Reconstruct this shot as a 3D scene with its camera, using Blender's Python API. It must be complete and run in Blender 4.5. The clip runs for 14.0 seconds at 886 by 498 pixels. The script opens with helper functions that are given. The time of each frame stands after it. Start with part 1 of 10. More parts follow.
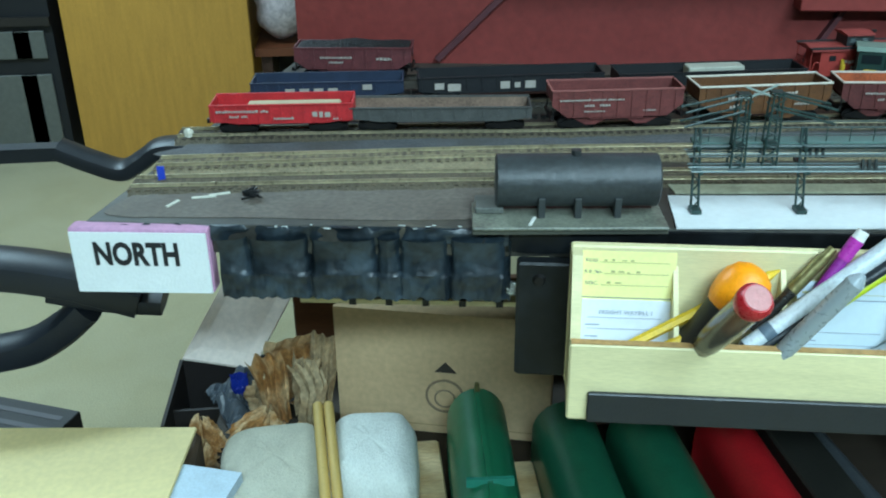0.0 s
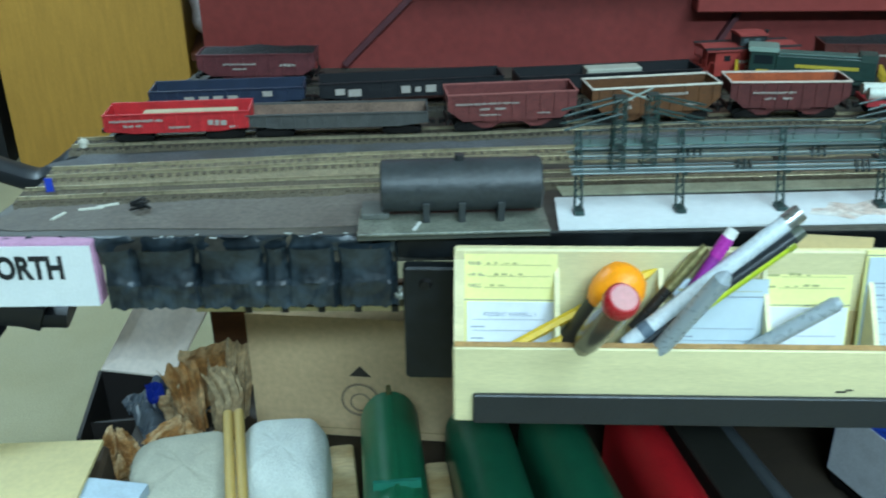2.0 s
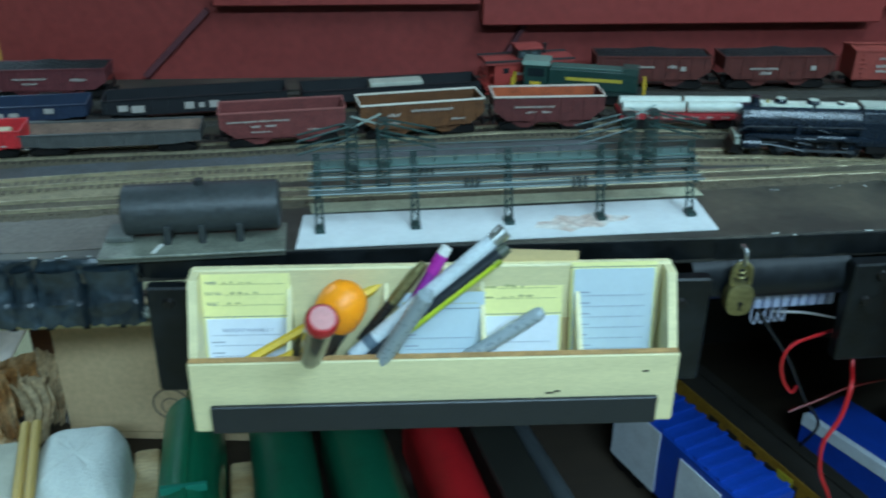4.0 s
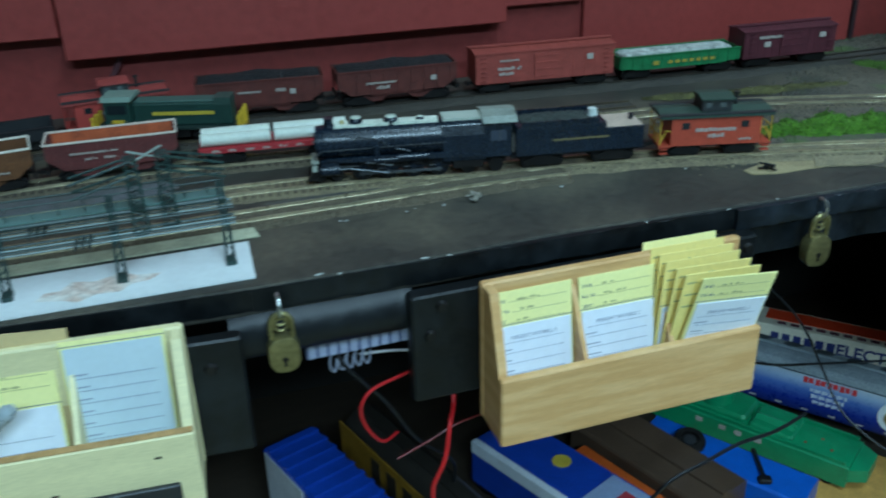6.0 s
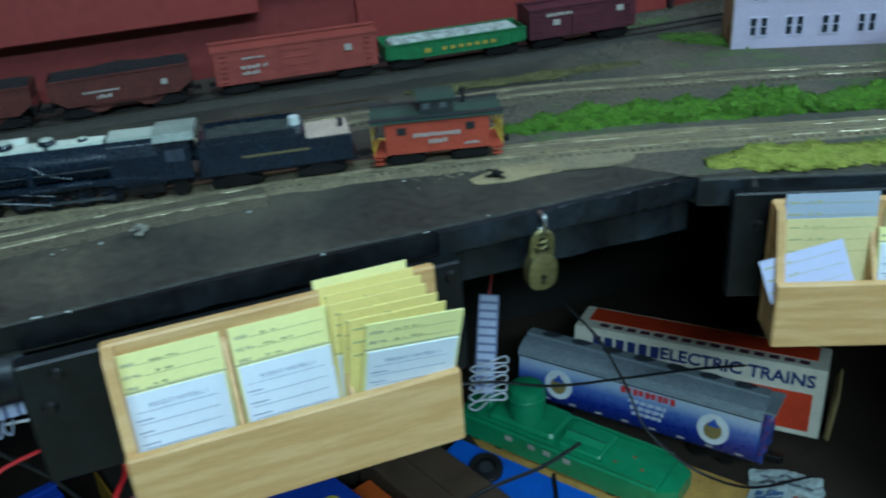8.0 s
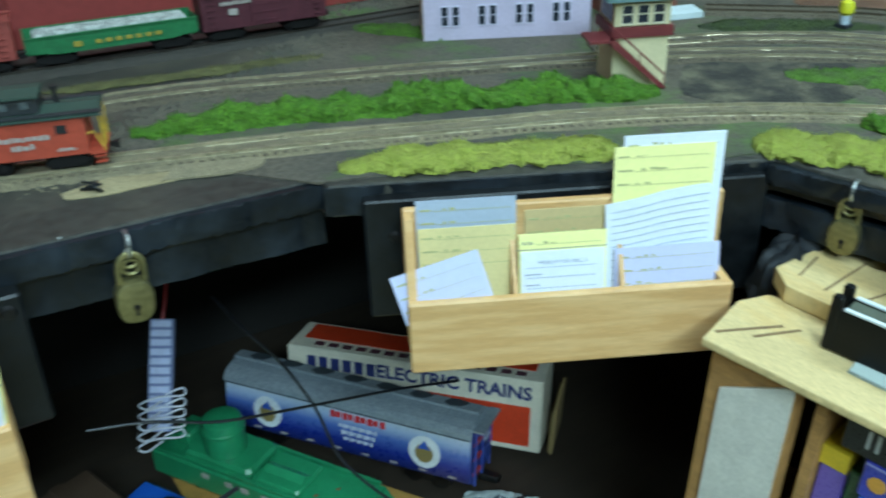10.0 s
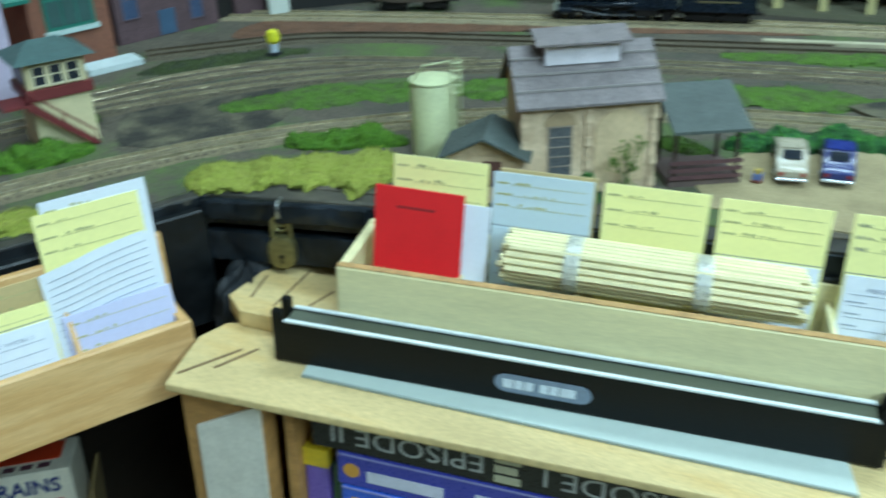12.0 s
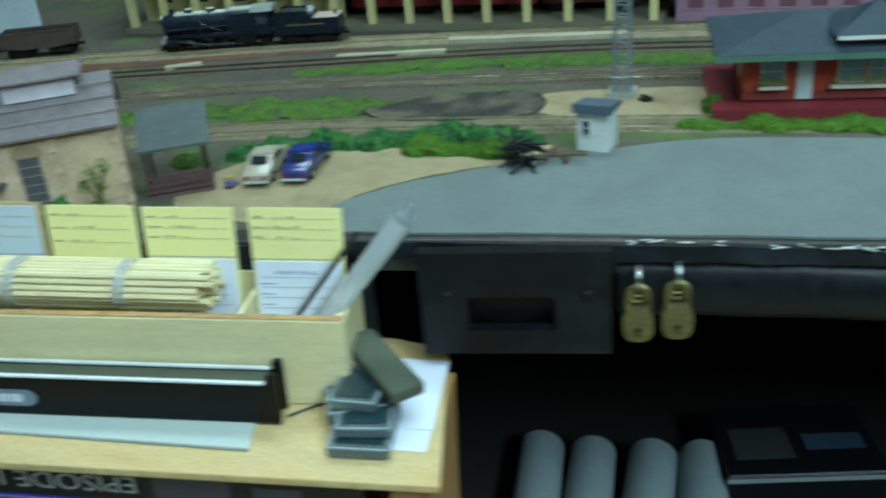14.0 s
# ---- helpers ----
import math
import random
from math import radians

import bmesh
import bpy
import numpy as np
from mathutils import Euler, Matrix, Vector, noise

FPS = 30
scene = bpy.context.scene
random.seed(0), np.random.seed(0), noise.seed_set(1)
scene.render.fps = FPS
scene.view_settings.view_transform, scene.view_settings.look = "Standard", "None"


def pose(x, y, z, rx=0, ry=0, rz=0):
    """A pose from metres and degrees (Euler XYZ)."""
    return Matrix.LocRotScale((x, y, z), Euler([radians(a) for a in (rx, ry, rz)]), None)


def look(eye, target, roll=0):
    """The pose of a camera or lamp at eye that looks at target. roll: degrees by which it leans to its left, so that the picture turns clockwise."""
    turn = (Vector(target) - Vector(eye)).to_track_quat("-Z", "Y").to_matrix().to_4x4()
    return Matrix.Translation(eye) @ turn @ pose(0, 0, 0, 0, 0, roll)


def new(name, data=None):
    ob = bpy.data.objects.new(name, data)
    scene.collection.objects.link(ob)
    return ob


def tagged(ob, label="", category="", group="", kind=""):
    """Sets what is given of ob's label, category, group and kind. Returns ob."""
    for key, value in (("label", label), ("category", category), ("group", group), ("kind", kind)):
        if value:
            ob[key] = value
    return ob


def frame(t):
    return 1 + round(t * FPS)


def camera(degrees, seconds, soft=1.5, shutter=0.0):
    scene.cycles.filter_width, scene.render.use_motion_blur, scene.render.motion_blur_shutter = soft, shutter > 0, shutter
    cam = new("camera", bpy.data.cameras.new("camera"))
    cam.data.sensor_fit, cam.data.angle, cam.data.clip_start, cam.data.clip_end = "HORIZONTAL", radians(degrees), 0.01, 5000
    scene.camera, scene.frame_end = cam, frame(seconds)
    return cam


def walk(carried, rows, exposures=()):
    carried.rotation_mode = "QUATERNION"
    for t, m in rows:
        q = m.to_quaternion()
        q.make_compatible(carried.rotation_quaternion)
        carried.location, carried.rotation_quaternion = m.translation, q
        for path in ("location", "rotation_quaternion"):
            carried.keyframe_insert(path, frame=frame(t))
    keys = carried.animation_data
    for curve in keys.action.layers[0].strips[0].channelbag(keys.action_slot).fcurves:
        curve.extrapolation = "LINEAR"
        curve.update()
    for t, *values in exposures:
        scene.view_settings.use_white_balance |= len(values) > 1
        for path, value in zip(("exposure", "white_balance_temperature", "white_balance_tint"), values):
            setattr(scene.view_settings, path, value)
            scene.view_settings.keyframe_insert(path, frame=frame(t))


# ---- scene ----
cam = camera(51.1, 14.0, soft=2.0, shutter=0.6)
PATH = [
    (0, (0.143, 0.211, 1.24), (0.307, 2.002, 0.365), -0.7),
    (0.5, (0.149, 0.215, 1.239), (0.321, 2.006, 0.366), -0.9),
    (1, (0.15, 0.215, 1.237), (0.346, 2.006, 0.37), -0.9),
    (1.5, (0.158, 0.212, 1.241), (0.391, 1.996, 0.367), -0.2),
    (2, (0.185, 0.203, 1.245), (0.446, 1.981, 0.368), -0.7),
    (2.2, (0.197, 0.2, 1.249), (0.474, 1.973, 0.368), -0.5),
    (4.3, (0.329, 0.157, 1.284), (0.798, 1.871, 0.366), 0.2),
    (4.5, (0.355, 0.157, 1.281), (0.855, 1.865, 0.367), -0.1),
    (5, (0.407, 0.163, 1.278), (0.995, 1.845, 0.369), -0.3),
    (5.5, (0.469, 0.167, 1.275), (1.139, 1.823, 0.377), -1.2),
    (6, (0.52, 0.17, 1.269), (1.258, 1.799, 0.374), -1.6),
    (6.5, (0.568, 0.177, 1.266), (1.342, 1.787, 0.365), -1.8),
    (7, (0.625, 0.185, 1.26), (1.389, 1.789, 0.342), -2.8),
    (7.5, (0.685, 0.186, 1.256), (1.433, 1.78, 0.308), -3.7),
    (8, (0.744, 0.175, 1.255), (1.491, 1.763, 0.298), -4.3),
    (8.2, (0.766, 0.168, 1.253), (1.526, 1.748, 0.291), -4.6),
    (10.3, (0.917, 0.164, 1.214), (1.84, 1.329, 0.387), -1.5),
    (10.5, (0.923, 0.164, 1.211), (1.902, 1.284, 0.386), -1.6),
    (11, (0.944, 0.149, 1.214), (2.055, 1.138, 0.388), -2.1),
    (11.5, (0.96, 0.122, 1.219), (2.196, 0.964, 0.407), -2.2),
    (12, (0.952, 0.103, 1.225), (2.299, 0.773, 0.43), -2.3),
    (12.5, (0.937, 0.085, 1.231), (2.372, 0.573, 0.457), -2.9),
    (13, (0.938, 0.052, 1.234), (2.399, 0.462, 0.466), -2.9),
    (13.5, (0.953, -0.037, 1.231), (2.401, 0.406, 0.456), -4.0),
    (14, (0.98, -0.145, 1.229), (2.421, 0.326, 0.456), -5.4),
]
EXPOSURES = [(0.0, 0.38, 6350, 10), (2.2, 0.30, 6250, 10), (4.5, -0.20, 5800, 8), (5.2, -0.27, 5800, 8), (6.5, -0.25, 5800, 8), (8.2, -0.25, 5850, 9), (10.5, 0.25, 6400, 10), (11.5, 0.19, 6450, 10), (12.0, 0.0, 6430, 10), (12.5, -0.10, 6400, 10), (14.0, -0.30, 6450, 10)]
walk(cam, [(t, look(eye, target, roll)) for t, eye, target, roll in PATH], EXPOSURES)

# ---- light ----
world = bpy.data.worlds.new("room_air")
scene.world = world
world.use_nodes = True
world.node_tree.nodes["Background"].inputs[0].default_value = (0.55, 0.62, 0.6, 1)
world.node_tree.nodes["Background"].inputs[1].default_value = 0.003


def ceiling_lamp(x, y, z, sx, sy, watts, colour, turn=0):
    d = bpy.data.lights.new("tube_light", "AREA")
    d.shape, d.size, d.size_y, d.energy, d.color = "RECTANGLE", sx, sy, watts, colour
    o = new("tube_light", d)
    o.matrix_world = pose(x, y, z, 0, 0, turn)
    return o


LAMPS = [(0.25, -1.30, 2.40, 0, 60.0), (0.85, -0.25, 2.40, 90, 18.0), (-0.9, 2.4, 2.40, 0, 38.0), (1.95, 0.1, 2.40, 90, 14.5)]
TUBE = (0.66, 1.0, 1.16)
for lx, ly, lz, lt, lw in LAMPS:
    ceiling_lamp(lx, ly, lz - 0.035, 1.15, 0.28, lw, TUBE, lt)


# ---- materials ----
def hexc(h):
    """Linear colour from an sRGB hex string."""
    v = [int(h[i : i + 2], 16) / 255 for i in (0, 2, 4)]
    return tuple(a / 12.92 if a <= 0.04045 else ((a + 0.055) / 1.055) ** 2.4 for a in v)


def surface(name, colour, rough=0.6, metal=0.0, var=0.12, scale=40.0, fine=350.0, bump=0.15, stretch=(1, 1, 1), second=None, spread=0.5, spec=0.5, coat=0.0):
    """A procedural surface: base colour with broad stains and fine grain, a little relief, uneven gloss."""
    col = hexc(colour) if isinstance(colour, str) else colour
    m = bpy.data.materials.new(name)
    m.use_nodes = True
    n, l = m.node_tree.nodes, m.node_tree.links
    b = n["Principled BSDF"]
    tc, mp = n.new("ShaderNodeTexCoord"), n.new("ShaderNodeMapping")
    mp.inputs["Scale"].default_value = stretch
    l.new(tc.outputs["Object"], mp.inputs["Vector"])
    big, small = n.new("ShaderNodeTexNoise"), n.new("ShaderNodeTexNoise")
    for t, s, dt in ((big, scale, 4), (small, fine, 2)):
        t.inputs["Scale"].default_value, t.inputs["Detail"].default_value = s, dt
        l.new(mp.outputs["Vector"], t.inputs["Vector"])
    add = n.new("ShaderNodeMath")
    add.operation = "ADD"
    l.new(big.outputs["Fac"], add.inputs[0]), l.new(small.outputs["Fac"], add.inputs[1])
    ramp = n.new("ShaderNodeMapRange")
    ramp.inputs["From Min"].default_value, ramp.inputs["From Max"].default_value = 0.7, 1.3
    ramp.inputs["To Min"].default_value, ramp.inputs["To Max"].default_value = 1 - var * 1.4, 1 + var
    l.new(add.outputs[0], ramp.inputs["Value"])
    base = n.new("ShaderNodeMix")
    base.data_type = "RGBA"
    base.inputs[6].default_value = (*col, 1)
    other = hexc(second) if isinstance(second, str) else (second or col)
    base.inputs[7].default_value = (*other, 1)
    edge = n.new("ShaderNodeMapRange")
    edge.inputs["From Min"].default_value, edge.inputs["From Max"].default_value = spread - 0.08, spread + 0.12
    l.new(big.outputs["Fac"], edge.inputs["Value"])
    l.new(edge.outputs[0], base.inputs[0])
    mul = n.new("ShaderNodeMix")
    mul.data_type, mul.blend_type = "RGBA", "MULTIPLY"
    mul.inputs[0].default_value = 1
    l.new(base.outputs[2], mul.inputs[6]), l.new(ramp.outputs[0], mul.inputs[7])
    l.new(mul.outputs[2], b.inputs["Base Color"])
    rr = n.new("ShaderNodeMapRange")
    rr.inputs["To Min"].default_value, rr.inputs["To Max"].default_value = max(0.03, rough - 0.12), min(1, rough + 0.12)
    l.new(small.outputs["Fac"], rr.inputs["Value"])
    l.new(rr.outputs[0], b.inputs["Roughness"])
    b.inputs["Metallic"].default_value = metal
    b.inputs["Specular IOR Level"].default_value = spec
    b.inputs["Coat Weight"].default_value = coat
    if bump:
        bp = n.new("ShaderNodeBump")
        bp.inputs["Strength"].default_value, bp.inputs["Distance"].default_value = bump, 0.004
        l.new(add.outputs[0], bp.inputs["Height"])
        l.new(bp.outputs[0], b.inputs["Normal"])
    return m


def glassy(name, colour, rough=0.1, trans=0.85):
    m = surface(name, colour, rough, var=0.03, bump=0)
    m.node_tree.nodes["Principled BSDF"].inputs["Transmission Weight"].default_value = trans
    return m


_made = {}


def paint(colour, rough=0.5, metal=0.0, var=0.1, scale=60.0, fine=500.0, bump=0.08, **k):
    """Plain painted or plastic surface, one per colour and gloss."""
    key = (colour, rough, metal, var, tuple(sorted(k.items())))
    if key not in _made:
        _made[key] = surface("paint_" + colour, colour, rough, metal, var, scale, fine, bump, **k)
    return _made[key]


table_black = surface("table_paint", "3a3832", 0.55, var=0.35, scale=9, fine=160, bump=0.07, second="4c473c", spread=0.55)
fascia_black = surface("fascia_paint", "0f1214", 0.42, var=0.35, scale=14, fine=120, bump=0.14, second="191d20", spread=0.55, spec=0.3)
foam_black = surface("painted_foam", "12171b", 0.40, var=0.35, scale=25, fine=120, bump=0.22, second="1d2329", spread=0.50, spec=0.3)
foam_scuffed = surface("scuffed_foam", "1d262c", 0.36, var=0.3, scale=40, fine=160, bump=0.14, second="2b363d", spread=0.50)
pipe_black = surface("pipe_cover_paint", "12161a", 0.4, var=0.25, scale=20, fine=120, bump=0.12, spec=0.3)
red_wall = surface("backdrop_red", "82322d", 0.55, var=0.12, scale=5, fine=120, bump=0.06, second="762c28")
red_panel = surface("backdrop_panel", "86342f", 0.5, var=0.10, scale=6, fine=120, bump=0.06)
ply = surface("birch_ply", "cd9f66", 0.5, var=0.07, scale=18, fine=140, bump=0.08, stretch=(1, 1, 9), second="d4ab76")
ply_light = surface("pale_ply", "ddd2a2", 0.5, var=0.08, scale=14, fine=160, bump=0.06, stretch=(1, 1, 8))
ply_rough = surface("shelf_ply", "c9b07c", 0.6, var=0.16, scale=9, fine=160, bump=0.12, stretch=(5, 1, 1), second="b8975e", spread=0.62)
pine_end = surface("pine_edge", "a67a45", 0.65, var=0.22, scale=20, fine=200, bump=0.2, stretch=(1, 1, 6))
card_yellow = surface("card_yellow", "f0e99f", 0.75, var=0.04, scale=20, fine=300, bump=0.03)
card_white = surface("card_white", "dfe4ee", 0.75, var=0.03, scale=20, fine=300, bump=0.03)
card_lilac = surface("card_lilac", "c4c6e4", 0.75, var=0.04, scale=20, fine=300, bump=0.03)
card_slate = surface("card_slate", "a9b3c4", 0.75, var=0.05, scale=20, fine=300, bump=0.03)
ply_edge = surface("ply_edge", "b08a58", 0.7, var=0.2, scale=60, fine=300, bump=0.1)
card_blue = surface("card_blue", "c0ced6", 0.75, var=0.03, scale=20, fine=300, bump=0.03)
card_straw = surface("card_straw", "f0dc86", 0.75, var=0.05, scale=20, fine=300, bump=0.03)
card_kraft = surface("card_kraft", "c4ad7c", 0.8, var=0.06, scale=20, fine=300, bump=0.04)
ink = surface("print_ink", "6b7178", 0.8, var=0.1, bump=0)
ink_card = surface("card_print", "aeab78", 0.8, var=0.1, bump=0)
ink_blue = surface("pencil_ink", "929bad", 0.8, var=0.1, bump=0)
white_letter = surface("white_lettering", "a59d94", 0.6, var=0.08, bump=0)
brass = surface("aged_brass", "8a8258", 0.45, metal=0.8, var=0.2, scale=60, bump=0.1)
steel = surface("steel", "b9bcba", 0.3, metal=0.9, var=0.12, bump=0.05)
rail_dull = surface("rail_weathered", "5a5040", 0.55, metal=0.5, var=0.3, scale=30, bump=0.1)
rail_metal = surface("rail_nickel", "c4ba9c", 0.32, metal=0.7, var=0.25, scale=30, bump=0.1)
tie_wood = surface("tie_brown", "382e25", 0.8, var=0.35, scale=90, bump=0.3)
ballast = surface("ballast", "6e6450", 0.95, var=0.45, scale=120, fine=700, bump=0.9, second="574f40")
ballast_dark = surface("ballast_dark", "47423a", 0.95, var=0.4, scale=90, fine=600, bump=0.7, second="38342e")
rail_dark = surface("rail_dark", "3a342c", 0.6, metal=0.4, var=0.3, scale=30, bump=0.1)
ballast_light = surface("ballast_light", "948869", 0.95, var=0.4, scale=90, fine=700, bump=0.9, second="6f6550")
tie_dusty = surface("tie_dusty", "5c5140", 0.85, var=0.35, scale=90, bump=0.3)
ballast_tan = surface("ballast_tan", "9c8f70", 0.95, var=0.4, scale=70, fine=600, bump=0.7, second="7a7058")
carpet = surface("carpet", "b0a888", 0.95, var=0.12, scale=4, fine=250, bump=0.6, second="a49c7c")
table_dust = surface("deck_dust", "56524a", 0.85, var=0.4, scale=30, fine=400, bump=0.4, second="3a3834", spread=0.5)
wall_paint = surface("wall_paint", "6f6a5e", 0.8, var=0.05, scale=3, fine=90, bump=0.05)
ceiling_tile = surface("ceiling_paint", "c9c7bd", 0.9, var=0.05, scale=3, fine=120, bump=0.1)
steam_black = surface("engine_black", "121d29", 0.27, var=0.25, scale=70, fine=500, bump=0.015)
wheel_dark = surface("wheel_dark", "1a1817", 0.5, metal=0.4, var=0.3, bump=0.1)
coal = surface("coal_load", "15171a", 0.7, var=0.4, scale=300, fine=900, bump=1.0)


# ---- building blocks ----
class Geo:
    """Gathers simple solids into one mesh."""

    def __init__(self):
        self.v, self.f = [], []

    def raw(self, verts, faces, m=None):
        k = len(self.v)
        self.v += [tuple(m @ Vector(p)) for p in verts] if m else [tuple(p) for p in verts]
        self.f += [tuple(i + k for i in f) for f in faces]
        return self

    def box(self, x0, x1, y0, y1, z0, z1, m=None, c=0.0):
        """A box; c: chamfer on its vertical and top edges."""
        if c <= 0:
            v = [(x, y, z) for z in (z0, z1) for y in (y0, y1) for x in (x0, x1)]
            f = [(0, 2, 3, 1), (4, 5, 7, 6), (0, 1, 5, 4), (2, 6, 7, 3), (0, 4, 6, 2), (1, 3, 7, 5)]
            return self.raw(v, f, m)
        ring = lambda d, z: [(x0 + c + d, y0 + d, z), (x1 - c - d, y0 + d, z), (x1 - d, y0 + c + d, z), (x1 - d, y1 - c - d, z), (x1 - c - d, y1 - d, z), (x0 + c + d, y1 - d, z), (x0 + d, y1 - c - d, z), (x0 + d, y0 + c + d, z)]
        v = ring(c * 0.7, z0) + ring(0, z0 + c) + ring(0, z1 - c) + ring(c * 0.7, z1)
        f = [tuple(reversed(range(8))), tuple(range(24, 32))]
        for k in range(3):
            f += [(8 * k + i, 8 * k + (i + 1) % 8, 8 * k + 8 + (i + 1) % 8, 8 * k + 8 + i) for i in range(8)]
        return self.raw(v, f, m)

    def cyl(self, a, b, r0, r1=None, n=12, caps=True, m=None):
        r1 = r0 if r1 is None else r1
        a, b = Vector(a), Vector(b)
        q = (b - a).to_track_quat("Z", "Y")
        ring = lambda p, r: [tuple(p + q @ Vector((r * math.cos(2 * math.pi * i / n), r * math.sin(2 * math.pi * i / n), 0))) for i in range(n)]
        v = ring(a, r0) + ring(b, r1)
        f = [(i, (i + 1) % n, n + (i + 1) % n, n + i) for i in range(n)]
        if caps:
            f += [tuple(reversed(range(n))), tuple(range(n, 2 * n))]
        return self.raw(v, f, m)

    def lathe(self, prof, n=16, m=None):
        """prof: (radius, z) from bottom to top, round z."""
        v, f = [], []
        for r, z in prof:
            v += [(r * math.cos(2 * math.pi * i / n), r * math.sin(2 * math.pi * i / n), z) for i in range(n)]
        for k in range(len(prof) - 1):
            f += [(k * n + i, k * n + (i + 1) % n, (k + 1) * n + (i + 1) % n, (k + 1) * n + i) for i in range(n)]
        f += [tuple(reversed(range(n))), tuple(range((len(prof) - 1) * n, len(prof) * n))]
        return self.raw(v, f, m)

    def prism(self, pts, a0, a1, axis="y", m=None):
        """A polygon pushed along an axis: pts are (x, z) for y, (y, z) for x, (x, y) for z."""
        put = {"y": lambda p, a: (p[0], a, p[1]), "x": lambda p, a: (a, p[0], p[1]), "z": lambda p, a: (p[0], p[1], a)}[axis]
        n = len(pts)
        v = [put(p, a0) for p in pts] + [put(p, a1) for p in pts]
        f = [(i, (i + 1) % n, n + (i + 1) % n, n + i) for i in range(n)] + [tuple(reversed(range(n))), tuple(range(n, 2 * n))]
        return self.raw(v, f, m)

    def tube(self, pts, r, n=8, m=None):
        pts = [Vector(p) for p in pts]
        v, f, up = [], [], None
        for i, p in enumerate(pts):
            d = (pts[min(i + 1, len(pts) - 1)] - pts[max(i - 1, 0)]).normalized()
            s = d.cross(up if up and abs(d.dot(up)) < 0.95 else Vector((0.13, 0.2, 1))).normalized()
            up = s.cross(d)
            v += [tuple(p + r * (math.cos(2 * math.pi * k / n) * s + math.sin(2 * math.pi * k / n) * up)) for k in range(n)]
        for i in range(len(pts) - 1):
            f += [(i * n + k, i * n + (k + 1) % n, (i + 1) * n + (k + 1) % n, (i + 1) * n + k) for k in range(n)]
        f += [tuple(reversed(range(n))), tuple(range((len(pts) - 1) * n, len(pts) * n))]
        return self.raw(v, f, m)

    def grid(self, nu, nv, fn, m=None):
        v = [tuple(fn(i / nu, j / nv)) for j in range(nv + 1) for i in range(nu + 1)]
        f = [(j * (nu + 1) + i, j * (nu + 1) + i + 1, (j + 1) * (nu + 1) + i + 1, (j + 1) * (nu + 1) + i) for j in range(nv) for i in range(nu)]
        return self.raw(v, f, m)


def smooth_path(pts, steps=8):
    """Catmull-Rom through the points."""
    p = [Vector(q) for q in pts]
    p = [2 * p[0] - p[1]] + p + [2 * p[-1] - p[-2]]
    out = []
    for i in range(1, len(p) - 2):
        for k in range(steps):
            t = k / steps
            a, b, c, d = p[i - 1], p[i], p[i + 1], p[i + 2]
            out.append(0.5 * (2 * b + (c - a) * t + (2 * a - 5 * b + 4 * c - d) * t * t + (3 * b - a - 3 * c + d) * t ** 3))
    return out + [p[-2]]


def mesh_of(name, g, mat, soft=False, bevel=0.0):
    me = bpy.data.meshes.new(name)
    me.from_pydata(g.v, [], g.f)
    bm = bmesh.new()
    bm.from_mesh(me)
    bmesh.ops.recalc_face_normals(bm, faces=bm.faces)
    if bevel:
        es = [e for e in bm.edges if len(e.link_faces) == 2 and e.calc_face_angle(0) > 0.7]
        bmesh.ops.bevel(bm, geom=es, offset=bevel, segments=2, profile=0.6, affect="EDGES", clamp_overlap=True)
    bm.to_mesh(me)
    bm.free()
    me.materials.append(mat)
    if soft:
        me.shade_smooth()
        me.set_sharp_from_angle(angle=radians(38))
    me.update()
    return me


# The layout's second arm, round the aisle's corner, is drawn in a plan of its own; ANNEX sets it in its place.
ANNEX = Matrix.Translation((0.192, 0.1371, 1.0)) @ pose(0, 0, 0, 0, 0, -0.55) @ Matrix.Scale(0.8507, 4) @ Matrix.Translation((0, 0, -1.0))
HERE = Matrix.Identity(4)
PLACE = [HERE]


def annex(pts):
    """Plan points of the second arm, in the room's plan."""
    return [tuple((ANNEX @ Vector((x, y, 1.0))).xy) for x, y in pts]


def part(name, g, mat, parent, label="", m=None, soft=False, bevel=0.0):
    """One mesh under a thing or a part."""
    ob = new(name, g if isinstance(g, bpy.types.Mesh) else mesh_of(name, g, mat, soft, bevel))
    ob.parent = parent
    if m is not None:
        ob.matrix_basis = m
    return tagged(ob, label=label)


def thing(name, m, label, category, group="", kind=""):
    """A top-level thing: an empty at its base."""
    ob = new(name)
    ob.empty_display_size = 0.02
    ob.matrix_basis = PLACE[0] @ m
    return tagged(ob, label, category, group, kind)


def solid(name, g, mat, label, category, group="", kind="", m=None, soft=False, bevel=0.0):
    """A top-level thing of one mesh."""
    ob = new(name, g if isinstance(g, bpy.types.Mesh) else mesh_of(name, g, mat, soft, bevel))
    ob.matrix_basis = PLACE[0] @ m if m is not None else PLACE[0].copy()
    return tagged(ob, label, category, group, kind)


def along(p, q, z=0.0):
    """A pose at p with x towards q."""
    return pose(p[0], p[1], z, 0, 0, math.degrees(math.atan2(q[1] - p[1], q[0] - p[0])))


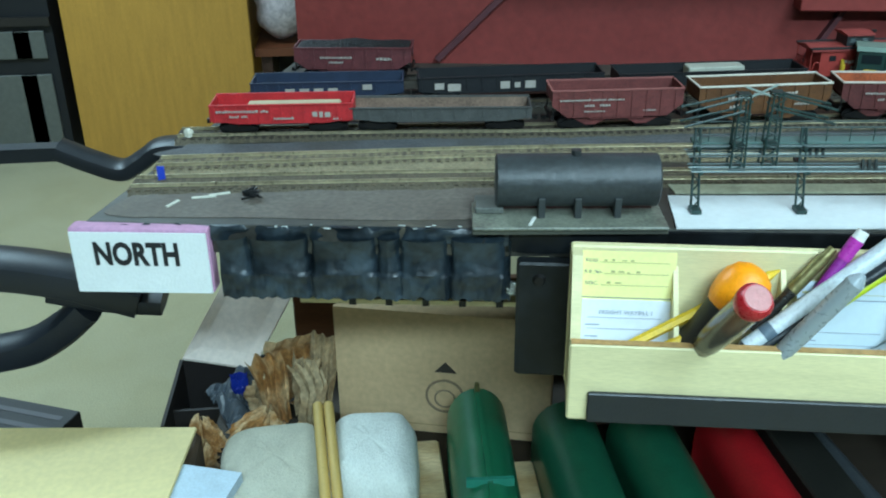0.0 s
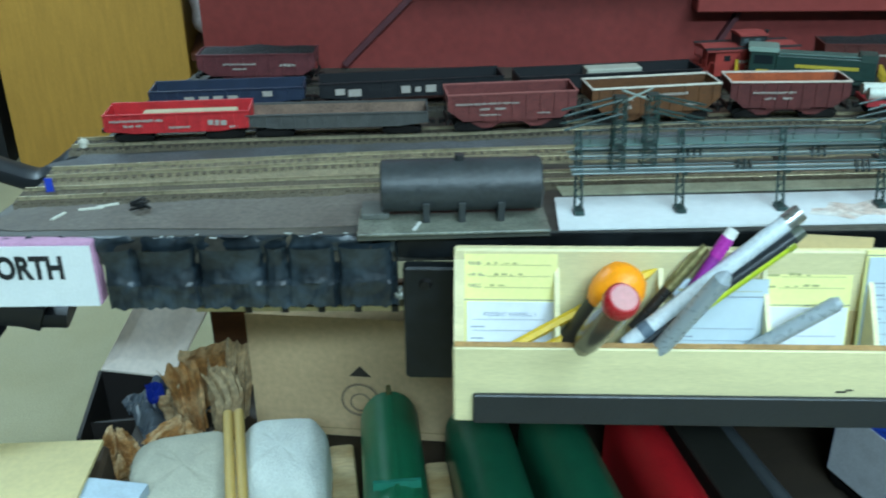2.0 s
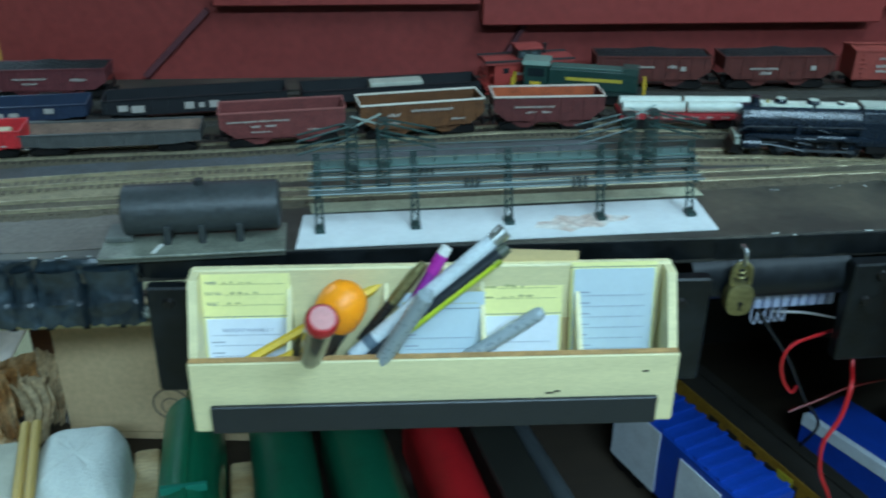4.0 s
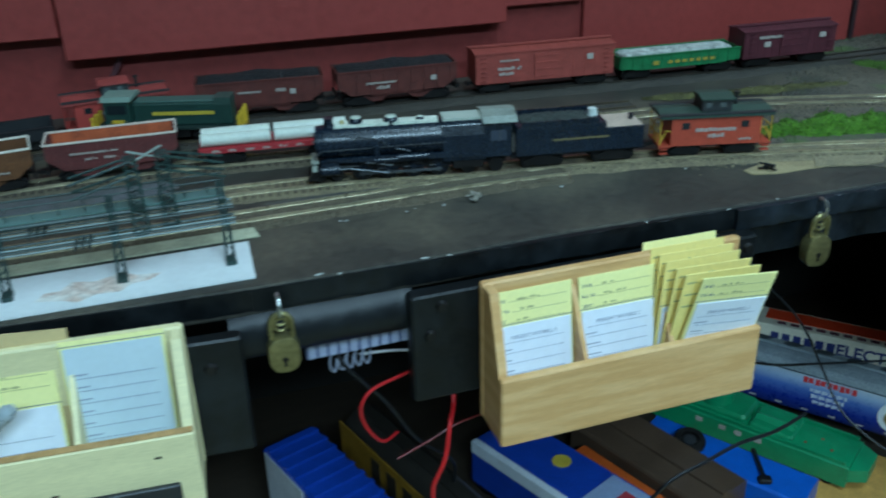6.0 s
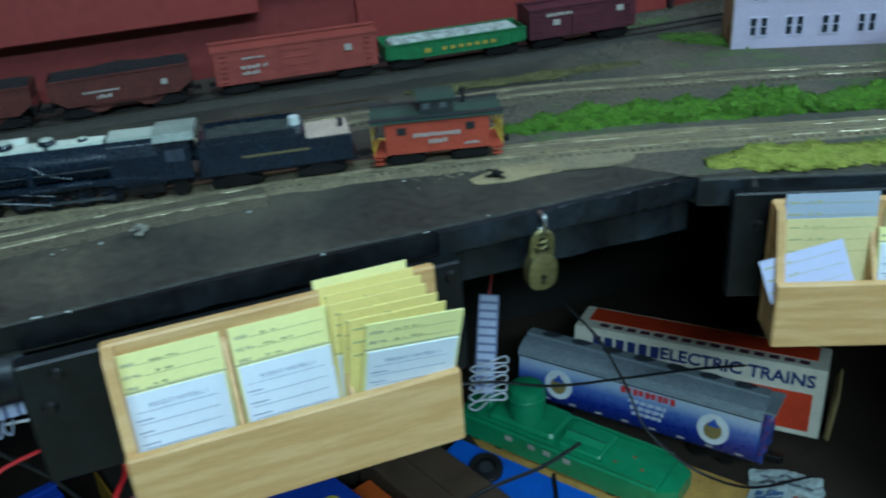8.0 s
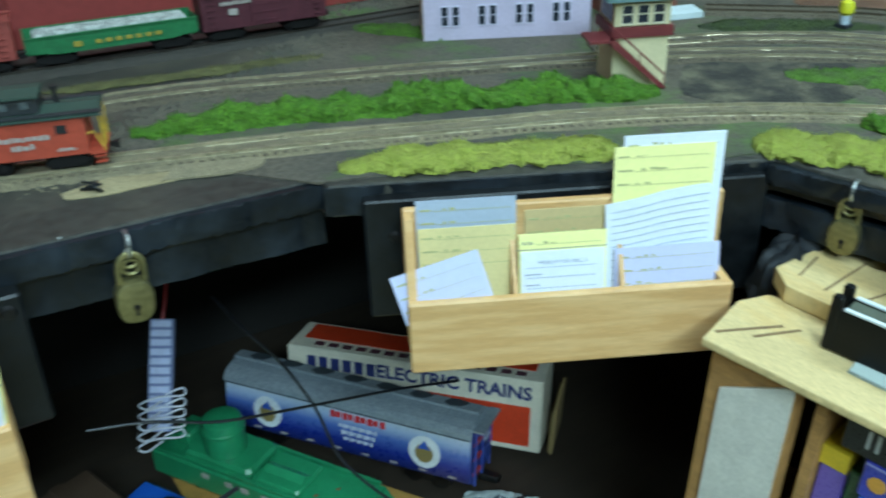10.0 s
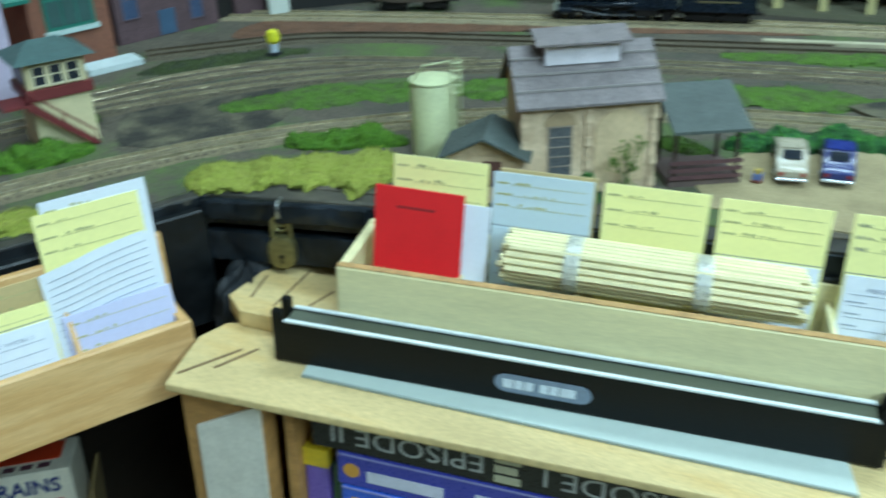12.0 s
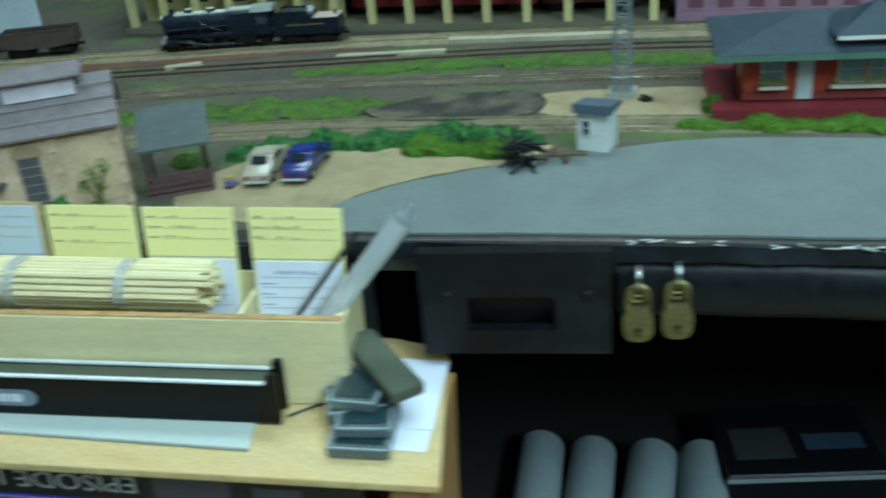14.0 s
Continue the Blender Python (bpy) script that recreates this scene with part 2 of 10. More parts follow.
def words(text, size, mat, parent, m, depth=0.0004, label="", name="lettering", squeeze=1.0, bold=0.0):
    """Built-in font, turned into a mesh part."""
    cu = bpy.data.curves.new("text", "FONT")
    cu.body, cu.size, cu.extrude, cu.align_x, cu.align_y, cu.resolution_u = text, size, depth, "CENTER", "CENTER", 3
    cu.offset = bold
    tmp = bpy.data.objects.new("text", cu)
    scene.collection.objects.link(tmp)
    bpy.context.view_layer.update()
    me = bpy.data.meshes.new_from_object(tmp)
    bpy.data.objects.remove(tmp)
    me.materials.clear()
    me.materials.append(mat)
    me.transform(Matrix.Diagonal((squeeze, 1, 1, 1)))
    ob = new(name, me)
    ob.parent = parent
    ob.matrix_basis = m
    return tagged(ob, label=label)


def bars(spec, depth=0.0003):
    """Rows of writing too small to read: (x, z, width, height) on the face y = 0, proud towards -y."""
    g = Geo()
    for x, z, w, h in spec:
        g.box(x, x + w, -depth, 0, z, z + h)
    return g


def each_bar(name, spec, depth, mat, parent, m):
    """Every bar of writing as a part of its own."""
    for b in spec:
        part(name, bars([b], depth), mat, parent, m=m)


def ring_plate(x0, x1, z0, z1, a, b, c, d, y0, y1):
    """A plate x0..x1, z0..z1, from y0 to y1, with an opening a..b, c..d."""
    o, i = [(x0, z0), (x1, z0), (x1, z1), (x0, z1)], [(a, c), (b, c), (b, d), (a, d)]
    v = [(x, y, z) for y in (y0, y1) for x, z in o + i]
    f = []
    for k in range(4):
        n = (k + 1) % 4
        f += [(k, n, 4 + n, 4 + k), (8 + k, 12 + k, 12 + n, 8 + n), (k, 8 + k, 8 + n, n), (4 + k, 4 + n, 12 + n, 12 + k)]
    return Geo().raw(v, f)


# ---- room ----
TOP = 1.0  # the layout's deck
g = Geo().box(-3.2, 3.6, -2.4, 4.6, -0.05, 0.0)
solid("floor", g, carpet, "worn olive beige carpet over the whole room", "floor", kind="structure")
g = Geo().box(-3.2, 3.6, -2.4, 4.6, 2.5, 2.55)
solid("ceiling", g, ceiling_tile, "plain off-white ceiling with tube lights", "ceiling", kind="structure")
for nm, b in (("wall_north", (-3.2, 3.6, 4.6, 4.7)), ("wall_south", (-3.2, 3.6, -2.5, -2.4)), ("wall_west", (-3.3, -3.2, -2.5, 4.7)), ("wall_east", (3.6, 3.7, -2.5, 4.7))):
    solid(nm, Geo().box(*b, 0, 2.5), wall_paint, "plain painted room wall", "wall", kind="structure")
tube_glass = surface("tube_diffuser", "e8ece6", 0.5, var=0.02, bump=0)
tube_glass.node_tree.nodes["Principled BSDF"].inputs["Emission Color"].default_value = (0.93, 1, 0.9, 1)
tube_glass.node_tree.nodes["Principled BSDF"].inputs["Emission Strength"].default_value = 2.0
for lx, ly, lz, lt, lw in LAMPS:
    e = thing("ceiling_light", pose(lx, ly, 2.4, 0, 0, lt), "white ceiling tube light with a flat diffuser", "ceiling light", "ceiling lights")
    g = Geo().box(-0.62, 0.62, -0.17, 0.17, 0.0, 0.1)
    part("frame", g, paint("c9cac4"), e)
    part("diffuser", Geo().box(-0.6, 0.6, -0.15, 0.15, -0.012, -0.002), tube_glass, e)

# ---- the layout's deck, backdrop and fascia ----
FRONT = [(-0.035, 0.770), (0.045, 0.755), (0.231, 0.727), (0.334, 0.713), (0.483, 0.690), (0.617, 0.667), (0.729, 0.653), (0.834, 0.644), (0.973, 0.621), (1.124, 0.600)] + annex([(1.090, 0.540), (1.252, 0.447), (1.353, 0.386), (1.366, 0.330), (1.378, 0.268), (1.434, -0.080), (1.453, -0.256), (1.467, -0.418), (1.52, -1.1)])
BACK = [(2.16, -0.811), (2.16, 1.1), (1.60, 1.1), (1.52, 0.905), (0.08, 1.155)]
g = Geo().prism(FRONT + BACK, TOP - 0.02, TOP, "z")
solid("layout_deck", g, table_black, "dark painted plywood deck of the model railway", "deck", kind="structure", bevel=0.0015)

g = Geo()
wall_at = lambda x: 1.153 - 0.1715 * (x - 0.09)
g.prism([(0.085, wall_at(0.085)), (1.50, wall_at(1.50)), (1.52, wall_at(1.50) + 0.012), (0.085, wall_at(0.085) + 0.014)], TOP - 0.019, TOP + 0.62, "z")
solid("backdrop", g, red_wall, "dull maroon red painted backdrop board", "backdrop", kind="structure")


def strip(name, p, q, z0, z1, thick, mat, label, kind="structure", lumps=0.0, seed=0.0, nu=60, nv=10, cat="fascia"):
    """A board or painted foam strip along the deck's edge, its face towards the aisle, with lumps."""
    p, q = Vector((*p, 0)), Vector((*q, 0))
    d = (q - p).normalized()
    out = Vector((d.y, -d.x, 0))
    g = Geo()

    def face(u, v):
        a = p + (q - p) * u
        z = z0 + (z1 - z0) * v
        length = (q - p).length
        pad = abs(math.sin(math.pi * (u * length / 0.050 + seed + 0.25 * noise.noise(Vector((u * 9, v, seed)))))) ** 0.45
        w = lumps * (0.9 * pad * (0.82 + 0.18 * math.sin(math.pi * min(1, v * 1.05))) - 0.6 + 0.35 * noise.noise(Vector((u * length * 60, v * 2, seed)))) if lumps else 0
        ragged = lumps * 0.6 * noise.noise(Vector((u * 40, seed, 3.0))) * (v > 0.99 or v < 0.01)
        return a + out * (thick + w) + Vector((0, 0, z + ragged))

    g.grid(nu, nv, face)
    n = len(g.v)
    L = (nu + 1)
    back = lambda u, z: tuple(p + (q - p) * u + Vector((0, 0, z)))
    k = len(g.v)
    g.v += [back(0, z0), back(1, z0), back(1, z1), back(0, z1)]
    bl, br, tr, tl = 0, nu, n - 1, n - L
    g.f += [(k, k + 3, k + 2, k + 1), tuple([k + 1] + [br + L * j for j in range(nv + 1)] + [k + 2]), tuple([k + 3] + [tl - L * j for j in range(nv + 1)] + [k])]
    g.f += [tuple([k + 2] + [tr - i for i in range(nu + 1)] + [k + 3]), tuple([k] + [bl + i for i in range(nu + 1)] + [k + 1])]
    return solid(name, g, mat, label, cat, kind=kind, soft=bool(lumps))


def off(p, q, d):
    """The line p-q moved d towards the aisle."""
    v = Vector((q[0] - p[0], q[1] - p[1])).normalized()
    n = Vector((v.y, -v.x)) * d
    return (p[0] + n.x, p[1] + n.y), (q[0] + n.x, q[1] + n.y)


def round_edge(p, q, z0, z1, bulge, label, seed=0.0):
    """A smooth rounded strip under the deck's edge, like a painted pipe cover."""
    p, q = Vector((*p, 0)), Vector((*q, 0))
    d = (q - p).normalized()
    out = Vector((d.y, -d.x, 0))
    n = max(12, int((q - p).length / 0.006))

    def face(u, v):
        w = bulge * max(0.0, math.sin(math.pi * v)) ** 0.6 + 0.0012 * noise.noise(Vector((u * n * 0.12, v * 1.5, seed)))
        return p + (q - p) * u + out * (0.002 + w) + Vector((0, 0, z0 + (z1 - z0) * v + 0.0008 * noise.noise(Vector((u * n * 0.1, seed, v)))))

    solid("fascia_foam", Geo().grid(n, 14, face), pipe_black, label, "fascia", kind="structure", soft=True)


# painted foam along the open edges, tucked under the deck
def quilted(p, q, z0, z1, seams, label):
    """Torn foam edge: hollow pillow panels between deep seams, over a lumpy lower band."""
    p, q = Vector((*p, 0)), Vector((*q, 0))
    d = (q - p).normalized()
    out = Vector((d.y, -d.x, 0))

    def face(u, v):
        wob = 0.006 * noise.noise(Vector((v * 4, u * 3, 1.7)))
        near, deep = min(((abs(u + wob - s), m) for s, m in seams), key=lambda t: t[0] - 0.02 * t[1])
        seam = deep * math.exp(-(near / 0.008) ** 2)
        if v > 0.40:
            w = (v - 0.40) / 0.60
            push = 0.006 - 0.003 * math.sin(math.pi * w) + 0.004 * math.sin(math.pi * 0.5 * min(1, near / 0.07)) - 0.006 * seam
        else:
            push = 0.009 + 0.0016 * noise.noise(Vector((u * 22, v * 4, 5.0))) + 0.0006 * noise.noise(Vector((u * 80, v * 9, 2.0))) - 0.003 * seam
        ragged = 0.003 * noise.noise(Vector((u * 34, 2.0, 3.0))) if v < 0.02 else 0.0
        return p + (q - p) * u + out * (0.006 + push + 0.0003 * noise.noise(Vector((u * 40, v * 8, 8.0)))) + Vector((0, 0, z0 + (z1 - z0) * v + ragged))

    solid("fascia_foam", Geo().grid(190, 26, face), foam_scuffed, label, "fascia", kind="structure", soft=True)


quilted((0.052, 0.7603), (0.234, 0.734), 0.9525, 0.9935, ((0.10, 0.4), (0.31, 1.0), (0.54, 0.5), (0.62, 0.45), (0.79, 1.0), (0.985, 0.9)), "lumpy black painted foam edge with torn scallops")
strip("fascia_lip", (-0.03, 0.772), (0.232, 0.730), 0.9895, 0.9993, 0.0055, foam_scuffed, "ragged black painted edge strip", lumps=0.0052, seed=4.0, nu=150, nv=6)
round_edge((0.600, 0.669), (0.715, 0.654), 0.952, 0.9825, 0.008, "smooth rounded black painted foam edge", 2.1)
strip("fascia_lip", (0.230, 0.730), (0.617, 0.671), 0.9835, 0.9985, 0.004, fascia_black, "black painted edge strip", lumps=0.0015, seed=8.0, nu=90, nv=4)
strip("fascia_lip", (0.617, 0.671), (0.973, 0.625), 0.983, 0.9985, 0.005, fascia_black, "black painted edge strip", lumps=0.0015, seed=6.0, nu=90, nv=4)
strip("fascia_lip", (0.952, 0.630), (1.128, 0.604), 0.9835, 0.9985, 0.011, foam_black, "wavy black painted lip overhanging the foam", lumps=0.0024, seed=5.2, nu=90, nv=6)
strip("fascia_foam", (0.955, 0.632), (1.128, 0.606), 0.956, 0.9845, 0.003, foam_black, "black painted foam edge under the lip", lumps=0.0018, seed=2.7, nu=60, nv=10)
PLACE[0] = ANNEX
strip("fascia_foam", (1.090, 0.545), (1.353, 0.391), 0.978, 0.9985, 0.005, foam_black, "black painted foam edge under the bushes", lumps=0.003, seed=9.1, nu=80, nv=6)
strip("fascia_lip", (1.350, 0.388), (1.378, 0.270), 0.986, 0.9985, 0.008, foam_black, "black painted lip over a deep slot", lumps=0.004, seed=3.1, nu=50, nv=5)
strip("fascia_foam", (1.352, 0.388), (1.380, 0.270), 0.952, 0.974, 0.007, foam_black, "black painted ledge under the slot", lumps=0.003, seed=7.7, nu=50, nv=6)
strip("fascia_foam", (1.378, 0.270), (1.434, -0.080), 0.95, 0.998, 0.003, foam_black, "black painted foam edge behind the card box", lumps=0.004, seed=3.9, nu=80, nv=10)
round_edge((1.455, -0.262), (1.525, -1.1), 0.948, 0.986, 0.007, "smooth rounded black painted edge under the paved yard", 5.0)
strip("fascia_lip", (1.434, -0.080), (1.525, -1.1), 0.988, 0.9995, 0.002, foam_black, "chipped black edge strip with white flecks", lumps=0.002, seed=12.0, nu=110, nv=4)
PLACE[0] = HERE


def hung_board(p, q, z0, z1, thick, label, bolts=(), slot=None):
    """A black board screwed to the fascia; local x along it, -y towards the aisle."""
    L = math.hypot(q[0] - p[0], q[1] - p[1])
    e = thing("mounting_board", along(p, q, 0), label, "board", "boards on the fascia", "structure")
    if slot:
        a, b, c, d = slot
        g = ring_plate(0, L, z0, z1, a, b, c, d, -thick, 0)
        part("slot_back", Geo().box(a - 0.002, b + 0.002, 0.004, 0.012, c - 0.002, d + 0.002), fascia_black, e)
    else:
        g = Geo().box(0, L, -thick, 0, z0, z1, c=0.0015)
    part("board", g, fascia_black, e, bevel=0)
    for x, z in bolts:
        o = Geo().cyl((x, -thick + 0.0005, z), (x, -thick - 0.0025, z), 0.0045, 0.003, n=10)
        part("bolt", o, wheel_dark, e)
    return e


hung_board((0.236, 0.7215), (0.604, 0.6505), 0.902, 0.9835, 0.010, "long black painted board carrying the pale card box", bolts=((0.014, 0.972), (0.355, 0.965)))
hung_board((0.709, 0.647), (0.960, 0.618), 0.905, 0.984, 0.012, "black painted board carrying the birch card box", bolts=((0.02, 0.975), (0.012, 0.955), (0.245, 0.975)))
PLACE[0] = ANNEX
hung_board((1.1095, 0.5294), (1.350, 0.394), 0.902, 0.992, 0.012, "black painted board carrying the birch card box", bolts=((0.02, 0.965),))
hung_board((1.374, 0.262), (1.436, -0.100), 0.93, 0.985, 0.004, "black painted board behind the long card box")
hung_board((1.431, -0.136), (1.450, -0.258), 0.924, 0.9995, 0.010, "black control panel board with an empty slot", bolts=((0.017, 0.968), (0.108, 0.968)), slot=(0.031, 0.088, 0.942, 0.967))
PLACE[0] = HERE


# ---- card boxes and their cards ----
def card_box(p, q, z0, zb, zf, depth, slots, wood, label, lean=0.0, strip_mat=None, high_ends=True, edge=False):
    """An open tray hung on a board: back, front, base, ends and dividers. Local x along, y = 0 the back face, -y to the aisle."""
    L = math.hypot(q[0] - p[0], q[1] - p[1])
    e = thing("card_box", along(p, q, 0), label, "card box", "card boxes on the fascia")
    t = 0.006
    part("back", Geo().box(0, L, -t, 0, z0, zb, c=0.0012), wood, e)
    part("front", Geo().box(0, L, -depth, -depth + t, z0, zf, c=0.0012), wood, e)
    part("base", Geo().box(0.0005, L - 0.0005, -depth + t, -t, z0 + 0.001, z0 + t), wood, e)
    for x in (0.0005, L - t - 0.0005):
        hi = zb - 0.001 if high_ends is True or (high_ends == "first" and x < 0.01) else zf - 0.001
        g = Geo().prism([(-t - 0.0002, z0 + t), (-depth + t + 0.0002, z0 + t), (-depth + t + 0.0002, zf - 0.001), (-t - 0.012, hi), (-t - 0.0002, hi)], x, x + t, "x")
        part("end_panel", g, wood, e)
    for k in range(1, slots):
        x = L * k / slots
        g = Geo().prism([(-t - 0.0002, z0 + t), (-depth + t + 0.0002, z0 + t), (-depth + t + 0.0002, zf - 0.008), (-t - 0.0002, zb - 0.012)], x - 0.0015, x + 0.0015, "x")
        part("divider", g, wood, e)
    if strip_mat:
        part("label_strip", Geo().box(0.012, L - 0.012, -depth - 0.0035, -depth, z0 + 0.001, z0 + 0.0215, c=0.0008), strip_mat, e, "dark plastic strip along the front")
    if edge:
        part("edge_band", Geo().box(0.001, L - 0.001, -depth + 0.0004, -depth + t - 0.0004, zf, zf + 0.0006), ply_edge, e, "reddish brown ply edge")
    return e, L


_rng = random.Random(7)


def waybill_card(base, x, y, z, lean=8, twist=0.0, back=card_yellow, slip=card_white, w=0.056, h=0.100, slip_h=0.066, title=True, name="car_card", label="yellow car card with a white waybill in its pocket"):
    """A printed card with a slip in its pocket, standing in a box. base: the box's pose; x is its middle, y its foot."""
    e = thing(name, base @ pose(x, y, z, -lean, twist, 0), label, "card", "car cards in the boxes")
    part("car_card", Geo().box(-w / 2, w / 2, 0, 0.0009, 0, h), back, e)
    if slip:
        s = part("waybill", Geo().box(-w / 2 + 0.0015, w / 2 - 0.0015, -0.0012, -0.0003, 0.001, slip_h), slip, e)
        rows = []
        for k in range(6):
            zz = slip_h - 0.0165 - k * 0.0076
            if zz > 0.004:
                rows.append((-w / 2 + 0.004, zz, 0.007 + 0.004 * _rng.random(), 0.0008))
                rows.append((-w / 2 + 0.005, zz - 0.0022, w - 0.012, 0.0003))
        part("print", bars(rows, 0.0002), ink_blue, s, m=pose(0, -0.0013, 0))["kind"] = "stuff"
        if title:
            words("FREIGHT WAYBILL 1", 0.0036, ink_blue, s, pose(0, -0.0014, slip_h - 0.008, 90), 0.0001)
            part("rule", bars([(-w / 2 + 0.005, slip_h - 0.0115, w - 0.012, 0.0003)], 0.0002), ink_blue, s, m=pose(0, -0.0013, 0))
        part("fold_line", bars([(-w / 2, slip_h + 0.0008, w, 0.0005)], 0.0002), ink, e)
    rows = []
    gap = 0.0072 if slip else 0.0095
    for k, (head, wide) in enumerate((("KIND", 0.0072), ("R.R. No.", 0.0098), ("DESC.", 0.0080))):
        zz = h - 0.0065 - k * gap
        if zz > (slip_h if slip else 0) + 0.002:
            rows += [(-w / 2 + 0.004 + wide, zz - 0.0012, w - 0.008 - wide, 0.0003)]
            x = -w / 2 + 0.006 + wide + 0.005 * _rng.random()
            for _ in range(_rng.randrange(2, 5)):
                rows.append((x, zz - 0.0006 + 0.0006 * _rng.random(), 0.0015 + 0.003 * _rng.random(), 0.0005 + 0.0012 * _rng.random()))
                x += 0.004 + 0.002 * _rng.random()
            if title:
                words(head, 0.0030, ink, e, pose(-w / 2 + 0.0025 + wide / 2, -0.0002, zz, 90), 0.0001)
            else:
                rows.append((-w / 2 + 0.0025, zz - 0.0008, wide, 0.0012))
    part("print", bars(rows, 0.0002), ink_card, e)["kind"] = "stuff"
    return e


def ruled_slip(m, w, h):
    """A limp ruled form, its upper edge sagging to one side."""
    e = thing("ruled_waybill", m, "white ruled waybill form curling forward", "card", "car cards in the boxes")
    bow = lambda x, z: -0.0045 * (z / h) ** 2 * (1 - (2 * x / w) ** 2) + 0.0018 * math.sin(5 * x / w)
    sag = lambda x, z: z * (1 - 0.05 * (0.5 - x / w) ** 2 - 0.06 * max(0.0, -x / w))
    g = Geo().grid(12, 14, lambda u, v: ((u - 0.5) * w, bow((u - 0.5) * w, v * h), sag((u - 0.5) * w, v * h)))
    g.grid(12, 14, lambda u, v: ((u - 0.5) * w, bow((u - 0.5) * w, v * h) + 0.0006, sag((u - 0.5) * w, v * h)))
    part("form", g, card_white, e, soft=True)
    for k in range(11):
        z = h - 0.007 - 0.0052 * k
        line = [((u / 12 - 0.46) * w * 0.98, bow((u / 12 - 0.46) * w, z) - 0.0004, sag((u / 12 - 0.46) * w, z)) for u in range(12)]
        part("ruled_line", Geo().tube(line, 0.00022, 4), ink_blue, e)
    return e


strip_dark = paint("1d2126", 0.4)
A, AL = card_box((0.2655, 0.7045), (0.5715, 0.6465), 0.902, 1.0, 0.955, 0.045, 5, ply_light, "pale plywood five-slot card box holding pens and cards", strip_mat=strip_dark, edge=True)
Am = A.matrix_basis
waybill_card(Am, 0.0345, -0.020, 0.9085, lean=9, h=0.090, slip_h=0.059, label="yellow tank car card with a white freight waybill")
waybill_card(Am, 0.160, -0.030, 0.9085, lean=12, back=card_blue, slip=card_blue, title=False, h=0.078, label="pale blue card leaning behind the pens")
waybill_card(Am, 0.212, -0.018, 0.9085, lean=9, h=0.090, slip_h=0.056, title=False)
waybill_card(Am, 0.273, -0.020, 0.9085, lean=8, back=card_yellow, slip=card_blue, h=0.0935, slip_h=0.0895, title=False, label="pale blue waybill covering a yellow card")
solid("kraft_slip", Geo().box(-0.027, 0.027, 0, 0.001, 0, 0.1), card_kraft, "plain kraft card standing behind the others", "card", "car cards in the boxes", m=Am @ pose(0.218, -0.0115, 0.9085, -6, 3, 0))

for x, z, w in ((0.226, 0.9262, 0.006), (0.2315, 0.9275, 0.004), (0.288, 0.9415, 0.004)):
    part("dark_nick", Geo().box(x, x + w, -0.0455, -0.0451, z, z + 0.0011), paint("2c2a22", 0.8), A)

B, BL = card_box((0.752, 0.629), (0.939, 0.607), 0.886, 0.989, 0.937, 0.040, 3, ply, "honey birch three-slot card box full of yellow cards", high_ends="first")
Bm = B.matrix_basis
waybill_card(Bm, 0.033, -0.020, 0.8925, lean=8, h=0.090, slip_h=0.066)
waybill_card(Bm, 0.094, -0.020, 0.8925, lean=8, h=0.090, slip_h=0.066)
for k, (x, twist, h) in enumerate(((0.1445, 0.5, 0.1010), (0.1452, 1.0, 0.0995), (0.1465, 1.5, 0.0980), (0.1475, 1.0, 0.0965), (0.1490, 2.5, 0.0945), (0.1505, 3.0, 0.0935), (0.1545, 5.5, 0.0930))):
    waybill_card(Bm, x, -0.0085 - 0.0027 * k, 0.8925, lean=6 - 3.0 * k, twist=twist, back=card_straw if 0 < k < 6 else card_yellow, h=h, slip_h=0.073 if k == 6 else 0.062, slip=card_white if k in (0, 3, 6) else None, title=k == 6, label="yellow car card in a thick fanned stack")

PLACE[0] = ANNEX
C, CL = card_box((1.1215, 0.500), (1.3068, 0.3934), 0.886, 0.991, 0.940, 0.040, 3, ply, "honey birch three-slot card box with tall loose waybills", high_ends="first")
Cm = along((1.1215, 0.500), (1.3068, 0.3934), 0)
waybill_card(Cm, 0.0415, -0.0105, 0.8925, lean=1.5, back=card_slate, slip=None, h=0.105, w=0.0655, title=False, label="blue grey slip at the back of the slot")
waybill_card(Cm, 0.0415, -0.018, 0.8925, lean=4, back=surface("card_buff", "dccb90", 0.8, var=0.06, scale=20, bump=0.03), slip=None, h=0.087, w=0.064, title=False, label="kraft card standing low in the slot")
waybill_card(Cm, 0.0275, -0.0335, 0.929, lean=16, twist=-17, back=card_lilac, slip=None, h=0.034, w=0.060, title=False, label="lilac white slip tilted over the edge of the box")
waybill_card(Cm, 0.1090, -0.0105, 0.8925, lean=1.5, back=card_kraft, slip=None, h=0.094, w=0.058, title=False, label="brown kraft card at the back of the slot")
waybill_card(Cm, 0.1040, -0.027, 0.8925, lean=8, h=0.081, slip_h=0.069, w=0.0585)
waybill_card(Cm, 0.1765, -0.0105, 0.8925, lean=1.5, back=card_white, slip=None, h=0.141, w=0.066, title=False, label="tall white slip at the back of the slot")
waybill_card(Cm, 0.1705, -0.0145, 0.8925, lean=3, slip=None, h=0.134, w=0.066, title=False, label="tall yellow car card standing proud of the box")
ruled_slip(Cm @ pose(0.1715, -0.0225, 0.8925, -7, -1.5, 0), 0.073, 0.106)
waybill_card(Cm, 0.1745, -0.0300, 0.8925, lean=9, twist=-0.5, back=card_lilac, slip=None, h=0.068, w=0.071, title=False, label="lilac white waybill standing low before the ruled one")
PLACE[0] = HERE


def slab(pts, z0, z1):
    return Geo().prism(pts, z0, z1, "z")


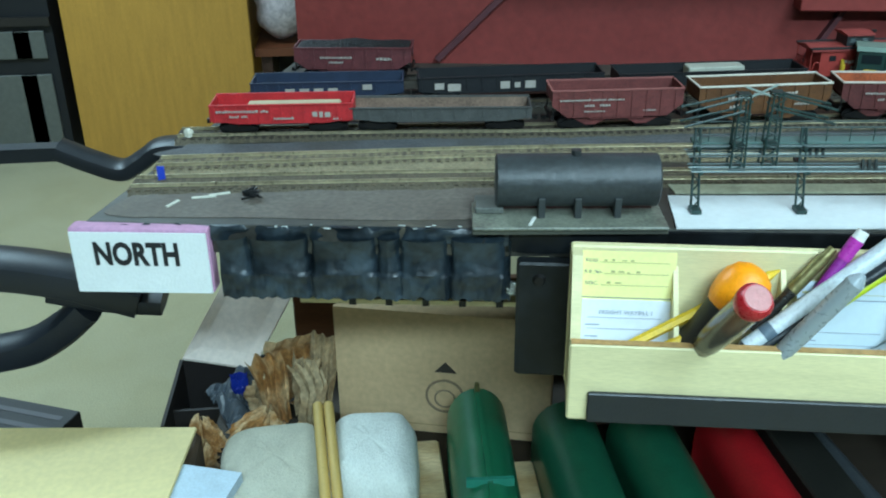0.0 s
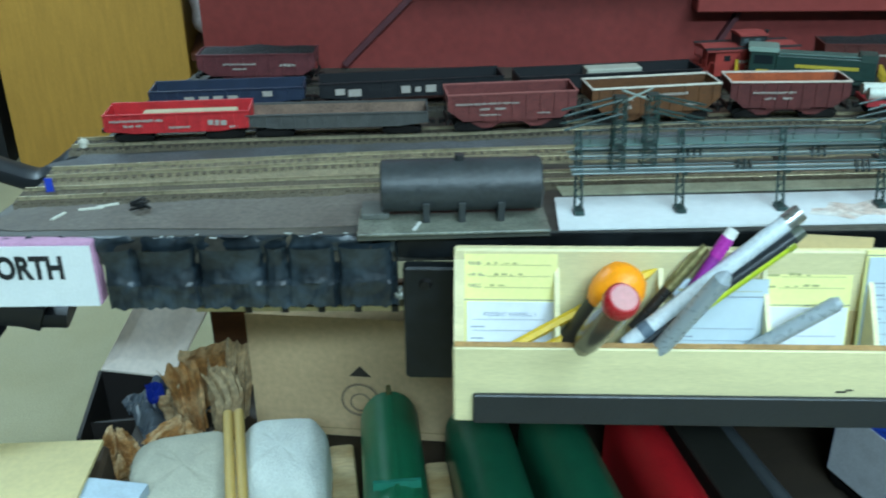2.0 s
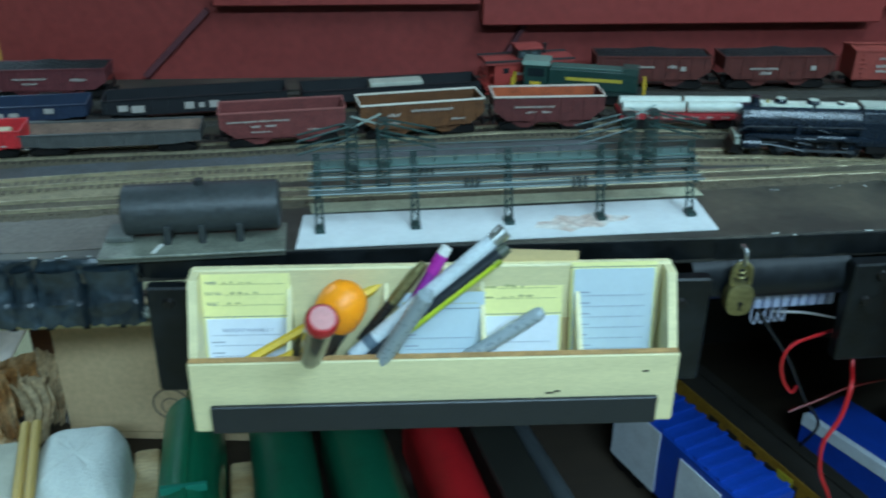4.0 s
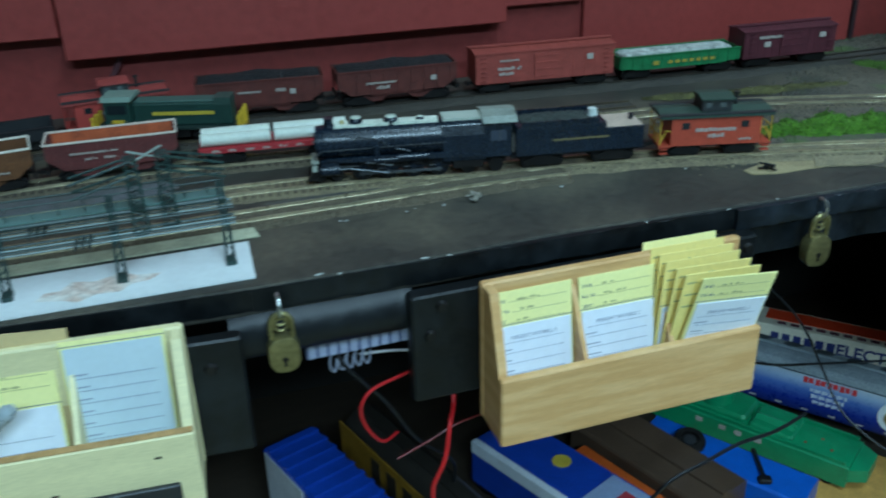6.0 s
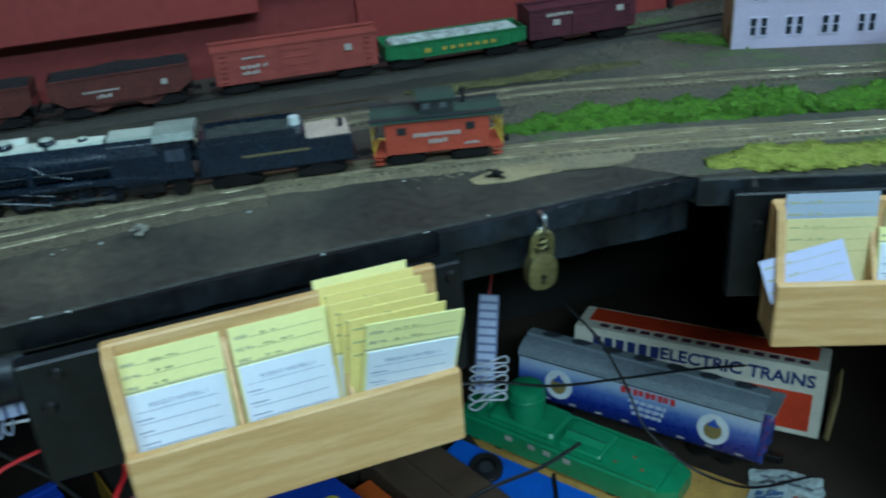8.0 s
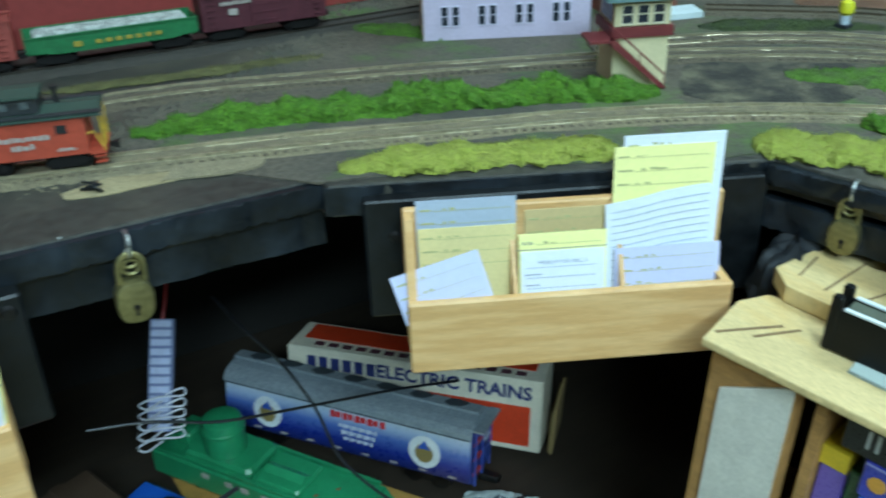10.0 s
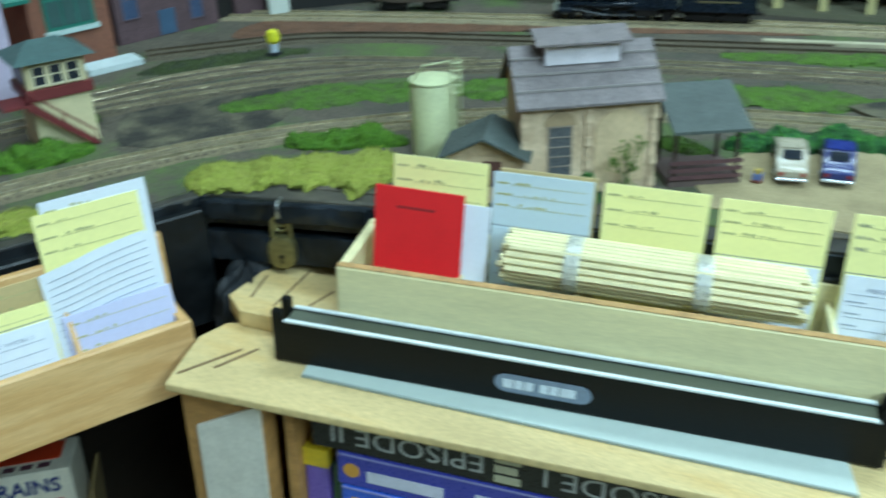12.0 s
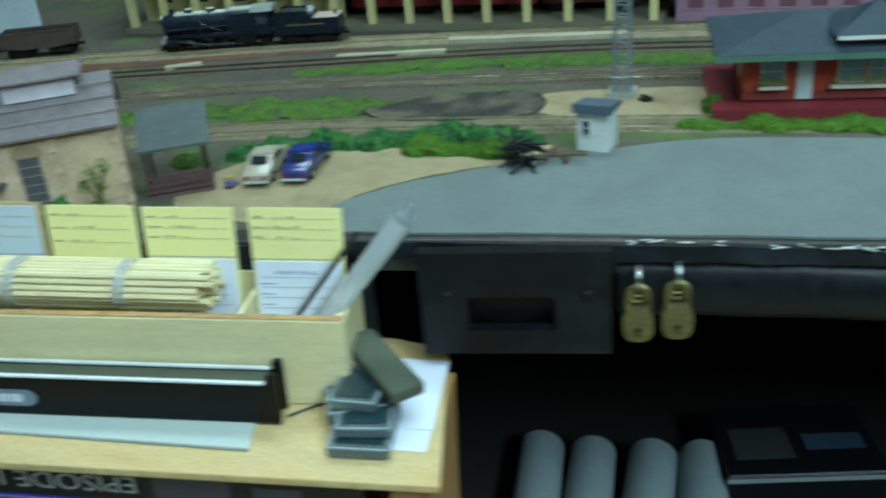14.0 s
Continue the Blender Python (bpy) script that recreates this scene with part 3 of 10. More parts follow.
# ---- the plywood shelf unit beside the aisle corner; it leans a little, and all on it leans along ----
PLACE[0] = ANNEX
LEAN_M = Matrix.Translation((0, 0.334, 0.932)) @ pose(0, 0, 0, 2.7) @ Matrix.Translation((0, -0.334, -0.932))
SH = 0.932
unit = thing("shelf_unit", LEAN_M, "low plywood shelf unit with a worn top, filled with video tapes", "shelf")
part("shelf_top", slab([(1.231, 0.336), (1.281, 0.350), (1.304, 0.343), (1.309, 0.325), (1.40, 0.32), (1.455, -0.105), (1.450, -0.145), (1.314, -0.178)], SH - 0.006, SH), ply_rough, unit, "plywood top with a splintered corner", bevel=0.0015)
F0, F1 = Vector((1.236, 0.334)), Vector((1.314, -0.178))
SM = along(F0, F1)
SL = (F1 - F0).length
leg = part("side_panel", Geo().box(0.002, 0.020, 0.004, 0.16, -0.165, SH - 0.0065), pine_end, unit, "pine side board", m=SM)
part("corner_post", Geo().box(0.003, 0.058, 0.0035, 0.02, -0.165, SH - 0.0065, c=0.001), pine_end, unit, "pine corner post", m=SM)
part("white_patch", Geo().prism([(0.012, -0.165), (0.0575, -0.165), (0.0575, SH - 0.008), (0.012, SH - 0.034)], 0.001, 0.0034, "y"), paint("c9c6bb", 0.5), unit, "white painted part of the post", m=SM)
part("inner_post", Geo().box(0.068, 0.075, 0.012, 0.10, -0.165, SH - 0.0065), pine_end, unit, m=SM)
part("side_panel", Geo().box(SL - 0.03, SL - 0.006, 0.004, 0.12, -0.165, SH - 0.0065), pine_end, unit, "pine side board", m=SM)
# Back coloured near black for the shade in the unit's recess.
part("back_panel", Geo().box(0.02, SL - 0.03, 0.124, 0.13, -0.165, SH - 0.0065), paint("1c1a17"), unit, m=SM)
part("shelf", Geo().box(0.02, SL - 0.03, 0.006, 0.123, 0.745, 0.757), ply_rough, unit, m=SM)
block = solid("plywood_block", slab([(1.303, 0.332), (1.316, 0.350), (1.392, 0.347), (1.398, 0.285), (1.312, 0.262)], SH + 0.0005, SH + 0.013), ply_rough, "small plywood offcut with dark saw marks", "block", m=LEAN_M, bevel=0.001)
saw_dark = paint("7d6443", 0.8, var=0.3)
for k, (x, y, l, r) in enumerate(((1.335, 0.338, 0.020, 14), (1.345, 0.316, 0.034, 4), (1.340, 0.290, 0.016, -12))):
    part("saw_mark", Geo().box(-l * 0.8, l * 0.7, -0.0008, 0.0008, 0, 0.0003), saw_dark, block, m=pose(x, y, SH + 0.0131, 0, 0, r))
for x, y, l, r in ((1.262, 0.325, 0.022, -28), (1.272, 0.312, 0.016, -24)):
    part("saw_mark", Geo().box(-l, l, -0.0012, 0.0012, 0, 0.0003), saw_dark, unit, m=pose(x, y, SH + 0.0001, 0, 0, r))
fs = thing("plastic_strip", LEAN_M, "thin frosted plastic strip under the tray", "strip")
frosted = glassy("frosted_strip", "c6d2ca", 0.4, 0.2)
part("sheet", slab([(1.274, 0.264), (1.300, 0.270), (1.352, -0.045), (1.316, -0.056)], SH + 0.0003, SH + 0.0016), frosted, fs)
part("front_edge", slab([(1.2735, 0.264), (1.2747, 0.264), (1.3167, -0.056), (1.3155, -0.056)], SH + 0.0003, SH + 0.0019), paint("8f9a94", 0.4), fs, "cut grey edge")


def tape_box(x0, x1, z0, z1, col, label, y=0.012, parts=(), depth=0.10):
    e = thing("video_case", LEAN_M @ SM, label, "video case", "video cases on the shelf")
    part("case", Geo().box(x0, x1, y, y + depth, z0, z1, c=0.0012), col if not isinstance(col, str) else paint(col, 0.3), e)
    for nm, g, mt in parts:
        part(nm, g, mt, e)
    return e


silver = paint("9fa3a6", 0.4)
e = tape_box(0.086, 0.470, 0.893, 0.921, "15161a", "long black video box set lying flat with silver lettering")
ink_silver = surface("silver_print", "a9abaa", 0.5, var=0.05, bump=0)
words("EPISODE II", 0.019, ink_silver, e, SM.inverted() @ SM @ pose(0.148, 0.0117, 0.9075, 90, 180, 0), 0.0001, squeeze=1.15)
words("EPISODE I", 0.019, ink_silver, e, pose(0.278, 0.0117, 0.9075, 90, 180, 0), 0.0001, squeeze=1.15)
part("badge", bars([(0.203, 0.896 + 0.0075 * k, 0.016 - 0.002 * (k % 2), 0.0055) for k in range(3)], 0.0004), paint("b9b49a", 0.5), e, m=pose(0, 0.012, 0))
part("picture", bars([(0.335, 0.897, 0.05, 0.018), (0.400, 0.899, 0.03, 0.012)], 0.0003), paint("4b4650", 0.4), e, m=pose(0, 0.012, 0))
cols = [("3a3f9c", 0.102, 0.44, 0.866, 0.8925), ("2e56b8", 0.104, 0.42, 0.838, 0.8655), ("1d2230", 0.104, 0.45, 0.812, 0.837), ("5a4a98", 0.104, 0.43, 0.788, 0.811), ("243a7a", 0.104, 0.42, 0.7585, 0.787)]
for c, x0, x1, z0, z1 in cols:
    e = tape_box(x0, x1, z0, z1, c, "coloured video case lying flat in the stack", parts=())
    part("spine_emblem", Geo().cyl((x0 + 0.010, 0.0119, (z0 + z1) / 2), (x0 + 0.010, 0.0114, (z0 + z1) / 2), 0.0055, n=16), paint("c98f3a", 0.4), e, "round orange emblem")
    part("spine_panel", Geo().box(x0 + 0.28, x1 - 0.012, 0.0114, 0.0119, z0 + 0.002, z1 - 0.002), paint("3d2b6e" if c != "5a4a98" else "27408f", 0.35), e, "dark picture panel")
    part("spine_edge", Geo().box(x0 + 0.001, x1 - 0.001, 0.0115, 0.0119, z1 - 0.0022, z1 - 0.0008), paint("8f8fc4", 0.4), e)
    each_bar("spine_bar", [(x0 + 0.02, z0 + 0.006, 0.05, 0.009), (x0 + 0.09, z0 + 0.005, 0.06, 0.011), (x0 + 0.19, z0 + 0.006, 0.07, 0.008)], 0.0003, paint("c7c7d6", 0.5), e, pose(0, 0.012, 0))
e = tape_box(0.0755, 0.092, 0.7585, 0.882, "6d55a5", "upright purple video case with a yellow top", y=0.020)
part("top_band", Geo().box(0.0752, 0.0923, 0.0195, 0.11, 0.868, 0.8822), paint("d6b52a", 0.4), e)
e = tape_box(0.0925, 0.1015, 0.7585, 0.870, "41704f", "thin upright green video case", y=0.024)

# black track tray with two white rails
T0, T1 = Vector((1.281, 0.284)), Vector((1.342, -0.062))
TL = (T1 - T0).length
tray = thing("black_tray", LEAN_M @ along(T0, T1, SH + 0.0022) @ Matrix.Diagonal((1, 0.53, 1, 1)), "long black plastic tray with two white rails on top", "tray")
part("trough", Geo().box(0, TL, 0, 0.004, 0.0, 0.029, c=0.001).box(0, TL, 0.031, 0.035, 0, 0.029).box(0, TL, 0.004, 0.031, 0, 0.020), paint("060708", 0.45, spec=0.25), tray)
part("recess", Geo().box(0.004, TL - 0.004, 0.0045, 0.0305, 0.0202, 0.0284), paint("4f5446", 0.5), tray, "olive grey lining")
for y in (0.0, 0.031):
    part("white_rail", Geo().box(0.004, TL - 0.004, y - 0.0005, y + 0.0045, 0.0292, 0.0308, c=0.0005), paint("d5dcdc", 0.4), tray, "white plastic rail")
for x in (-0.004, TL - 0.002):
    for y in (-0.001, 0.027):
        part("end_tab", Geo().box(x, x + 0.006, y, y + 0.009, 0.0, 0.037, c=0.001), paint("060708", 0.45, spec=0.25), tray)
bd = Geo()
pill = [(0.1450 + 0.0068 * math.cos(a), 0.0135 + 0.0062 * math.sin(a)) for a in [math.pi / 2 + math.pi * k / 8 for k in range(9)]] + [(0.1890 + 0.0068 * math.cos(a), 0.0135 + 0.0062 * math.sin(a)) for a in [-math.pi / 2 + math.pi * k / 8 for k in range(9)]]
part("badge", bd.prism(pill, -0.0012, -0.0001, "y"), paint("6f7f92", 0.35), tray, "blue grey oval badge with pale bars")
each_bar("badge_bar", [(0.1435, 0.0105, 0.006, 0.006), (0.1505, 0.0105, 0.005, 0.006), (0.1565, 0.0105, 0.005, 0.006), (0.1655, 0.0105, 0.005, 0.006), (0.1715, 0.0105, 0.005, 0.006), (0.1775, 0.0105, 0.009, 0.006)], 0.0005, paint("c9d3dc", 0.4), tray, pose(0, -0.0013, 0))

# long card box standing on the shelf
Dp, Dq = Vector((1.371, 0.268)), Vector((1.437, -0.090))
Dm = LEAN_M @ along(Dp, Dq, 0)
D, DL = card_box((Dp.x, Dp.y), (Dq.x, Dq.y), SH + 0.0005, 0.998, 0.997, 0.066, 5, ply_light, "long pale plywood five-slot card box standing on the shelf", edge=True)
D.matrix_basis = ANNEX @ Dm
for x, bk, sl, h, y in ((0.050, card_yellow, None, 0.110, -0.016), (0.116, card_blue, card_blue, 0.108, -0.020), (0.184, card_yellow, None, 0.108, -0.018), (0.252, card_yellow, card_white, 0.108, -0.020), (0.325, card_yellow, card_white, 0.109, -0.022)):
    waybill_card(Dm, x, y, SH + 0.007, lean=6, back=bk, slip=sl, h=h, slip_h=0.072, w=0.062, title=x > 0.3, label="blue grey car card standing proud of the box" if bk is card_blue else "yellow car card standing proud of the box")
solid("kraft_slip", Geo().box(-0.03, 0.03, 0, 0.001, 0, 0.108), card_kraft, "plain kraft card behind the blue one", "card", "car cards in the boxes", m=Dm @ pose(0.118, -0.0125, SH + 0.007, -5))
rc = thing("red_card", Dm @ pose(0.044, -0.050, SH + 0.007, -7, 1, 0), "bright red folded card with faint writing", "card", "car cards in the boxes")
part("card", Geo().box(-0.028, 0.028, 0, 0.0016, 0, 0.103), paint("e02026", 0.6, var=0.05), rc)
part("print", bars([(-0.014, 0.090, 0.024, 0.0015)], 0.0002), paint("8d1d22", 0.7), rc)
solid("white_slip", Geo().box(-0.010, 0.026, 0, 0.0009, 0, 0.096), card_white, "white slip behind the red card", "card", "car cards in the boxes", m=Dm @ pose(0.060, -0.0455, SH + 0.007, -7, 2, 0))

# bundle of sticks across the box
bund = thing("stick_bundle", Dm @ pose(0.100, -0.036, 0.998, 0, 0.5, 0), "bundle of pale wooden sticks held by two plastic bands", "sticks")
rs = random.Random(5)
stick_mat = surface("stick_wood", "ddd1a4", 0.6, var=0.12, scale=30, fine=300, bump=0.05, stretch=(1, 8, 8))
stick_list = []
for row in range(7):
    for k in range(9 - abs(row - 3)):
        stick_list.append((0.0042 * (k - (8 - abs(row - 3)) / 2), 0.0037 * row - 0.004))
for sy, sz in stick_list:
    s0 = rs.uniform(-0.003, 0.004)
    part("stick", Geo().cyl((s0, sy, sz), (0.170 + rs.uniform(-0.006, 0.006), sy + rs.uniform(-0.001, 0.001), sz), 0.0019, n=6), stick_mat, bund)
band_m = glassy("clear_band", "dfe2dc", 0.3, 0.6)
for x in (0.037, 0.112):
    ring = [(0.0195 * math.cos(2 * math.pi * k / 24), 0.007 + 0.0155 * math.sin(2 * math.pi * k / 24)) for k in range(24)]
    gg = Geo()
    n = len(ring)
    for xa in (x, x + 0.009):
        gg.v += [(xa, a, b) for a, b in ring]
    gg.f += [(i, (i + 1) % n, n + (i + 1) % n, n + i) for i in range(n)]
    part("band", gg, band_m, bund, "clear plastic band")

# tube and stick leaning out of the end slot
pt = thing("clear_tube", Dm @ pose(0.325, -0.052, 0.995), "clear plastic tube leaning out of the box", "tube")
part("tube", Geo().cyl((-0.01, -0.006, -0.05), (0.075, 0.012, 0.058), 0.0045, 0.0078, n=16), glassy("clear_plastic", "e6eef0", 0.15, 0.62), pt, soft=True)
part("cap", Geo().cyl((0.075, 0.012, 0.058), (0.083, 0.0137, 0.068), 0.0075, 0.003, n=16), glassy("clear_cap", "cfd8da", 0.15, 0.8), pt, soft=True)
dk = thing("dark_stick", Dm @ pose(0.318, -0.050, 0.995), "thin dark metal stick leaning out of the box", "stick")
part("rod", Geo().cyl((-0.02, -0.004, -0.05), (0.052, 0.022, 0.045), 0.0016, n=8), paint("3b3a35", 0.4, 0.5), dk)

# clutter on the right of the shelf
def on_shelf(x, y, z=0.0, rz=0.0):
    return LEAN_M @ pose(x, y, SH + 0.0003 + z, 0, 0, rz)


solid("white_paper", Geo().box(0, 0.052, 0, 0.095, 0, 0.0008), card_white, "white sheet of paper under the plastic cases", "paper", m=on_shelf(1.434, -0.150, 0, 97))
case_m = glassy("smoke_plastic", "a9bcbb", 0.06, 0.8)
case_dark = paint("22393d", 0.12, coat=0.5)
rim_pale = paint("8d9ea2", 0.2)
for x, y, z, r, w, d in ((1.408, -0.118, 0.001, 108, 0.050, 0.040), (1.372, -0.136, 0.001, 99, 0.046, 0.038), (1.378, -0.132, 0.0088, 103, 0.042, 0.034), (1.399, -0.110, 0.0088, 118, 0.046, 0.036), (1.388, -0.124, 0.0166, 96, 0.040, 0.030)):
    e = thing("plastic_case", on_shelf(x, y, z, r), "smoky clear plastic case with pale rims", "case", "plastic cases on the shelf")
    part("case", Geo().box(0, d, 0, w, 0, 0.0066, c=0.0012), case_m, e)
    part("insert", Geo().box(0.004, d - 0.004, 0.006, w - 0.006, 0.0067, 0.0074), case_dark, e, "dark glossy insert")
    for a, b, c_, q in ((0, d, 0, 0.0012), (0, d, w - 0.0012, w), (0, 0.0012, 0.0014, w - 0.0014), (d - 0.0012, d, 0.0014, w - 0.0014)):
        part("rim", Geo().box(a, b, c_, q, 0.0067, 0.0078), rim_pale, e, "pale moulded rim")
solid("white_label", Geo().box(0, 0.020, 0, 0.016, 0, 0.0010), card_white, "small white label lying on the shelf", "label", m=on_shelf(1.375, -0.158, 0.0012, 98))
solid("pale_shim", Geo().box(0, 0.040, 0, 0.010, 0, 0.004, c=0.0006), ply_light, "short pale wood shim under the cases", "shim", m=on_shelf(1.400, -0.098, 0.0005, 200))
solid("sanding_block", Geo().box(0, 0.074, 0, 0.023, 0, 0.009, c=0.0015), paint("4b5343", 0.75, bump=0.4), "grey green sanding block resting on plastic cases", "block", m=LEAN_M @ pose(1.400, -0.086, SH + 0.0246, 0, 0, 226))
solid("black_wire", Geo().tube(smooth_path([(1.352, -0.066, SH + 0.0012), (1.370, -0.085, SH + 0.0015), (1.362, -0.10, SH + 0.0012)], 6), 0.0009, 6), paint("1a1a1a", 0.5), "short bit of black wire on the shelf", "wire", m=LEAN_M)


# ---- padlocks ----
def padlock(p, z, turn, sway=0.0):
    e = thing("padlock", pose(p[0], p[1], z, 0, sway, turn), "small aged brass padlock hanging from a hook", "padlock", "padlocks along the fascia")
    body = [(0.0098 * math.copysign(abs(math.cos(a)) ** 0.75, math.cos(a)), -0.0335 + 0.0122 * math.copysign(abs(math.sin(a)) ** 0.75, math.sin(a))) for a in [2 * math.pi * k / 24 for k in range(24)]]
    b = part("body", Geo().prism(body, -0.005, 0.005, "y"), brass, e, bevel=0.0014, soft=True)
    part("keyhole", Geo().cyl((0, -0.0056, -0.036), (0, -0.0051, -0.036), 0.0018, n=10).box(-0.0007, 0.0007, -0.0056, -0.0051, -0.041, -0.036), wheel_dark, b)
    arch = [(-0.0065, 0, -0.023), (-0.0065, 0, -0.014)] + [(-0.0065 * math.cos(a), 0, -0.014 + 0.0075 * math.sin(a)) for a in [math.pi * k / 8 for k in range(1, 8)]] + [(0.0065, 0, -0.014), (0.0065, 0, -0.023)]
    part("shackle", Geo().tube(arch, 0.0017, 8), brass, e, soft=True)
    hook = [(0, 0.006, 0.004), (0, 0.0, 0.0035), (0, -0.003, -0.001), (0, -0.002, -0.0065), (0, 0.0015, -0.0085), (0, 0.004, -0.006)]
    part("hook", Geo().tube(smooth_path(hook, 4), 0.0013, 6), steel, e, soft=True)
    for k in range(2):
        part("shackle_link", Geo().tube([(0.0042 * math.cos(a), 0.0008, -0.0105 - 0.004 * k + 0.0042 * math.sin(a)) for a in [2 * math.pi * j / 12 for j in range(13)]], 0.0011, 6), brass, e, soft=True)
    return e


PLACE[0] = HERE
padlock((0.628, 0.648), 0.995, -9)
padlock((1.0135, 0.602), 0.9955, -8, 4)
PLACE[0] = ANNEX
padlock((1.357, 0.330), 0.997, -74)
padlock((1.4400, -0.276), 0.983, -84)
padlock((1.4425, -0.300), 0.986, -84)
PLACE[0] = HERE


# ---- NORTH sign: pink foam block with a white face ----
sg = thing("north_sign", along((-0.043, 0.7605), (0.0435, 0.7475), 0.955), "white sign board lettered NORTH on pink foam", "sign")
part("foam_block", Geo().box(-0.001, 0.0885, 0.0, 0.0125, 0.0, 0.0445, c=0.001), surface("pink_foam", "c08fae", 0.8, var=0.12, scale=60, bump=0.3), sg, "pink insulation foam")
part("face", Geo().box(0, 0.0875, -0.0016, -0.0001, 0.0005, 0.0425), paint("dfe4e4", 0.6, var=0.03), sg)
words("NORTH", 0.0215, paint("17191c", 0.7), sg, pose(0.0418, -0.0018, 0.0272, 90), 0.0002, squeeze=0.73, bold=0.0008)


# ---- pens and tools in the pale card box ----
def stick_tool(name, a, b, r, mat, label, cat, ends=(), n=12):
    e = thing(name, Am @ pose(0, 0, 0), label, cat, "pens and tools in the box")
    part("barrel", Geo().cyl(a, b, r, r, n=n), mat, e, soft=True)
    a, b = Vector(a), Vector(b)
    for nm, t0, t1, r0, r1, mt in ends:
        part(nm, Geo().cyl(a + (b - a) * t0, a + (b - a) * t1, r0, r1, n=n), mt, e, soft=True)
    return e


yel = paint("d9b21e", 0.4)
stick_tool("pencil", (0.034, -0.034, 0.948), (0.115, -0.012, 0.9865), 0.0030, yel, "yellow pencil lying across the box", "pencil", (("tip", 1.0, 1.08, 0.0030, 0.0006, yel),), 6)
stick_tool("pencil", (0.050, -0.036, 0.947), (0.098, -0.026, 0.968), 0.0028, yel, "short yellow pencil lying across the box", "pencil", (), 6)
e = thing("screwdriver", Am @ pose(0.070, -0.031, 0.9402, -4, 31, 0), "screwdriver with a black and orange ball handle", "screwdriver", "pens and tools in the box")
part("handle", Geo().lathe([(0.009, -0.012), (0.0125, -0.004), (0.0132, 0.012), (0.0122, 0.026), (0.0126, 0.038)], 24), paint("24211f", 0.5), e, soft=True)
part("orange_end", Geo().lathe([(0.0126, 0.0382), (0.0150, 0.043), (0.0157, 0.050), (0.0147, 0.058), (0.0113, 0.0642), (0.006, 0.0675), (0.001, 0.0685)], 24), paint("ff980c", 0.4), e, "orange rounded end", soft=True)
part("yellow_ring", Geo().lathe([(0.0133, 0.004), (0.0134, 0.0055)], 24), yel, e)
part("shaft", Geo().cyl((0, 0, -0.024), (0, 0, -0.0122), 0.003, n=10), steel, e)
e = thing("screwdriver", Am @ pose(0.0770, -0.0425, 0.9565, 38, 13, 0), "screwdriver with a clear handle and red cap", "screwdriver", "pens and tools in the box")
part("handle", Geo().lathe([(0.0062, -0.006), (0.0078, 0.006), (0.0086, 0.030), (0.0086, 0.062)], 10), glassy("clear_handle", "7d766c", 0.15, 0.6), e, soft=True)
part("red_cap", Geo().lathe([(0.0090, 0.0622), (0.0096, 0.065), (0.0096, 0.070), (0.0078, 0.0725)], 20), paint("b81f28", 0.3), e, "red cap", soft=True)
part("cap_face", Geo().cyl((0, 0, 0.0727), (0, 0, 0.0731), 0.0070, n=18), paint("bd7a78", 0.35), e, "pale cap face")
part("ferrule", Geo().lathe([(0.003, -0.013), (0.0048, -0.0064)], 12), paint("a3322c", 0.3), e)
lt = paint("c6cfd4", 0.3)
MA, MB = (0.103, -0.0325, 0.950), (0.192, -0.0135, 1.0215)
stick_tool("marker_pen", MA, MB, 0.0052, lt, "white and black marker pen with a steel end", "pen", (("cap", 1.0, 1.09, 0.0056, 0.0054, steel), ("tip", -0.05, 0.0, 0.0032, 0.0052, steel), ("clip", 0.10, 0.16, 0.0055, 0.0055, paint("5a6a78", 0.4))), 14)
stick_tool("marker_pen", (0.110, -0.0335, 0.9490), (0.196, -0.0185, 1.0150), 0.0042, paint("20252a", 0.35), "slim black pen lying along the marker", "pen", (("cap", 1.0, 1.06, 0.0043, 0.0036, paint("4d5348", 0.4)),))
stick_tool("marker_pen", (0.1165, -0.0345, 0.9510), (0.1925, -0.0205, 1.0090), 0.0030, paint("b7c626", 0.35), "lime green pen lying along another", "pen", (("cap", 1.0, 1.05, 0.0037, 0.0033, paint("8f9c20", 0.4)),))
stick_tool("purple_pen", (0.126, -0.026, 0.955), (0.1605, -0.0125, 1.0115), 0.0036, paint("8c2f8e", 0.3), "purple pen with a white eraser end", "pen", (("eraser", 1.0, 1.09, 0.0040, 0.0036, paint("d8d8d4", 0.5)), ("collar", 0.80, 1.0, 0.0042, 0.0042, paint("b0319e", 0.3))))
stick_tool("gold_pen", (0.108, -0.022, 0.955), (0.1445, -0.0125, 1.000), 0.0034, paint("23211f", 0.3), "black and gold ball pen", "pen", (("gold_end", 1.0, 1.12, 0.0032, 0.0026, brass), ("clip", 0.55, 1.0, 0.0038, 0.0038, brass)))
gl = glassy("grey_plastic", "a7b2b8", 0.3, 0.2)
stick_tool("grey_tube", (0.1155, -0.037, 0.940), (0.1485, -0.054, 1.006), 0.0053, gl, "translucent grey plastic pen tube", "tube", (("end", 1.0, 1.07, 0.0052, 0.002, gl),))
stick_tool("grey_tube", (0.168, -0.034, 0.942), (0.220, -0.036, 0.981), 0.0046, gl, "translucent grey plastic tube lying outward", "tube", (("end", 1.0, 1.05, 0.0042, 0.003, gl), ("ring", 0.0, 0.12, 0.0044, 0.0044, paint("5b4a3b", 0.4))))


# ---- track ----
RAIL = 0.0046  # rail head over the deck


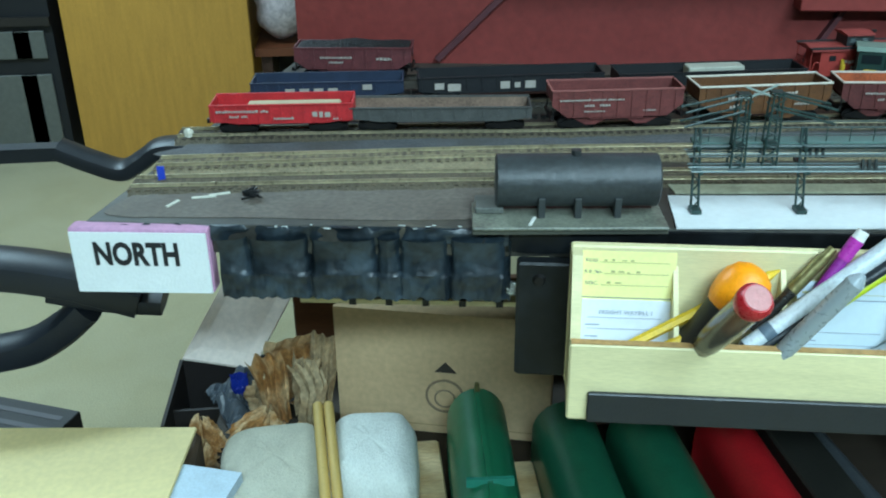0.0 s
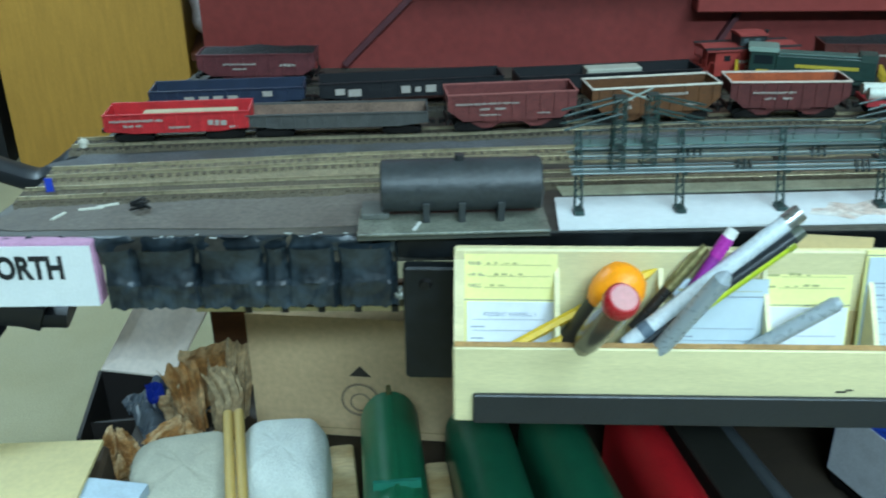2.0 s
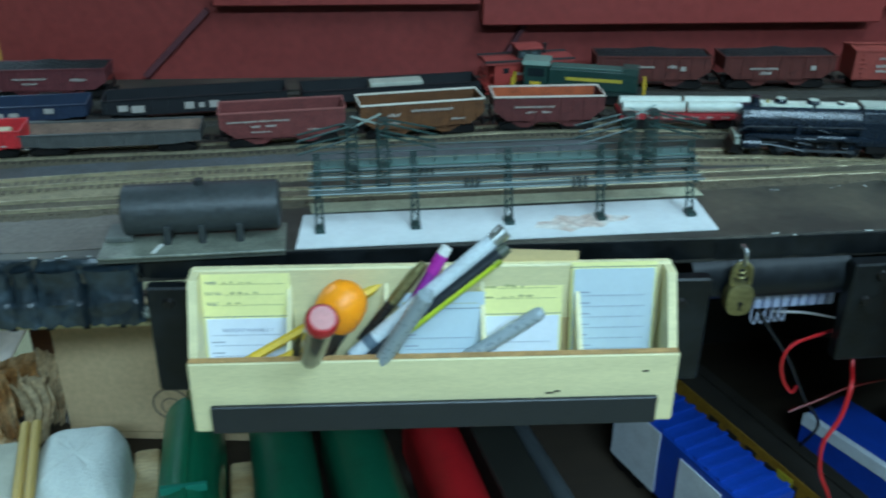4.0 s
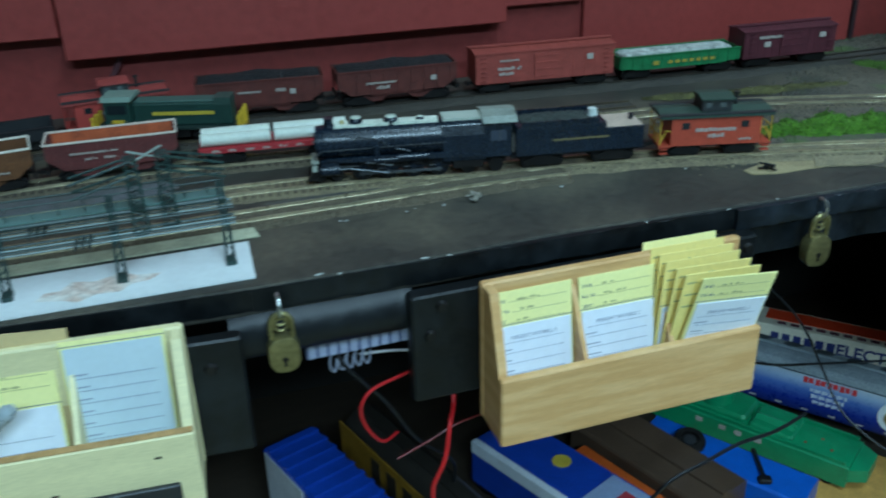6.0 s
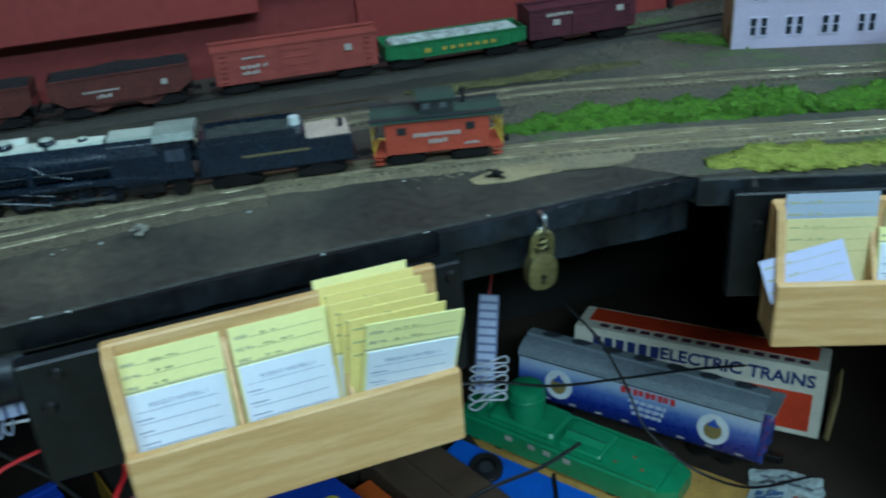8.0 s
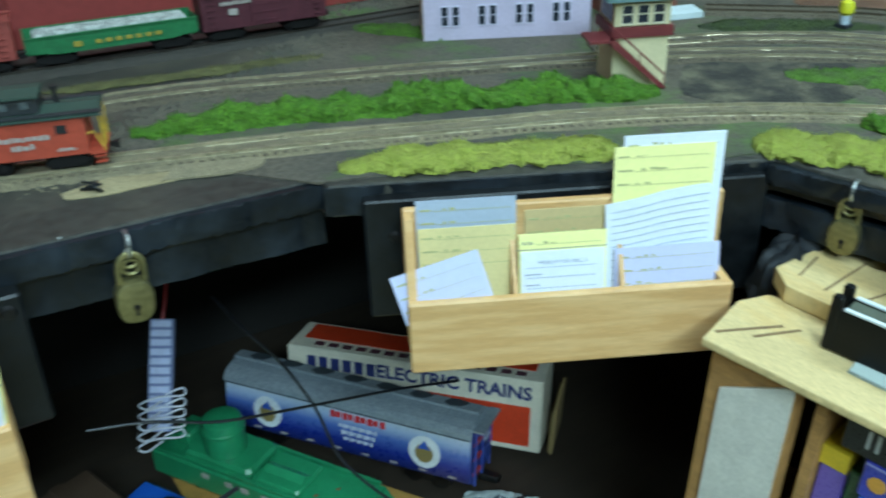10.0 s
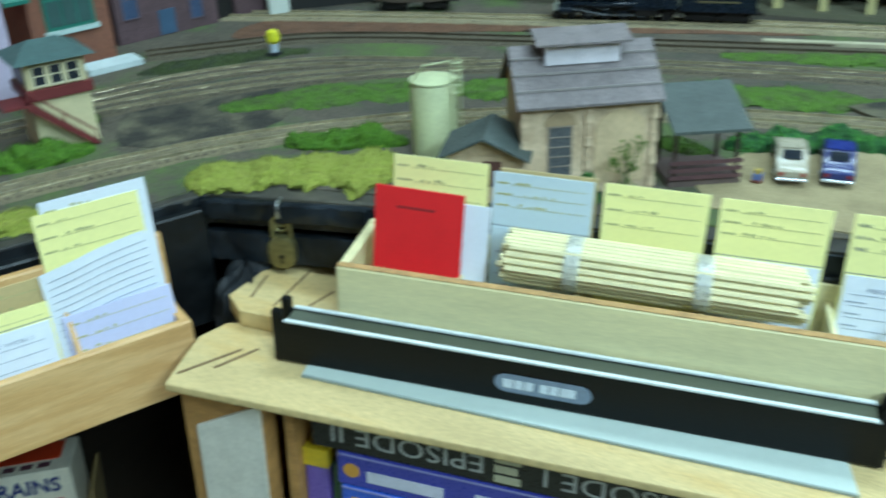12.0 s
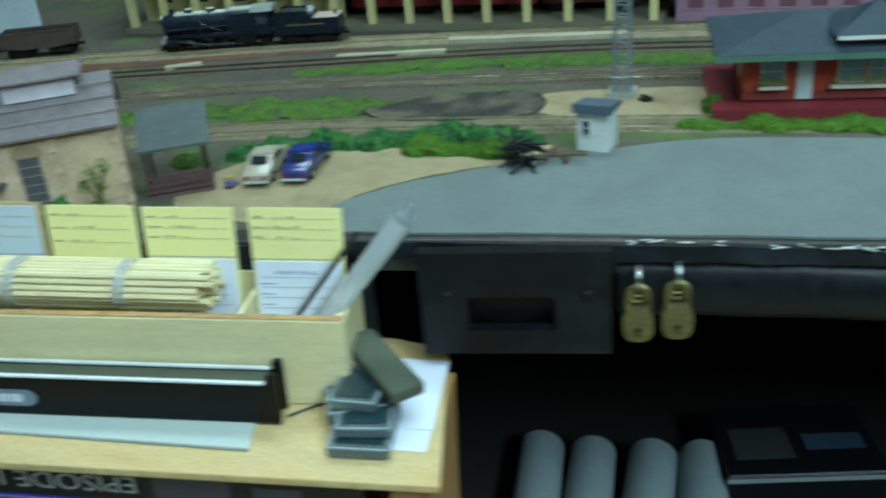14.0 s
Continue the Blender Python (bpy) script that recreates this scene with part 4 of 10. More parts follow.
def resample(pts, step):
    pts = smooth_path([(x, y, 0) for x, y in pts], 24)
    out, acc = [pts[0]], 0.0
    for a, b in zip(pts, pts[1:]):
        d = (b - a).length
        while acc + d >= step:
            t = (step - acc) / d
            a = a.lerp(b, t)
            out.append(a)
            d = (b - a).length
            acc = 0.0
        acc += d
    return out


def track(pts, label, bed=ballast, bed_w=0.021, seed=0, rail=rail_metal, tie=tie_wood, bury=None):
    """Two rails on close ties, on a loose bed of fine ballast; bury: how far it covers the ties (0 to 1)."""
    e = thing("track", pose(0, 0, TOP), label, "track", "model railway tracks")
    c = resample(pts, 0.0062)
    nrm = []
    for i in range(len(c)):
        d = (c[min(i + 1, len(c) - 1)] - c[max(i - 1, 0)]).normalized()
        nrm.append(Vector((-d.y, d.x, 0)))
    r = random.Random(seed)
    g = Geo()
    for p, n in zip(c, nrm):
        t = Vector((n.y, -n.x, 0))
        w, h = 0.0145 + r.uniform(-0.0006, 0.0006), 0.0014
        a = [p + s * w * n + u * h * t for s, u in ((-1, -1), (1, -1), (1, 1), (-1, 1))]
        g.raw([(*v.xy, 0.0002) for v in a] + [(*v.xy, 0.0023) for v in a], [(4, 5, 6, 7), (0, 1, 5, 4), (1, 2, 6, 5), (2, 3, 7, 6), (3, 0, 4, 7)])
    part("tie", g, tie, e)["kind"] = "stuff"
    for s in (-1, 1):
        g = Geo()
        prof = [(-0.0011, 0.0023), (-0.0004, 0.0028), (-0.0005, RAIL), (0.0005, RAIL), (0.0004, 0.0028), (0.0011, 0.0023)]
        k = len(prof)
        for p, n in zip(c, nrm):
            g.v += [(*(p + n * (s * 0.00825 + a)).xy, z) for a, z in prof]
        for i in range(len(c) - 1):
            g.f += [(i * k + j, i * k + j + 1, (i + 1) * k + j + 1, (i + 1) * k + j) for j in range(k - 1)]
        part("rail", g, rail, e)
    g = Geo()
    prof = [-1.0, -0.8, -0.55, -0.3, 0, 0.3, 0.55, 0.8, 1.0]
    k = len(prof)
    for p, n in zip(c, nrm):
        for a in prof:
            q = p + n * a * (bed_w + 0.003 * noise.noise(Vector((p.x * 40, p.y * 40, a))))
            deep = max(0.62, min(1.0, (p.x - 0.60) / 0.16)) if bury is None else bury
            g.v.append((q.x, q.y, (0.0018 + 0.0016 * deep) * (1 - a ** 4) - 0.0006 + 0.0009 * noise.noise(q * 350)))
    for i in range(len(c) - 1):
        g.f += [(i * k + j, i * k + j + 1, (i + 1) * k + j + 1, (i + 1) * k + j) for j in range(k - 1)]
    part("ballast_bed", g, bed, e, soft=True)
    return e


T_NEAR = [(-0.015, 0.828), (0.12, 0.819), (0.24, 0.809), (0.36, 0.796), (0.63, 0.766), (0.72, 0.756), (0.80, 0.747), (0.88, 0.732)]
T_MAIN = [(-0.005, 0.867), (0.12, 0.862), (0.25, 0.856), (0.45, 0.838), (0.60, 0.820), (0.71, 0.800), (0.81, 0.769), (0.95, 0.728), (1.042, 0.693), (1.11, 0.664), (1.17, 0.637), (1.235, 0.605), (1.30, 0.572), (1.365, 0.531), (1.425, 0.483), (1.473, 0.430), (1.515, 0.365), (1.573, 0.222), (1.60, -0.013), (1.615, -0.302), (1.621, -0.75)]
T_THREE = [(0.0, 0.932), (0.14, 0.922), (0.29, 0.907), (0.40, 0.902), (0.52, 0.899), (0.62, 0.884), (0.746, 0.856), (0.88, 0.842), (1.0, 0.818), (1.10, 0.798), (1.16, 0.775), (1.225, 0.744), (1.30, 0.706), (1.38, 0.662), (1.47, 0.603)] + annex([(1.60, 0.465), (1.70, 0.30), (1.748, 0.14), (1.782, -0.12), (1.80, -0.3), (1.82, -1.05)])
T_FOUR = [(0.03, 1.000), (0.19, 0.990), (0.31, 0.987), (0.48, 0.985), (0.57, 0.976), (0.69, 0.925), (0.80, 0.893), (0.92, 0.865), (1.02, 0.840)]
T_REAR = [(0.09, 1.080), (0.20, 1.064), (0.45, 1.026), (0.643, 0.995), (0.77, 0.968), (0.90, 0.945), (1.04, 0.916), (1.176, 0.890), (1.30, 0.868), (1.42, 0.852)]
T_MID = [(1.412, 0.676), (1.463, 0.650), (1.517, 0.619), (1.567, 0.575), (1.602, 0.520), (1.622, 0.455), (1.638, 0.400)]
T_OUT = [(1.566, 0.694), (1.614, 0.643), (1.660, 0.588), (1.690, 0.505)] + annex([(1.775, 0.366), (1.825, 0.133), (1.885, -0.2), (1.90, -0.6), (1.91, -1.05)])
T_FAR = annex([(1.78, 0.70), (1.83, 0.52), (1.875, 0.325), (1.918, 0.12), (1.95, -0.15), (1.97, -0.5), (1.98, -1.05)])
track(T_NEAR, "worn siding of nickel rails on dusty ties", ballast, seed=1, tie=tie_dusty)
track(T_MAIN, "long curved main track with weathered ballast", ballast_light, seed=2, tie=tie_dusty)
track(T_THREE, "track of standing freight cars, then a long outer curve", ballast, seed=3, rail=rail_metal)
track(T_FOUR, "yard track under black gondolas", ballast_dark, seed=4, rail=rail_dull)
track(T_REAR, "rear yard track along the backdrop", ballast_dark, bed_w=0.026, seed=5, rail=rail_dark, bury=1.0)
track(T_OUT, "outer track curving past the houses", ballast, bed_w=0.022, seed=6, rail=rail_dull, tie=tie_dusty)
track(T_MID, "passing siding between the curves", ballast, bed_w=0.019, seed=8, rail=rail_metal, tie=tie_dusty)
track(T_FAR, "far track in front of the freight house", ballast_tan, bed_w=0.026, seed=7, tie=tie_dusty)


def at_track(pts, x0, y0=None):
    """A pose on a track's rail heads at the place nearest to (x0, y0), x along the track."""
    c = resample(pts, 0.004)
    i = min(range(1, len(c) - 1), key=lambda k: abs(c[k].x - x0) if y0 is None else (c[k].x - x0) ** 2 + (c[k].y - y0) ** 2)
    d = c[i + 1] - c[i - 1]
    return pose(c[i].x, c[i].y, TOP + RAIL, 0, 0, math.degrees(math.atan2(d.y, d.x)))


# ---- rolling stock; local x along the car, y across, z up from the rail heads ----
def wheelset(x):
    g = Geo()
    for y in (-0.0078, 0.0078):
        g.cyl((x, y - 0.0008, 0.0052), (x, y + 0.0008, 0.0052), 0.0052, n=14)
    return g.cyl((x, -0.0078, 0.0052), (x, 0.0078, 0.0052), 0.0011, n=6)


def bogie(parent, x, half=0.0105):
    g = Geo()
    for s in (-1, 1):
        y = s * 0.0105
        g.prism([(x - half - 0.004, 0.0045), (x - half - 0.004, 0.0062), (x - 0.004, 0.0105), (x + 0.004, 0.0105), (x + half + 0.004, 0.0062), (x + half + 0.004, 0.0045), (x + 0.005, 0.0022), (x - 0.005, 0.0022)], y - 0.001, y + 0.001, "y")
    g.box(x - 0.003, x + 0.003, -0.0100, 0.0100, 0.006, 0.0098)
    b = part("truck", g, wheel_dark, parent)
    for k in (-half, half):
        part("wheelset", wheelset(x + k), wheel_dark, b)
    return b


def couplers(parent, L):
    for s in (-1, 1):
        g = Geo().box(min(s * L / 2, s * (L / 2 + 0.006)), max(s * L / 2, s * (L / 2 + 0.006)), -0.0014, 0.0014, 0.0078, 0.0102)
        g.box(s * (L / 2 + 0.0045) - 0.0015, s * (L / 2 + 0.0045) + 0.0015, -0.0026, 0.0026, 0.0072, 0.0108)
        part("coupler", g, wheel_dark, parent)


def car_marks(parent, y, spec, mat=None):
    """Lettering too small to read, on the side towards the aisle."""
    r = random.Random(17)
    for x, z, w, h in spec:
        row, end = [], x + w
        if w < 2.2 * h:
            row.append((x, z, w, h))
        while w >= 2.2 * h and x < end:
            wide = min(end - x, h * r.uniform(0.55, 0.95))
            row.append((x, z + h * r.choice((0.0, 0.0, 0.12)), wide, h * r.uniform(0.75, 1.0)))
            x += wide + h * (0.9 if r.random() < 0.15 else 0.28)
        part("lettering", bars(row, 0.0003), mat or white_letter, parent, m=pose(0, y, 0))["kind"] = "stuff"


def hopper(m, L, col, label, rim=None, load=False, H=0.036, marks=(), inside=None):
    W = 0.0158
    e = thing("hopper_car", m, label, "hopper car", "freight cars on the layout")
    mt = paint(col, 0.6, var=0.22, scale=90, fine=600, bump=0.15)
    z0, h = 0.0125, L / 2
    body = Geo()
    for s in (-1, 1):
        side = [(-h, H - 0.013), (-h, H), (h, H), (h, H - 0.013), (h - 0.012, z0), (-h + 0.012, z0)]
        body.prism(side, min(s * W, s * (W - 0.001)), max(s * W, s * (W - 0.001)), "y")
    for s in (-1, 1):
        body.raw([(s * h, -W + 0.001, H), (s * h, W - 0.001, H), (s * (h - 0.001), -W + 0.001, H - 0.012), (s * (h - 0.001), W - 0.001, H - 0.012), (s * (h - 0.030), -W + 0.001, z0 - 0.002), (s * (h - 0.030), W - 0.001, z0 - 0.002)], [(0, 1, 3, 2), (2, 3, 5, 4)])
    body.box(-h + 0.03, h - 0.03, -W + 0.001, W - 0.001, z0 - 0.002, z0)
    b = part("body", body, mt, e)
    n = 9
    for k in range(n):
        x = -h + 0.006 + (L - 0.012) * k / (n - 1)
        zb = z0 + max(0, (abs(x) - (h - 0.014)) * 0.8)
        for s in (-1, 1):
            part("rib", Geo().box(x - 0.0006, x + 0.0006, min(s * W, s * (W + 0.0008)), max(s * W, s * (W + 0.0008)), zb, H - 0.001), mt, b)
    top = Geo()
    for s in (-1, 1):
        top.box(-h - 0.0005, h + 0.0005, min(s * (W - 0.0013), s * (W + 0.0008)), max(s * (W - 0.0013), s * (W + 0.0008)), H, H + 0.0012)
        top.box(s * h - 0.0007, s * h + 0.0007, -W + 0.0013, W - 0.0013, H, H + 0.0012)
    part("rim", top, paint(rim, 0.6) if rim else mt, e)
    if inside:
        lining = Geo()
        for s in (-1, 1):
            lining.box(-h + 0.003, h - 0.003, s * (W - 0.0016) - 0.0002, s * (W - 0.0016) + 0.0002, H - 0.012, H - 0.0002)
        part("lining", lining, paint(inside, 0.7, var=0.3), e, "rusty orange inside")
    bay = Geo()
    for x in (-0.02, 0.02):
        bay.prism([(x - 0.013, z0 - 0.002), (x + 0.013, z0 - 0.002), (x + 0.004, 0.005), (x - 0.004, 0.005)], -W + 0.003, W - 0.003, "y")
    part("hopper_bay", bay, mt, e)
    sill = Geo().box(-h, h, -0.003, 0.003, 0.0098, 0.0122)
    for s in (-1, 1):
        sill.box(s * h - 0.001, s * h + 0.001, -W, W, 0.0105, 0.0135)
        for y in (-W + 0.001, W - 0.001):
            sill.cyl((s * (h - 0.001), y, 0.0125), (s * (h - 0.001), y, H - 0.012), 0.0006, n=6)
    part("underframe", sill, wheel_dark, e)
    if load:
        def heap(u, v):
            x, y = (u - 0.5) * (L - 0.004), (v - 0.5) * 2 * (W - 0.0015)
            up = 0.006 * (1 - (2 * v - 1) ** 2) * (1 - (2 * u - 1) ** 6) * (0.75 + 0.25 * math.cos(u * 12.6))
            return (x, y, H + 0.0004 + up + 0.001 * noise.noise(Vector((x * 300, y * 300, 0))))
        part("coal_load", Geo().grid(48, 14, heap), coal, e, "heaped black coal load")
    for x in (-h + 0.021, h - 0.021):
        bogie(e, x)
    couplers(e, L)
    if marks:
        car_marks(e, -W - 0.0009, marks)
    return e


def gondola(m, L, col, label, inside=None, H=0.024, marks=(), load=None):
    W = 0.0160
    e = thing("gondola_car", m, label, "gondola car", "freight cars on the layout")
    mt = paint(col, 0.55, var=0.2, scale=80, fine=600, bump=0.12)
    im = paint(inside, 0.8, var=0.3) if inside else mt
    h, z0 = L / 2, 0.0105
    g = Geo()
    for s in (-1, 1):
        g.prism([(-h, z0 + 0.003), (-h, H), (h, H), (h, z0 + 0.003), (h - 0.022, z0), (-h + 0.022, z0)], min(s * W, s * (W - 0.001)), max(s * W, s * (W - 0.001)), "y")
        g.box(s * h - 0.0006, s * h + 0.0006, -W + 0.001, W - 0.001, z0 + 0.002, H)
    b = part("body", g, mt, e)
    part("floor_boards", Geo().box(-h + 0.001, h - 0.001, -W + 0.0012, W - 0.0012, z0 + 0.001, z0 + 0.003), im, e, "worn inside floor")
    if inside:
        lin = Geo()
        for s in (-1, 1):
            lin.box(-h + 0.001, h - 0.001, min(s * (W - 0.0012), s * (W - 0.0018)), max(s * (W - 0.0012), s * (W - 0.0018)), z0 + 0.003, H - 0.0005)
        part("lining", lin, im, e, "rusty inside walls")
    for k in range(13):
        x = -h + 0.003 + (L - 0.006) * k / 12
        for s in (-1, 1):
            part("rib", Geo().box(x - 0.0006, x + 0.0006, min(s * W, s * (W + 0.0008)), max(s * W, s * (W + 0.0008)), z0 + 0.002, H - 0.001), mt, b)
    top = Geo()
    for s in (-1, 1):
        top.box(-h - 0.0005, h + 0.0005, min(s * (W - 0.001), s * (W + 0.001)), max(s * (W - 0.001), s * (W + 0.001)), H, H + 0.001)
    part("rim", top, mt, e)
    if load:
        part("load", load[0], load[1], e, load[2])
    part("underframe", Geo().box(-h, h, -0.003, 0.003, 0.0085, z0 + 0.001), wheel_dark, e)
    for x in (-h + 0.020, h - 0.020):
        bogie(e, x)
    couplers(e, L)
    if marks:
        car_marks(e, -W - 0.0009, marks)
    return e


def boxcar(m, L, col, label, H=0.043, roof=None, marks=()):
    W = 0.0160
    e = thing("box_car", m, label, "box car", "freight cars on the layout")
    mt = paint(col, 0.55, var=0.15, scale=70, fine=600, bump=0.1)
    h, z0 = L / 2, 0.0105
    b = part("body", Geo().box(-h, h, -W, W, z0, H - 0.003, c=0.0006), mt, e)
    rm = paint(roof, 0.6) if roof else mt
    rf = Geo().prism([(-W - 0.0008, H - 0.0032), (W + 0.0008, H - 0.0032), (W + 0.0008, H - 0.002), (0, H), (-W - 0.0008, H - 0.002)], -h - 0.001, h + 0.001, "x")
    rp = part("roof", rf, rm, e)
    for k in range(14):
        x = -h + 0.005 + (L - 0.01) * k / 13
        part("roof_rib", Geo().prism([(-W - 0.0008, H - 0.0018), (0, H + 0.0003), (W + 0.0008, H - 0.0018), (0, H - 0.0005)], x - 0.0005, x + 0.0005, "x"), rm, rp)
    part("roof_walk", Geo().box(-h - 0.002, h + 0.002, -0.0028, 0.0028, H + 0.0006, H + 0.0014), rm, e)
    for s in (-1, 1):
        d = part("door", Geo().box(-0.0115, 0.0115, min(s * (W + 0.0002), s * (W + 0.0014)), max(s * (W + 0.0002), s * (W + 0.0014)), z0 + 0.001, H - 0.005), mt, e)
        rb = Geo()
        for k in range(4):
            z = z0 + 0.004 + k * 0.0065
            rb.box(-0.011, 0.011, min(s * (W + 0.0014), s * (W + 0.0019)), max(s * (W + 0.0014), s * (W + 0.0019)), z, z + 0.001)
        part("door_rib", rb, mt, d)
    ld = Geo()
    for s in (-1, 1):
        for k in range(6):
            z = z0 + 0.003 + k * 0.0045
            ld.box(s * (h - 0.008) - 0.003, s * (h - 0.008) + 0.003, -W - 0.0012, -W - 0.0004, z, z + 0.0005)
    part("ladder", ld, mt, e)["kind"] = "stuff"
    rv = Geo()
    for k in range(12):
        x = -h + 0.008 + (L - 0.016) * k / 11
        if abs(x) > 0.014:
            rv.box(x - 0.0003, x + 0.0003, -W - 0.0003, -W, z0 + 0.001, H - 0.004)
    part("seam", rv, mt, b)["kind"] = "stuff"
    part("underframe", Geo().box(-h, h, -0.003, 0.003, 0.0085, z0), wheel_dark, e)
    for x in (-h + 0.020, h - 0.020):
        bogie(e, x)
    couplers(e, L)
    if marks:
        car_marks(e, -W - 0.0009, marks)
    return e


def caboose(m, L, col, roof, label, H=0.036, rails="c8a53a"):
    W = 0.0150
    e = thing("caboose", m, label, "caboose", "freight cars on the layout")
    mt, rm, ym = paint(col, 0.5, var=0.12), paint(roof, 0.6), paint(rails, 0.5)
    h, z0 = L / 2, 0.0105
    b = part("body", Geo().box(-h + 0.009, h - 0.009, -W, W, z0, H - 0.003), mt, e)
    win = Geo()
    for x in (-0.024, 0.022):
        win.box(x - 0.003, x + 0.003, -W - 0.0004, -W, 0.024, 0.029)
        win.box(x - 0.003, x + 0.003, W, W + 0.0004, 0.024, 0.029)
    part("window", win, paint("26282a", 0.2), b)["kind"] = "stuff"
    part("roof", Geo().prism([(-W - 0.002, H - 0.003), (W + 0.002, H - 0.003), (W + 0.002, H - 0.0015), (0, H + 0.001), (-W - 0.002, H - 0.0015)], -h, h, "x"), rm, e)
    part("roof_walk", Geo().box(-h - 0.001, h + 0.001, -W - 0.0018, -W + 0.003, H - 0.0010, H - 0.0002).box(-h - 0.001, h + 0.001, W - 0.003, W + 0.0018, H - 0.001, H - 0.0002), paint("26292a", 0.6), e)
    cu = part("cupola", Geo().box(-0.011, 0.012, -0.0105, 0.0105, H, H + 0.009), paint("2a2d2e", 0.5), e, "dark raised cupola")
    part("cupola_roof", Geo().prism([(-0.0125, H + 0.009), (0.0125, H + 0.009), (0.0125, H + 0.0102), (0, H + 0.0118), (-0.0125, H + 0.0102)], -0.0125, 0.0135, "x"), rm, cu)
    cw = Geo()
    for x in (-0.006, 0.005):
        cw.box(x - 0.0022, x + 0.0022, -0.0109, -0.0105, H + 0.003, H + 0.007)
    part("cupola_window", cw, paint("51595a", 0.15), cu)
    part("chimney", Geo().cyl((0.020, 0.004, H), (0.020, 0.004, H + 0.009), 0.0014, n=10).cyl((0.020, 0.004, H + 0.009), (0.020, 0.004, H + 0.0105), 0.0022, n=10), paint("1d1d1d"), e)
    for s in (-1, 1):
        part("platform", Geo().box(min(s * (h - 0.009), s * h), max(s * (h - 0.009), s * h), -W, W, z0 - 0.001, z0 + 0.0005), mt, e)
    for s in (-1, 1):
        r = Geo()
        for y in (-W + 0.001, -0.004, 0.004, W - 0.001):
            r.cyl((s * (h - 0.0008), y, z0), (s * (h - 0.0008), y, 0.024 if abs(y) < 0.01 else H - 0.003), 0.0005, n=6)
        for z in (0.0175, 0.024):
            r.tube([(s * (h - 0.0008), -W + 0.001, z), (s * (h - 0.0008), W - 0.001, z)], 0.0005, 6)
        for y in (-W + 0.0005, W - 0.0005):
            r.tube([(s * (h - 0.009), y, 0.022), (s * (h - 0.005), y, 0.0235), (s * (h - 0.002), y, 0.016), (s * (h - 0.0005), y, 0.0125)], 0.0005, 6)
        part("handrail", r, ym, e, "yellow end railing")
        st = Geo()
        for y in (-W, W - 0.004):
            st.box(min(s * (h - 0.007), s * (h - 0.001)), max(s * (h - 0.007), s * (h - 0.001)), y, y + 0.004, 0.004, 0.005).box(s * (h - 0.004) - 0.003, s * (h - 0.004) + 0.003, y, y + 0.004, 0.0075, 0.0085)
        part("steps", st, mt, e)
    part("underframe", Geo().box(-h, h, -0.003, 0.003, 0.0085, z0 - 0.001), wheel_dark, e)
    for x in (-h + 0.022, h - 0.022):
        bogie(e, x, 0.008)
    couplers(e, L)
    car_marks(e, -W - 0.0002, [(-0.016, 0.0215, 0.031, 0.0030), (-0.006, 0.0165, 0.012, 0.0032), (0.018, 0.0135, 0.010, 0.002)])
    return e


dusty = paint("b3bbae", 0.7, var=0.2)
rod_metal = surface("rod_metal", "5c6064", 0.45, metal=0.7, var=0.3, bump=0.1)


